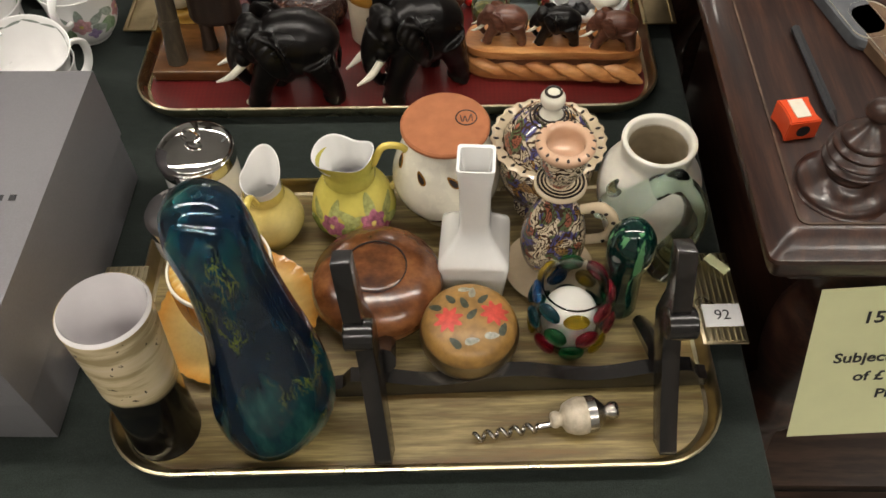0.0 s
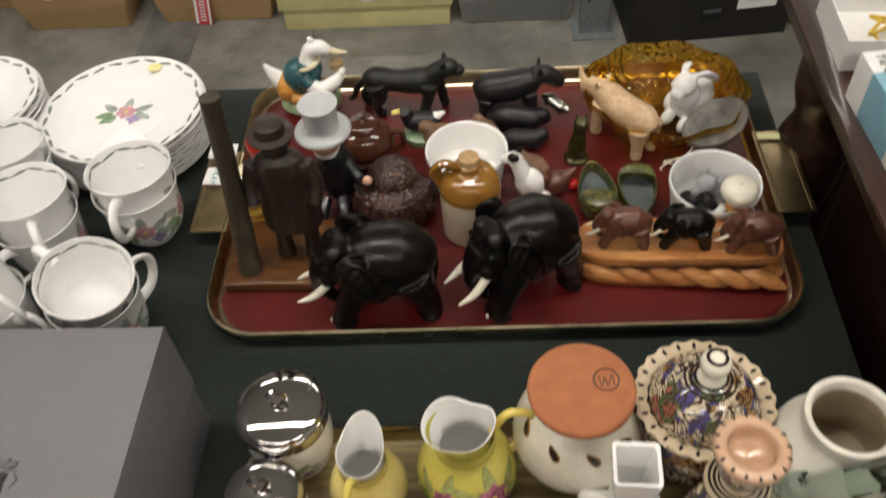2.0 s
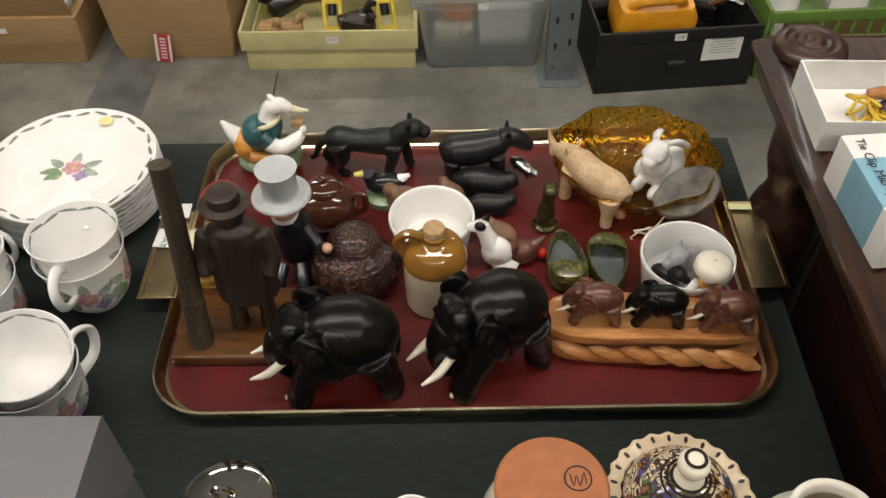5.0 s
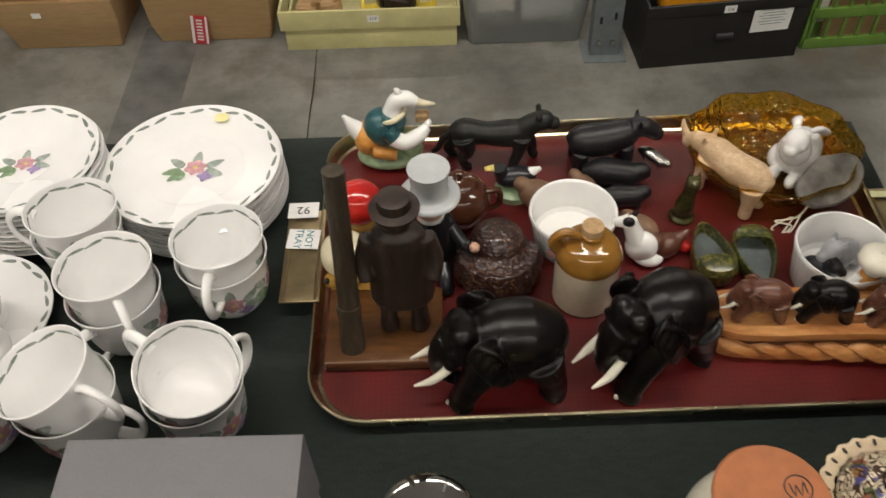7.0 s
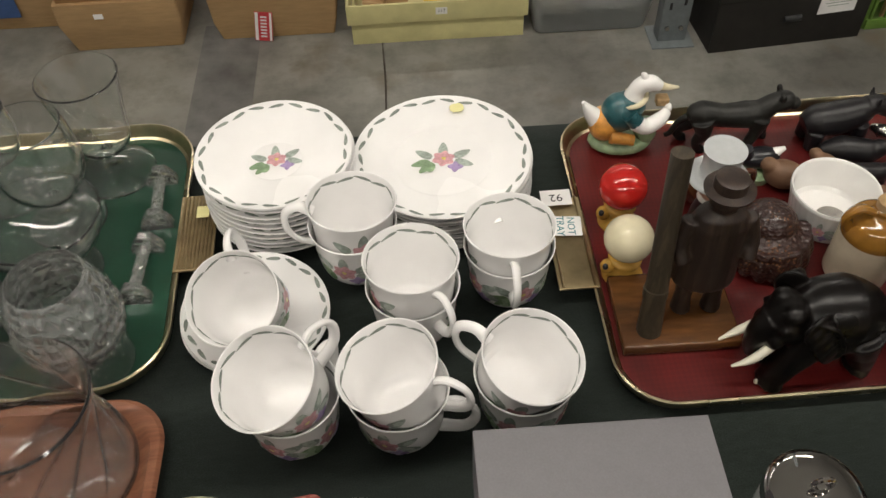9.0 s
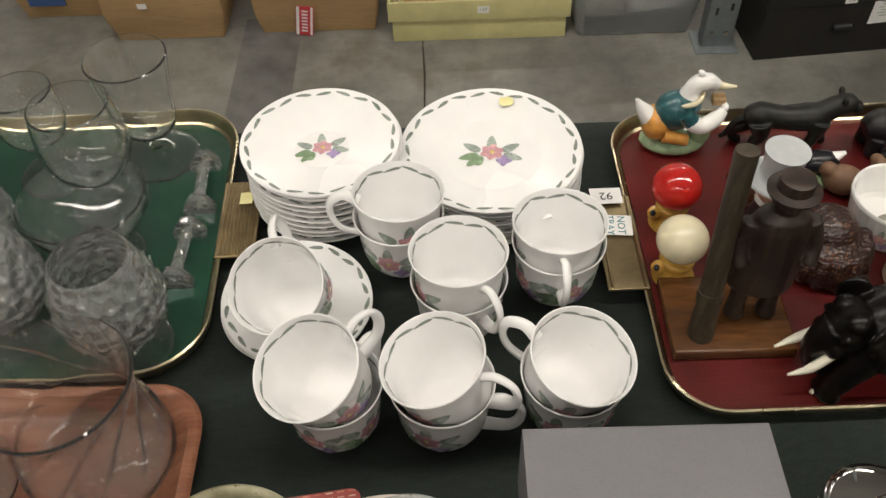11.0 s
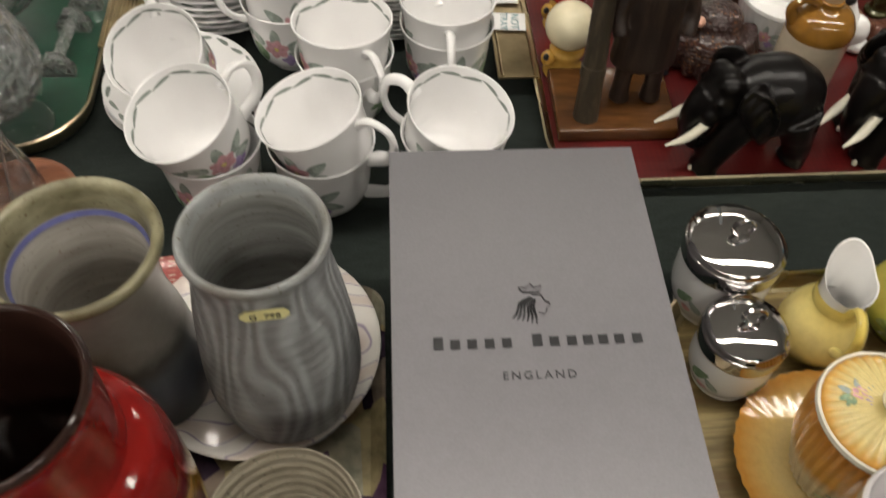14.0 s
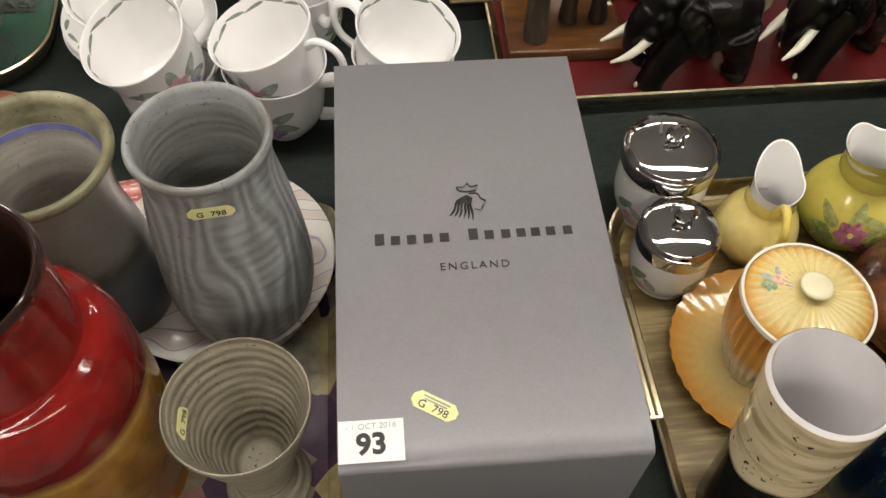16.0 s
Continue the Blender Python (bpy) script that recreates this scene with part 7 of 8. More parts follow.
def goblet():
    t = thing("pottery_goblet", "small oatmeal stoneware goblet with ringed inside", "goblet", pose(-0.0670, -0.0015, ZT) @ Matrix.Diagonal((0.98, 0.98, 1.07, 1)))
    out = smooth_profile([(0, 0), (0.024, 0), (0.025, 0.004), (0.0195, 0.012), (0.0185, 0.024), (0.024, 0.050), (0.032, 0.080), (0.0385, 0.104)], 5)
    part("goblet_body", lathe(out, 48), OATMEAL, t)
    part("inside", lathe(smooth_profile([(0.0385, 0.104), (0.0378, 0.1055), (0.036, 0.102), (0.029, 0.076), (0.021, 0.048), (0.013, 0.030), (0, 0.028)], 5), 48), OATMEAL, t)
    st = part("price_sticker", loft([level(rrect(0.022 / 2, 0.008 / 2, 0.0028, 1), z) for z in (0, 0.0004)]), YELLOWPAPER, t, "yellow price sticker", at=Matrix.Translation((-0.0315, 0.000, 0.088)) @ Matrix.Rotation(radians(70), 4, "Y") @ pose(0, 0, 0, 0, 0, 90))
    letters("G  798", 0.0052, pose(0, -0.001, 0.0006), INK, st)


goblet()


def leafy_tray():
    t = thing("melamine_tray", "patterned melamine tray with purple and yellow leaves", "tray", pose(-0.130, 0.055, TABLE_Z + 0.001))
    m, n, l, b = nodes_of("leaf_pattern_melamine", 0.2, 0, 0.3)
    tc = n.new("ShaderNodeTexCoord")
    vo = n.new("ShaderNodeTexVoronoi")
    vo.inputs["Scale"].default_value = 34
    l.new(tc.outputs["Object"], vo.inputs[0])
    se = n.new("ShaderNodeSeparateColor")
    l.new(vo.outputs["Color"], se.inputs[0])
    r = ramp(n, l, se.outputs[0], ((0, (0.10, 0.05, 0.09)), (0.3, (0.045, 0.03, 0.05)), (0.5, (0.50, 0.42, 0.20)), (0.62, (0.16, 0.05, 0.07)), (0.8, (0.30, 0.28, 0.20))))
    l.new(mixed(n, l, 0.6, r.outputs[0], ramp(n, l, noise_at(n, l, 90, 4).outputs[0], ((0.35, (0.4,) * 3), (0.6, (1, 1, 1)))).outputs[0], "MULTIPLY"), b.inputs["Base Color"])
    part("tray_body", loft([level(rrect(0.108 - i, 0.150 - i, 0.02, 6), z) for i, z in ((0.01, 0), (0.0, 0.012), (0.002, 0.0135), (0.010, 0.004))]), m, t)


leafy_tray()


def painted_plate(x, y, r, label, c1, c2, scale):
    m, n, l, b = nodes_of(label.replace(" ", "_"), 0.15, 0, 0.4)
    wv = n.new("ShaderNodeTexWave")
    tc = n.new("ShaderNodeTexCoord")
    wv.wave_type = "RINGS"
    wv.inputs["Scale"].default_value, wv.inputs["Distortion"].default_value = scale, 9
    l.new(tc.outputs["Object"], wv.inputs[0])
    rr = ramp(n, l, wv.outputs[0], ((0.40, (0.74, 0.71, 0.66)), (0.52, c1), (0.62, (0.70, 0.64, 0.60)), (0.85, c2)))
    l.new(rr.outputs[0], b.inputs["Base Color"])
    return figure("painted_plate", label, "plate", lathe(smooth_profile([(0, 0.002), (r * 0.55, 0), (r * 0.62, 0.003), (r * 0.97, 0.012), (r, 0.014), (r * 0.96, 0.0145), (r * 0.62, 0.006), (0, 0.005)], 4), 64), m, heading(x, y, TABLE_Z + 0.0165, 0), "painted plates")


painted_plate(-0.104, 0.148, 0.079, "white china plate with purple brush pattern under the vases", (0.30, 0.24, 0.34), (0.66, 0.58, 0.52), 14)


def tartan_tin():
    m, n, l, b = nodes_of("red_check_print", 0.2, 0.0, 0.4)
    tc = n.new("ShaderNodeTexCoord")
    br = n.new("ShaderNodeTexBrick")
    br.offset = 0.0
    br.inputs["Scale"].default_value = 60
    br.inputs["Color1"].default_value = (0.62, 0.52, 0.42, 1)
    br.inputs["Color2"].default_value = (0.50, 0.13, 0.10, 1)
    br.inputs["Mortar"].default_value = (0.34, 0.09, 0.08, 1)
    br.inputs["Mortar Size"].default_value = 0.10
    l.new(tc.outputs["Object"], br.inputs[0])
    l.new(br.outputs[0], b.inputs["Base Color"])
    t = thing("check_tin", "shallow red and cream checked tin", "tin", pose(-0.160, 0.216, TABLE_Z + 0.001, 0, 0, 8))
    part("tin_body", loft([level(rrect(0.034, 0.020, 0.008, 5), z) for z in (0, 0.010)]), m, t)
    part("tin_lid", loft([level(rrect(0.035 - i, 0.021 - i, 0.008, 5), z) for i, z in ((0, 0.009), (0, 0.013), (0.002, 0.0145))]), m, t)


tartan_tin()


# ---- glassware ----
CLEAR = glass("clear_table_glass", (0.99, 1.0, 0.995), 0.0, 1.50)
# the small white diffuse share paints in bright reflections the glass lacks
CLEAR.node_tree.nodes["Principled BSDF"].inputs["Transmission Weight"].default_value = 0.980


def cut_crystal():
    """Clear glass cut all over with crossing wedges: small pointed facets that scatter light."""
    m, n, l, b = nodes_of("cut_crystal", 0.0, 0, 0, 0.89, 1.54)
    b.inputs["Base Color"].default_value = (0.97, 0.98, 0.975, 1)
    tc = n.new("ShaderNodeTexCoord")
    v = n.new("ShaderNodeTexVoronoi")
    v.distance = "MANHATTAN"
    v.inputs["Scale"].default_value = 85
    v.inputs["Randomness"].default_value = 0.55
    l.new(tc.outputs["Object"], v.inputs["Vector"])
    bumped(n, l, b, v.outputs["Distance"], 1.0, 0.005)
    return m


CUT = cut_crystal()
GLASSES = "glassware on the green tray"


def stem_glass(x, y, z, bowl, foot, stem, name, label, turn=0, mat=CLEAR):
    """bowl: outline of the outside from stem to rim; foot radius; stem height."""
    t = thing(name, label, "glass", pose(x, y, z, 0, 0, turn), GLASSES)
    inner = [(max(r - 0.0016, 0.0006), zz + 0.0012) for r, zz in bowl][::-1]
    part("bowl", lathe(smooth_profile(bowl, 4) + smooth_profile(inner, 4), 40), mat, t)
    part("foot", lathe(smooth_profile([(0, 0), (foot, 0.0), (foot, 0.0018), (foot * 0.4, 0.004), (0.0055, 0.009), (0.0042, 0.014), (0.0042, stem * 0.6), (0.006, stem)], 4), 36), CLEAR, t)
    return t


def cut_facets(t, out, z0, z1, n, size):
    """Cut stars: small wedge-shaped blades on a crystal wall."""
    for k in range(n):
        a = 2 * math.pi * k / n
        for j in range(3):
            bm = bmesh.new()
            zz = z0 + (z1 - z0) * (j + 0.5) / 3
            r = radius_at(out, zz)
            for q in (0.6, -0.6, 1.57):
                d = Vector((-math.sin(a) * math.cos(q), math.cos(a) * math.cos(q), math.sin(q))) * size
                c = Vector((r * math.cos(a), r * math.sin(a), zz))
                tube([c - d, c, c + d], [0.0003, 0.0009, 0.0003], 6, bm, 1)
            part("cut_star", bm, CLEAR, t)


ZC = TABLE_Z + 0.0068
stem_glass(-0.3515, 0.612, ZC, [(0.006, 0.034), (0.020, 0.037), (0.0275, 0.046), (0.0290, 0.060), (0.0305, 0.075), (0.0345, 0.100), (0.0385, 0.123)], 0.0365, 0.036, "wine_glass", "large clear wine glass with panelled bowl")
stem_glass(-0.387, 0.547, ZC, [(0.006, 0.036), (0.024, 0.043), (0.037, 0.062), (0.040, 0.082), (0.0385, 0.104), (0.0356, 0.122)], 0.034, 0.038, "wine_glass", "clear rounded wine glass")
stem_glass(-0.374, 0.481, ZC, [(0.006, 0.030), (0.024, 0.034), (0.044, 0.046), (0.053, 0.062), (0.055, 0.076)], 0.031, 0.032, "champagne_coupe", "clear shallow champagne glass")
stem_glass(-0.452, 0.590, ZC, [(0.006, 0.044), (0.024, 0.052), (0.032, 0.070), (0.031, 0.105)], 0.033, 0.046, "wine_glass", "clear rounded wine glass")
bo = [(0.006, 0.022), (0.028, 0.030), (0.041, 0.050), (0.0430, 0.068), (0.0385, 0.092), (0.0305, 0.115)]
for gx, gy in ((-0.3270, 0.3770), (-0.4300, 0.3980), (-0.4800, 0.4700)):
    br = stem_glass(gx, gy, ZC, bo, 0.031, 0.022, "brandy_glass", "cut crystal brandy glass with star facets", 0, CUT)
    cut_facets(br, smooth_profile(bo, 4), 0.038, 0.090, 12, 0.009)


def knife_rest(x, y, turn):
    t = thing("knife_rest", "moulded clear glass knife rest", "knife rest", pose(x, y, ZC, 0, 0, turn), "glass knife rests")
    part("bar", tube([(0, -0.030, 0.011), (0, 0.030, 0.011)], 0.0055, 6, smooth=1), CUT, t, smooth=0)
    for sy in (-1, 1):
        part("end_block", loft([[(px, sy * 0.030 + dy, pz) for px, pz in ((-0.015, 0), (0.015, 0), (0.015, 0.007), (0.006, 0.020), (-0.006, 0.020), (-0.015, 0.007))] for dy in (-0.005, 0.005)]), CUT, t, smooth=0)


knife_rest(-0.299, 0.562, 4)
knife_rest(-0.302, 0.472, -2)


def glass_vase(x, y, z, prof, label, swirl):
    t = thing("glass_vase", label, "vase", pose(x, y, z), "clear glass vases")
    out = smooth_profile(prof, 4)
    part("vase_body", lathe(out + smooth_profile([(max(r - 0.0018, 0.0006), zz + 0.0018) for r, zz in prof][::-1], 4), 44), CLEAR, t)
    for k in range(swirl):
        a = 2 * math.pi * k / swirl
        pts = []
        for i in range(7):
            zz = 0.03 + i * 0.014
            r = radius_at(out, zz) + 0.0002
            pts.append((r * math.cos(a + i * 0.22), r * math.sin(a + i * 0.22), zz))
        part("cut_line", tube(pts, [0.0003] + [0.0012] * 5 + [0.0003], 6), CLEAR, t)


glass_vase(-0.325, 0.272, TABLE_Z + 0.008, [(0, 0), (0.046, 0), (0.056, 0.010), (0.054, 0.034), (0.046, 0.060), (0.046, 0.085), (0.054, 0.112)], "large clear cut-glass vase with flared mouth", 10)
glass_vase(-0.285, 0.165, TABLE_Z + 0.008, [(0, 0), (0.024, 0), (0.026, 0.004), (0.027, 0.050), (0.029, 0.085)], "clear straight-sided cut-glass tumbler", 14)
glass_vase(-0.420, 0.250, TABLE_Z + 0.008, [(0, 0), (0.030, 0), (0.034, 0.010), (0.032, 0.060), (0.040, 0.100)], "clear flared cut-glass vase standing on the moulded tray", 10)

# ---- the dark sideboard ----
DX0, DX1, DY0, DY1, DZ = 0.628, 1.30, -0.003, 0.575, 0.940


def turned_leg(bm, x, y, z0, z1, k=1.0):
    h = z1 - z0
    b2 = lathe(smooth_profile([(0.020, 0), (0.026, 0.02), (0.020, 0.05), (0.030, 0.12), (0.036, 0.22), (0.032, 0.40), (0.024, 0.58), (0.020, 0.66), (0.030, 0.70), (0.022, 0.74), (0.034, 0.80), (0.036, 0.86), (0.026, 0.90), (0.034, 0.94), (0.034, 1.0)], 4), 24, bm)
    for v in b2.verts:
        v.co = Vector((v.co.x * k + x, v.co.y * k + y, v.co.z * h + z0))
    return b2


def sideboard():
    t = thing("side_table", "dark mahogany side table with turned legs and lower shelf", "table", pose(0, 0, 0))
    w, d = DX1 - DX0, DY1 - DY0
    cx, cy = (DX0 + DX1) / 2, (DY0 + DY1) / 2
    sec = ((0.012, DZ - 0.048), (0.010, DZ - 0.044), (0.008, DZ - 0.040), (0.005, DZ - 0.022), (0.000, DZ - 0.018), (0.000, DZ - 0.014), (0.003, DZ - 0.011), (0.009, DZ - 0.004), (0.014, DZ - 0.001), (0.017, DZ))
    part("table_top", loft([level([(cx + px, cy + py) for px, py in rrect(w / 2 - i, d / 2 - i, 0.006, 3)], z) for i, z in sec]), MAHOGANY, t)
    part("edge_line", loft([level([(cx + px, cy + py) for px, py in rrect(w / 2 - i, d / 2 - i, 0.006, 3)], z) for i, z in ((0.0170, DZ + 0.0002), (0.0170, DZ + 0.0010), (0.0185, DZ + 0.0010), (0.0185, DZ + 0.0002))], False, False), plain("worn_edge_wood", (0.12, 0.075, 0.05), 0.6, var=0.5, scale=90), t)
    part("apron", slab((w - 0.09, d - 0.09, 0.05), (cx, cy, DZ - 0.100), 0.004), MAHOGANY, t)
    for lx, ly in ((DX0 + 0.100, DY0 + 0.060), (DX1 - 0.06, DY0 + 0.055), (DX0 + 0.06, DY1 - 0.055), (DX1 - 0.06, DY1 - 0.055)):
        part("leg", turned_leg(bmesh.new(), lx, ly, 0.0, DZ - 0.052, 1.0), MAHOGANY, t)
    # added dark boards standing in for the shaded void below the top
    part("shade_fill_side", slab((0.018, d - 0.17, 0.62), (DX0 + 0.100, cy, 0.19), 0.003), MAHOGANY, t)
    part("shade_fill_back", slab((w - 0.17, 0.016, 0.62), (cx, DY1 - 0.055, 0.19), 0.003), MAHOGANY, t)
    shelf = wood("dark_shelf_boards", (0.045, 0.026, 0.018), (0.09, 0.052, 0.036), 0.5, 6, (1, 10, 10), 0.1, 0.1)
    for k in range(4):
        part("shelf_board", slab((w - 0.06, d / 4 - 0.008, 0.022), (cx, DY0 + d / 4 * (k + 0.5), 0.16), 0.002), shelf, t)
    return t


sideboard()


def notice():
    t = thing("paper_notice", "pale yellow printed paper notice hung on the side table", "notice", pose(0.6755, DY0 + 0.008, 0.8835, 76, 0, 0) @ pose(0, 0, 0, 0, 0, 5))
    part("sheet", slab((0.210, 0.152, 0.0006), (0.105, -0.076, 0), 0), PALEYELLOW, t, smooth=0)
    letters("15 %", 0.0150, pose(0.046, -0.028, 0.001), INK, t, bold=0.02)
    for k, (line, x) in enumerate((("Subject", 0.037), ("of £", 0.045), ("Pl", 0.058))):
        letters(line, 0.0135, pose(x + 0.002, -0.067 - 0.0195 * k, 0.001), INK, t, bold=0.02)


notice()


def finial(x, y):
    t = thing("turned_finial", "dark turned wooden finial standing on the side table", "finial", pose(x, y, DZ) @ Matrix.Scale(0.56, 4))
    part("base_disc", lathe(smooth_profile([(0, 0), (0.050, 0.0), (0.052, 0.004), (0.048, 0.010), (0.034, 0.016), (0.026, 0.024)], 4) + [(0, 0.024)], 44), MAHOGANY, t)
    part("ringed_body", lathe(smooth_profile([(0.024, 0.022), (0.022, 0.030), (0.034, 0.040), (0.037, 0.046), (0.031, 0.051), (0.036, 0.057), (0.030, 0.063), (0.032, 0.068), (0.026, 0.074), (0.027, 0.079), (0.018, 0.088), (0.008, 0.098), (0.006, 0.104)], 4), 44), MAHOGANY, t)
    part("tip_ball", lathe(smooth_profile([(0.005, 0.102), (0.013, 0.108), (0.0155, 0.116), (0.010, 0.126), (0, 0.129)], 4), 28), MAHOGANY, t)


finial(0.679, 0.046)


def roundel(x, y):
    figure("turned_roundel", "dark turned wooden roundel with concentric rings", "ornament", lathe(smooth_profile([(0, 0), (0.050, 0.0), (0.054, 0.006), (0.050, 0.014), (0.040, 0.018), (0.034, 0.014), (0.028, 0.019), (0.020, 0.016), (0.013, 0.021), (0.007, 0.019), (0, 0.022)], 4), 48), MAHOGANY, heading(x, y, DZ + 0.001, 0, 0.56))


roundel(0.664, 0.536)


def sharpener():
    t = thing("pencil_sharpener", "bright orange-red plastic pencil sharpener", "sharpener", pose(0.659, 0.096, DZ + 0.001, 0, 0, 10) @ Matrix.Scale(0.82, 4))
    m = plain("red_orange_plastic", (0.68, 0.075, 0.02), 0.3, var=0.06, scale=60)
    loops = []
    for y, hx, hz in ((-0.014, 0.0135, 0.020), (-0.007, 0.0115, 0.020), (0.007, 0.0115, 0.020), (0.014, 0.0135, 0.020)):
        loops.append([(-hx, y, 0), (hx, y, 0), (hx, y, hz), (-hx, y, hz)])
    bm = loft(loops)
    bmesh.ops.bevel(bm, geom=bm.edges[:], offset=0.001, segments=2, affect="EDGES")
    part("sharpener_body", bm, m, t)
    part("blade", slab((0.012, 0.020, 0.001), (0, 0.001, 0.0202), 0.0003), BONE, t, "pale shaving-dusted blade")
    part("pencil_hole", lathe([(0, 0), (0.0055, 0), (0.0055, 0.0004), (0, 0.0004)], 20), INK, t, at=pose(0, -0.0141, 0.010, 90, 0, 0))


sharpener()
GREYLEATHER = plain("worn_grey_leather", (0.10, 0.105, 0.115), 0.6, var=0.3, scale=70, bump=0.15)
for x, y, a, w, L, lab, m in ((0.722, 0.225, 14, 0.030, 0.110, "worn grey leather knife sheath on the side table", GREYLEATHER), (0.745, 0.170, 16, 0.034, 0.10, "worn brown leather sheath on the side table", plain("brown_hide", (0.17, 0.10, 0.055), 0.6, var=0.4, scale=60, bump=0.2))):
    t = thing("leather_sheath", lab, "sheath", pose(x, y, DZ + 0.001, 0, 0, a), "sheaths")
    part("sheath_body", loft([[(px * k, py * k, z) for px, py in rrect(w / 2, L / 2, w * 0.42, 6)] for k, z in ((0.96, 0), (1.0, 0.004), (0.97, 0.009), (0.85, 0.011))]), m, t)
    part("stitching", loft([[(px * 0.88, py * 0.94, z) for px, py in rrect(w / 2, L / 2, w * 0.42, 6)] for z in (0.0100, 0.0112)], False, False), BONE, t, "thin pale stitching")
t = thing("pencil", "dark grey pencil lying on the side table", "pencil", pose(0.688, 0.095, DZ + 0.004, 0, 0, 4))
part("shaft", tube([(0, 0.012, 0), (0.002, 0.10, 0)], 0.0032, 6, smooth=1), plain("dark_grey_lacquer", (0.035, 0.036, 0.040), 0.35, var=0.2), t, smooth=0)
part("point", tube([(0, 0, -0.001), (0, 0.012, 0)], [0.0006, 0.0032], 6, smooth=1), BLACKGLOSS, t)


def string_box():
    t = thing("card_box", "white open card box holding yellow cords and wooden toggles", "box", pose(0.678, 0.444, DZ + 0.001, 0, 0, -2) @ Matrix.Scale(0.72, 4))
    for x, y, sx, sy in ((0, -0.052, 0.124, 0.002), (0, 0.052, 0.124, 0.002), (-0.061, 0, 0.002, 0.102), (0.061, 0, 0.002, 0.102)):
        part("side_wall", slab((sx, sy, 0.038), (x, y, 0), 0.0004), PAPER, t, smooth=0)
    part("box_floor", slab((0.120, 0.100, 0.0015), (0, 0, 0.0005), 0), PAPER, t, smooth=0)
    return t


string_box()
rnd = random.Random(11)
YCORD = plain("yellow_cord", (0.70, 0.47, 0.05), 0.6, var=0.25, scale=200, bump=0.2)
BCORD = plain("blue_cord", (0.06, 0.07, 0.16), 0.6, var=0.25, scale=200, bump=0.2)
for k in range(6):
    cx, cy = 0.684 + rnd.uniform(-0.018, 0.02), 0.446 + rnd.uniform(-0.016, 0.016)
    pts = [(cx + rnd.uniform(-0.016, 0.016), cy + rnd.uniform(-0.014, 0.014), DZ + 0.005 + 0.002 * k + rnd.uniform(0, 0.004)) for _ in range(9)]
    figure("cord_hank", "tangled yellow cord in the white box" if k != 4 else "tangled navy cord in the white box", "cord", tube(pts, 0.0014, 7, None, 6), YCORD if k != 4 else BCORD, Matrix(), "cord hanks")
for k in range(4):
    figure("wooden_toggle", "small brown wooden toggle in the white box", "toggle", tube([(-0.012, 0, 0), (0, 0, 0.001), (0.012, 0, 0)], [0.004, 0.0055, 0.004], 10), LOGWOOD, pose(0.690 + 0.008 * k, 0.450 - 0.010 * (k % 2), DZ + 0.020, 0, 0, 35 * k), "wooden toggles")


def blue_carton():
    t = thing("blue_carton", "blue and white card carton with torn corner", "box", pose(0.681, 0.338, DZ + 0.001, 0, 0, 4) @ Matrix.Scale(0.86, 4))
    part("carton_body", slab((0.115, 0.100, 0.046), (0, 0, 0), 0.002), plain("pale_blue_card", (0.22, 0.43, 0.55), 0.5, var=0.08, scale=50), t)
    part("white_end", slab((0.1156, 0.028, 0.0466), (0, 0.0365, 0), 0.002), PAPER, t)
    part("white_base", slab((0.1156, 0.020, 0.0466), (0, -0.0405, 0), 0.002), PAPER, t)
    letters("Tie Clip Microphone", 0.0105, pose(-0.046, 0.000, 0.0472, 0, 0, -90), INK, t)


blue_carton()

# ---- boxes on the concrete floor ----
def carton(x0, x1, y, h, d, label, tape=False, mat=CARDBOARD, group="cardboard cartons"):
    t = thing("cardboard_carton", label, "box", pose((x0 + x1) / 2, y + d / 2, 0.0), group)
    w = x1 - x0
    part("carton_body", loft([level(rrect(w / 2 + i, d / 2 + i, 0.006, 3), z) for i, z in ((-0.012, 0.002), (0.0, 0.06), (0.006, h * 0.6), (0.004, h))]), mat, t)
    for s in (-1, 1):
        part("flap", slab((w * 0.96, 0.004, 0.12), (0, s * (d / 2 + 0.004), h - 0.004), 0.001, None, 0, Matrix.Rotation(-s * 0.25, 4, "X")), mat, t)
    if tape:
        tp = part("tape", slab((0.046, 0.002, 0.088), (0, 0, 0), 0), INKRED, t, "red and white printed tape", at=pose(-0.038, -d / 2 - 0.007, 0.004, 0, 8, 0), smooth=0)
        bars([(-0.018, 0.044, 0.008, 0.086)], PAPER, tp, pose(0, -0.0012, 0, 90, 0, 0))
        bars([(0.018, 0.044, 0.006, 0.086)], PAPER, tp, pose(0, -0.0012, 0, 90, 0, 0))
        bars([(0.0, 0.014 + 0.010 * k, 0.016, 0.005) for k in range(7)], PAPER, tp, pose(0, -0.0014, 0, 90, 0, 0))
    return t


carton(-1.23, -0.980, 2.00, 0.30, 0.35, "brown cardboard carton with a blue printed patch on the floor")
patch = part("printed_patch", slab((0.10, 0.002, 0.09), (0, 0, 0), 0), plain("blue_ink_print", (0.05, 0.10, 0.25), 0.7, var=0.15), None, at=pose(-1.14, 1.991, 0.05))
tagged(patch, "dark blue printed patch on a cardboard carton", "print")
box1 = carton(-0.945, -0.640, 1.880, 0.15, 0.34, "low brown cardboard carton under a plastic basket on the floor")
tag("carton_label", "small white paper label", "", 0.01, 0.024, 0.015, pose(-0.045, -0.182, 0.118, 90, 0, 0), box1)
carton(-0.560, -0.235, 1.893, 0.34, 0.36, "tall brown cardboard carton with red parcel tape", True)


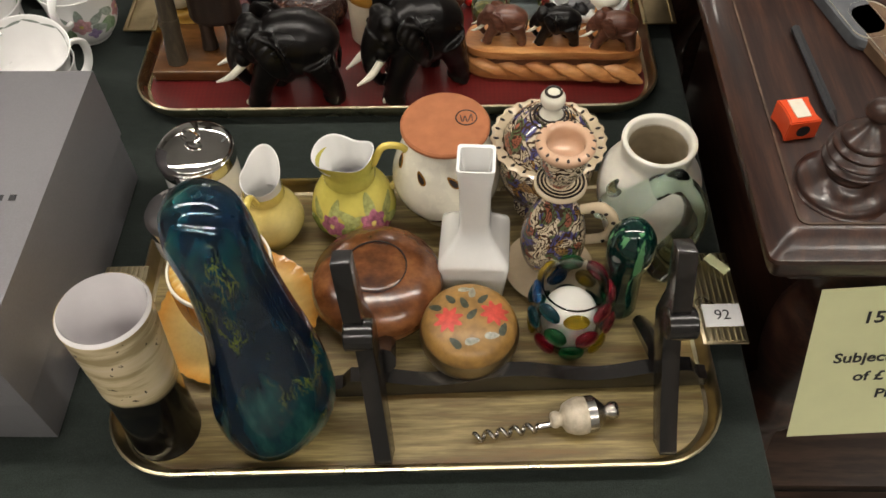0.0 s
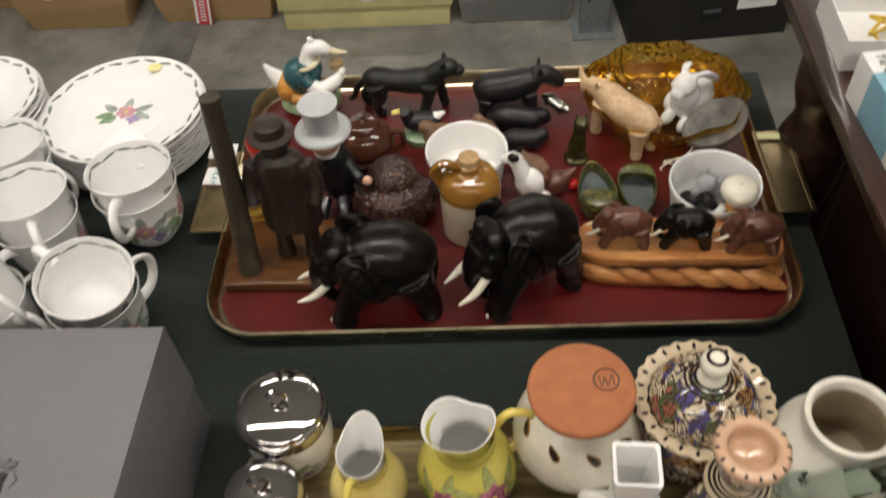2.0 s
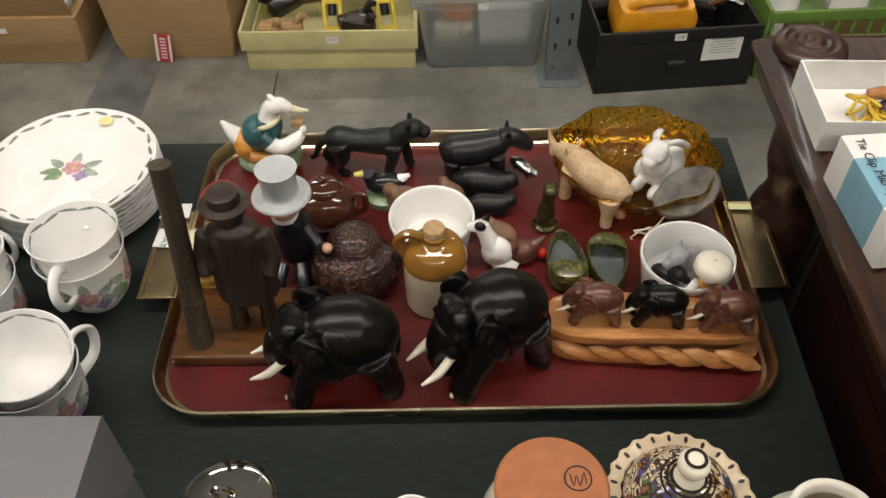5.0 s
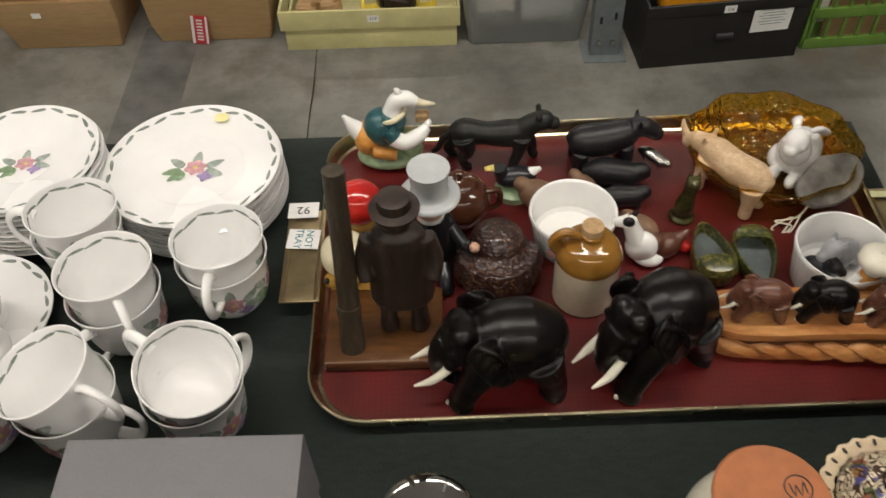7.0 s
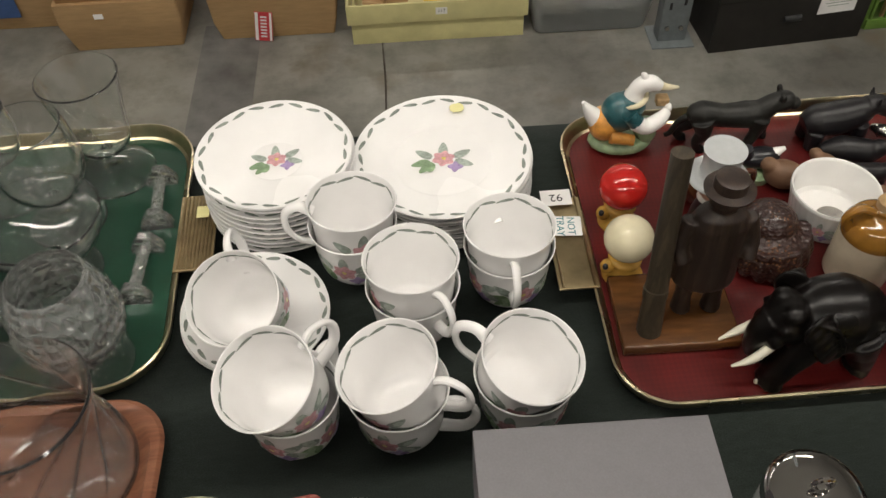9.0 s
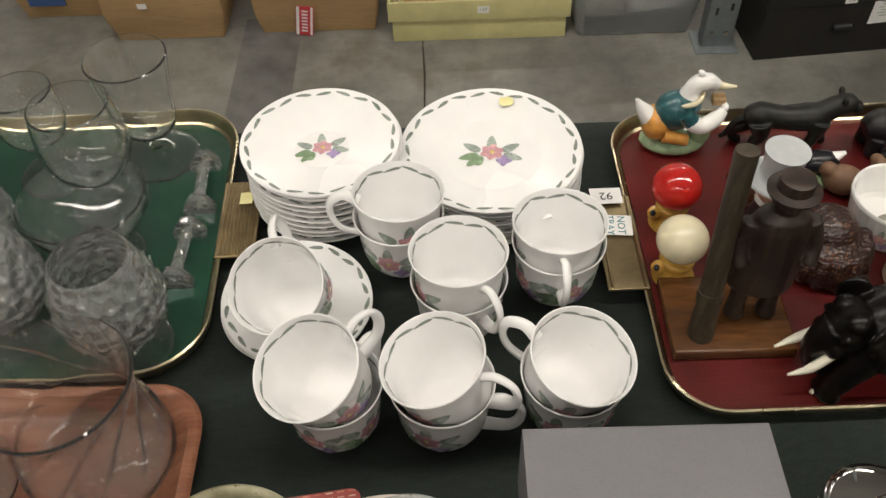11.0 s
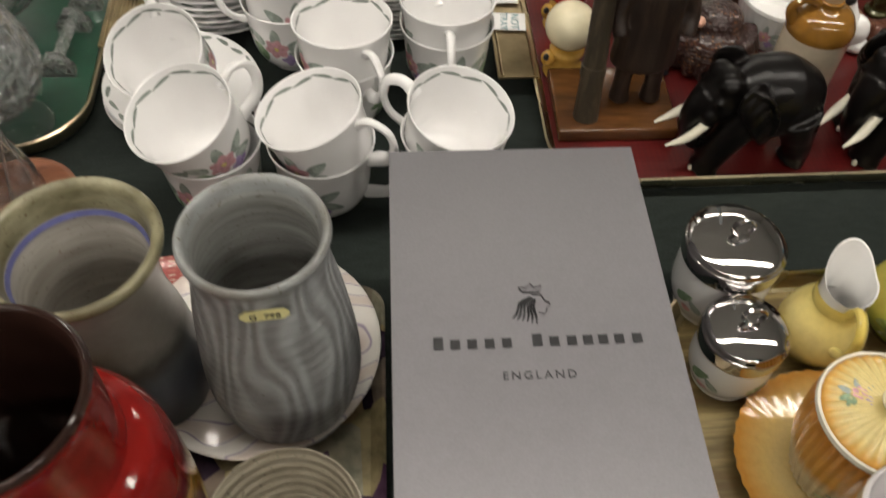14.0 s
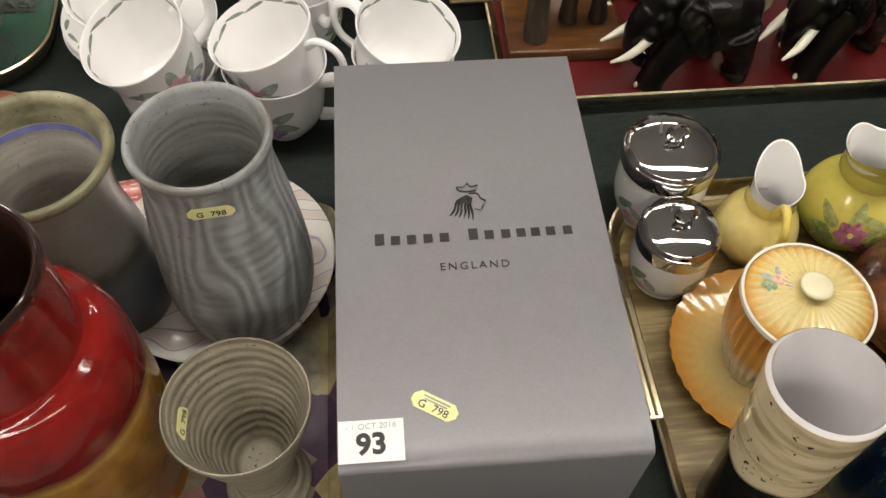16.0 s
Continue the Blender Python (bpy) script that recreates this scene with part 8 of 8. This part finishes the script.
def basket():
    t = thing("plastic_basket", "white slotted plastic basket on a cardboard carton", "basket", pose(-0.790, 2.05, 0.152))
    m = plain("white_plastic", (0.62, 0.62, 0.62), 0.4, var=0.06, scale=40)
    part("basket_floor", slab((0.24, 0.30, 0.006), (0, 0, 0), 0.002), m, t)
    for z in (0.004, 0.085):
        part("rail", slab((0.26, 0.010, 0.018), (0, -0.155, z), 0.002), m, t)
        part("rail", slab((0.010, 0.32, 0.018), (0.125, 0, z), 0.002), m, t)
    for k in range(15):
        part("slat", slab((0.006, 0.006, 0.072), (-0.122 + 0.0174 * k, -0.155, 0.018), 0.001), m, t)
    return t


basket()
CRATEY = plain("pale_yellow_plastic", (0.62, 0.57, 0.28), 0.45, var=0.12, scale=20, bump=0.03)


def tool_crate():
    t = thing("tool_crate", "pale yellow stepped plastic crate full of hand tools", "crate", pose(0.030, 2.022, 0.0))
    for z0, z1, g in ((0.0, 0.066, 0.0), (0.066, 0.122, 0.009)):
        for sx, sy, px, py in ((0.452 + 2 * g, 0.008, 0, -0.170 - g), (0.452 + 2 * g, 0.008, 0, 0.170 + g), (0.008, 0.332 + 2 * g, -0.222 - g, 0), (0.008, 0.332 + 2 * g, 0.222 + g, 0)):
            part("crate_wall", slab((sx, sy, z1 - z0), (px, py, z0), 0.0015), CRATEY, t)
    part("ledge", slab((0.470, 0.012, 0.004), (0, -0.174, 0.064), 0.001), CRATEY, t)
    part("crate_floor", slab((0.44, 0.33, 0.006), (0, 0, 0.002), 0), CRATEY, t)
    lb = tag("lot_label", "small white lot label", "117", 0.013, 0.030, 0.020, pose(0.010, -0.1845, 0.097, 90, 0, 0), t)
    return t


tool_crate()
YTOOL = plain("yellow_tool_plastic", (0.75, 0.56, 0.03), 0.35, var=0.1, scale=40)
for x, a in ((0.030, 4), (0.182, 12)):
    t = thing("spirit_level", "yellow spirit level standing in the tool crate", "spirit level", pose(x - 0.006, 1.98, 0.030, -38, 0, a), "spirit levels")
    for px in (-0.022, 0.022):
        part("rail", slab((0.010, 0.022, 0.30), (px, 0, 0), 0.002), YTOOL, t)
    for z in (0.0, 0.075, 0.16, 0.24, 0.286):
        part("web", slab((0.046, 0.018, 0.016), (0, 0, z), 0.002), YTOOL, t)
    part("vial", tube([(0, 0, 0.045), (0, 0, 0.075)], 0.012, 12, smooth=1), BLACKGLOSS, t)
BLOCK = wood("scrap_wood", (0.40, 0.24, 0.11), (0.56, 0.37, 0.19), 0.6, 8, (1, 8, 8), 0, 0.15)
for k, (x, y, a, w, mm) in enumerate(((-0.085, 1.86, 8, 0.09, BLOCK), (-0.125, 1.84, -12, 0.06, BLOCK), (-0.10, 1.95, 50, 0.10, BLACKWOOD), (0.10, 1.90, 30, 0.10, BLACKWOOD), (0.115, 1.86, -20, 0.08, DARKCARVED), (-0.05, 2.00, 15, 0.14, EBONYRED), (0.08, 2.05, -40, 0.15, STEEL), (-0.15, 2.04, 70, 0.10, BLACKGLOSS))):
    t = thing("hand_tool", ("wooden plane block in the tool crate", "dark hand tool lying in the tool crate")[mm is not BLOCK], "tool", pose(x - 0.006, y + 0.05, 0.070 + 0.010 * (k % 3), 6 * (k % 3), 0, a), "tools in the crate")
    part("tool_body", slab((w, 0.042, 0.036), (0, 0, 0), 0.008), mm, t)
    part("tool_grip", tube([(w * 0.3, 0, 0.030), (w * 0.45, 0, 0.052), (w * 0.6, 0, 0.046)], [0.012, 0.010, 0.008], 10), mm, t)


def clear_bin():
    t = thing("plastic_bin", "translucent plastic storage bin full of odds and ends", "bin", pose(0.435, 1.995, 0.0))
    m, n, l, b = nodes_of("frosted_plastic", 0.28, 0, 0, 0.92, 1.3)
    b.inputs["Base Color"].default_value = (0.86, 0.88, 0.88, 1)
    part("bin_body", loft([level(rrect(hx, hy, 0.025, 5), z) for hx, hy, z in ((0.148, 0.150, 0.004), (0.160, 0.165, 0.10), (0.168, 0.172, 0.215), (0.164, 0.168, 0.215), (0.144, 0.146, 0.008))], True, True), m, t)
    part("rim", loft([level(rrect(hx, hy, 0.03, 5), z) for hx, hy, z in ((0.170, 0.174, 0.195), (0.186, 0.190, 0.200), (0.186, 0.190, 0.222), (0.170, 0.174, 0.222), (0.170, 0.174, 0.195))], False, False), m, t)
    tag("lot_label", "small white lot label", "", 0.01, 0.026, 0.016, pose(0.000, -0.1915, 0.211, 90, 0, 0), t)
    return t


clear_bin()
for k, (x, y, z, sx, sy, sz, c) in enumerate(((0.36, 1.86, 0.02, 0.10, 0.12, 0.07, (0.55, 0.52, 0.46)), (0.49, 1.86, 0.02, 0.14, 0.10, 0.12, (0.60, 0.60, 0.58)), (0.36, 1.85, 0.10, 0.08, 0.07, 0.07, (0.65, 0.25, 0.08)), (0.38, 1.98, 0.02, 0.12, 0.10, 0.16, (0.24, 0.30, 0.36)), (0.49, 1.98, 0.02, 0.10, 0.10, 0.19, (0.45, 0.30, 0.20)))):
    tagged(part("packet", slab((sx, sy, sz), (0, 0, 0), 0.006), plain("packet_card", c, 0.6, var=0.2, scale=30), at=pose(x + 0.01, y + 0.095, z + 0.004, 0, 0, 7 * k - 12)), "faded packet inside the translucent bin", "packet", "packets in the bin")


def rack_post():
    t = thing("rack_post", "grey perforated steel racking upright bolted to its foot", "post", pose(0.637, 1.80, 0.0))
    m = plain("blue_grey_paint", (0.20, 0.225, 0.235), 0.45, 0.2, var=0.15, scale=40, bump=0.05)
    part("channel", slab((0.074, 0.045, 2.3), (0, 0, 0.004), 0.003), m, t)
    part("foot_plate", slab((0.11, 0.10, 0.004), (0, 0, 0), 0.001), m, t)
    for k in range(12):
        for dx in (-0.018, 0.018):
            part("slot", slab((0.007, 0.002, 0.020), (dx, -0.0235, 0.10 + 0.075 * k + (0.012 if dx > 0 else 0)), 0.0008), INK, t)
    for dx in (-0.018, 0.018):
        part("bolt", lathe([(0, 0), (0.007, 0), (0.0065, 0.005), (0, 0.005)], 6), STEEL, t, at=pose(dx, -0.0225, 0.045, 90, 0, 0), smooth=0)


rack_post()


def black_box():
    t = thing("black_crate", "black card crate with lot number and white notice", "box", pose(0.908, 1.905, 0.0, 0, 0, 5))
    m = plain("black_card", (0.016, 0.014, 0.012), 0.55, var=0.3, scale=30, bump=0.03)
    w, d, h = 0.405, 0.33, 0.178
    for sx, sy, px, py in ((w, 0.006, 0, -d / 2), (w, 0.006, 0, d / 2), (0.006, d - 0.006, -w / 2 + 0.003, 0), (0.006, d - 0.006, w / 2 - 0.003, 0)):
        part("side_wall", slab((sx, sy, h), (px, py, 0), 0.001), m, t)
    part("box_floor", slab((w - 0.012, d - 0.006, 0.005), (0, 0, 0.001), 0), m, t)
    part("top_lip", slab((w + 0.006, 0.010, 0.030), (0, -d / 2 - 0.002, h - 0.028), 0.002), m, t)
    part("hand_hole", tube([(-0.022, -d / 2 - 0.0035, 0.082), (0.022, -d / 2 - 0.0035, 0.082)], 0.009, 12, smooth=1, flat=1), INK, t)
    tag("lot_label", "small white lot label", "116", 0.012, 0.030, 0.020, pose(-0.002, -d / 2 - 0.0085, h - 0.016, 90, 0, 0), t)
    nb = tag("paper_notice", "white printed paper notice", "", 0.01, 0.100, 0.072, pose(0.112, -d / 2 - 0.0045, 0.122, 90, 0, 2), t)
    bars([(0, 0.026 - 0.008 * k, 0.070 - 0.014 * (k % 2), 0.0022) for k in range(6)], GREYLEAF, nb, pose(0, 0, 0.0006))
    return t


black_box()
OTOOL = plain("orange_plastic", (0.78, 0.34, 0.02), 0.35, var=0.1, scale=40)
t = thing("orange_tool_case", "orange plastic power tool lying in the black crate", "tool", pose(0.87, 1.86, 0.10, 8, 0, 6))
part("case_body", loft([level(rrect(0.105 - i, 0.060 - i, 0.02, 4), z) for i, z in ((0.01, 0), (0.0, 0.03), (0.0, 0.07), (0.012, 0.10))]), OTOOL, t)
part("grip", tube([(-0.07, -0.02, 0.095), (-0.04, -0.04, 0.125), (0.04, -0.04, 0.125), (0.07, -0.02, 0.095)], 0.011, 10), OTOOL, t)
for k, (x, y, a) in enumerate(((0.77, 1.93, 20), (1.0, 1.92, -30), (0.92, 1.98, 70))):
    tt = thing("hand_tool", "dark tool lying in the black crate", "tool", pose(x, y, 0.11, 10, 0, a), "tools in the black crate")
    part("tool_body", slab((0.12, 0.05, 0.05), (0, 0, 0), 0.01), BLACKWOOD, tt)
    part("tool_grip", tube([(0.04, 0, 0.04), (0.08, 0, 0.075), (0.12, 0, 0.07)], [0.014, 0.012, 0.01], 10), STEEL, tt)


def green_crate():
    t = thing("green_crate", "green plastic mesh crate on the floor", "crate", pose(1.42, 1.98, 0.0, 0, 0, 3))
    m = plain("green_plastic", (0.13, 0.24, 0.04), 0.45, var=0.15, scale=30)
    w, d, h = 0.56, 0.36, 0.20
    for py in (-d / 2, d / 2):
        for z in (0.0, 0.09, h - 0.035):
            part("rail", slab((w, 0.012, 0.030), (0, py, z), 0.003), m, t)
        for k in range(14):
            part("bar", slab((0.008, 0.008, h - 0.02), (-w / 2 + 0.01 + k * (w - 0.02) / 13, py, 0.01), 0.001), m, t)
    for px in (-w / 2, w / 2):
        part("end_panel", slab((0.010, d, h), (px, 0, 0), 0.002), m, t)
    part("crate_floor", slab((w, d, 0.008), (0, 0, 0.002), 0), m, t)
    part("tan_sheet", slab((w * 0.8, 0.010, h - 0.05), (0, -d / 2 + 0.03, 0.012), 0), CARDBOARD, t, "brown card lining")
    return t


green_crate()
for k in range(5):
    figure("glass_jar", "clear glass jar standing in the green crate", "jar", lathe([(0, 0), (0.032, 0), (0.034, 0.01), (0.034, 0.10), (0.026, 0.12), (0.028, 0.13), (0.024, 0.13), (0.024, 0.12), (0.031, 0.10), (0.031, 0.01), (0, 0.006)], 28), CLEAR if k % 2 else PORCELAIN, heading(1.22 + 0.09 * k, 1.93 + 0.02 * (k % 2), 0.012, 0, 1.5), "jars in the crate")

# ---- floor marks ----
crack = bmesh.new()
for (ax, ay), (bx, by), w in (((-0.116, 1.56), (-0.120, 1.82), 0.006), ((-0.116, 1.56), (-0.112, 1.20), 0.004), ((-0.120, 1.82), (-0.122, 2.02), 0.004)):
    tube([(ax, ay, 0.0006), ((ax + bx) / 2 + 0.002, (ay + by) / 2, 0.0006), (bx, by, 0.0006)], [w * 0.7, w, w * 0.6], 6, crack, 4, 0.05)
tagged(part("floor_crack", crack, plain("dark_crack_fill", (0.085, 0.070, 0.055), 0.8, var=0.4, scale=60), smooth=0), "dark filled crack in the concrete floor", "floor crack", kind="structure")
for x, w, c in ((-0.525, 0.155, (0.19, 0.185, 0.175)),):
    strip = part("floor_patch", loft([level([(px + x, py + 1.35) for px, py in rrect(w / 2, 0.62, 0.004, 3)], z) for z in (0.0008, 0.0016)]), plain("darker_concrete", c, 0.6, var=0.35, scale=14, bump=0.1), smooth=0)
    tagged(strip, "darker repaired strip in the concrete floor", "floor patch", kind="structure")
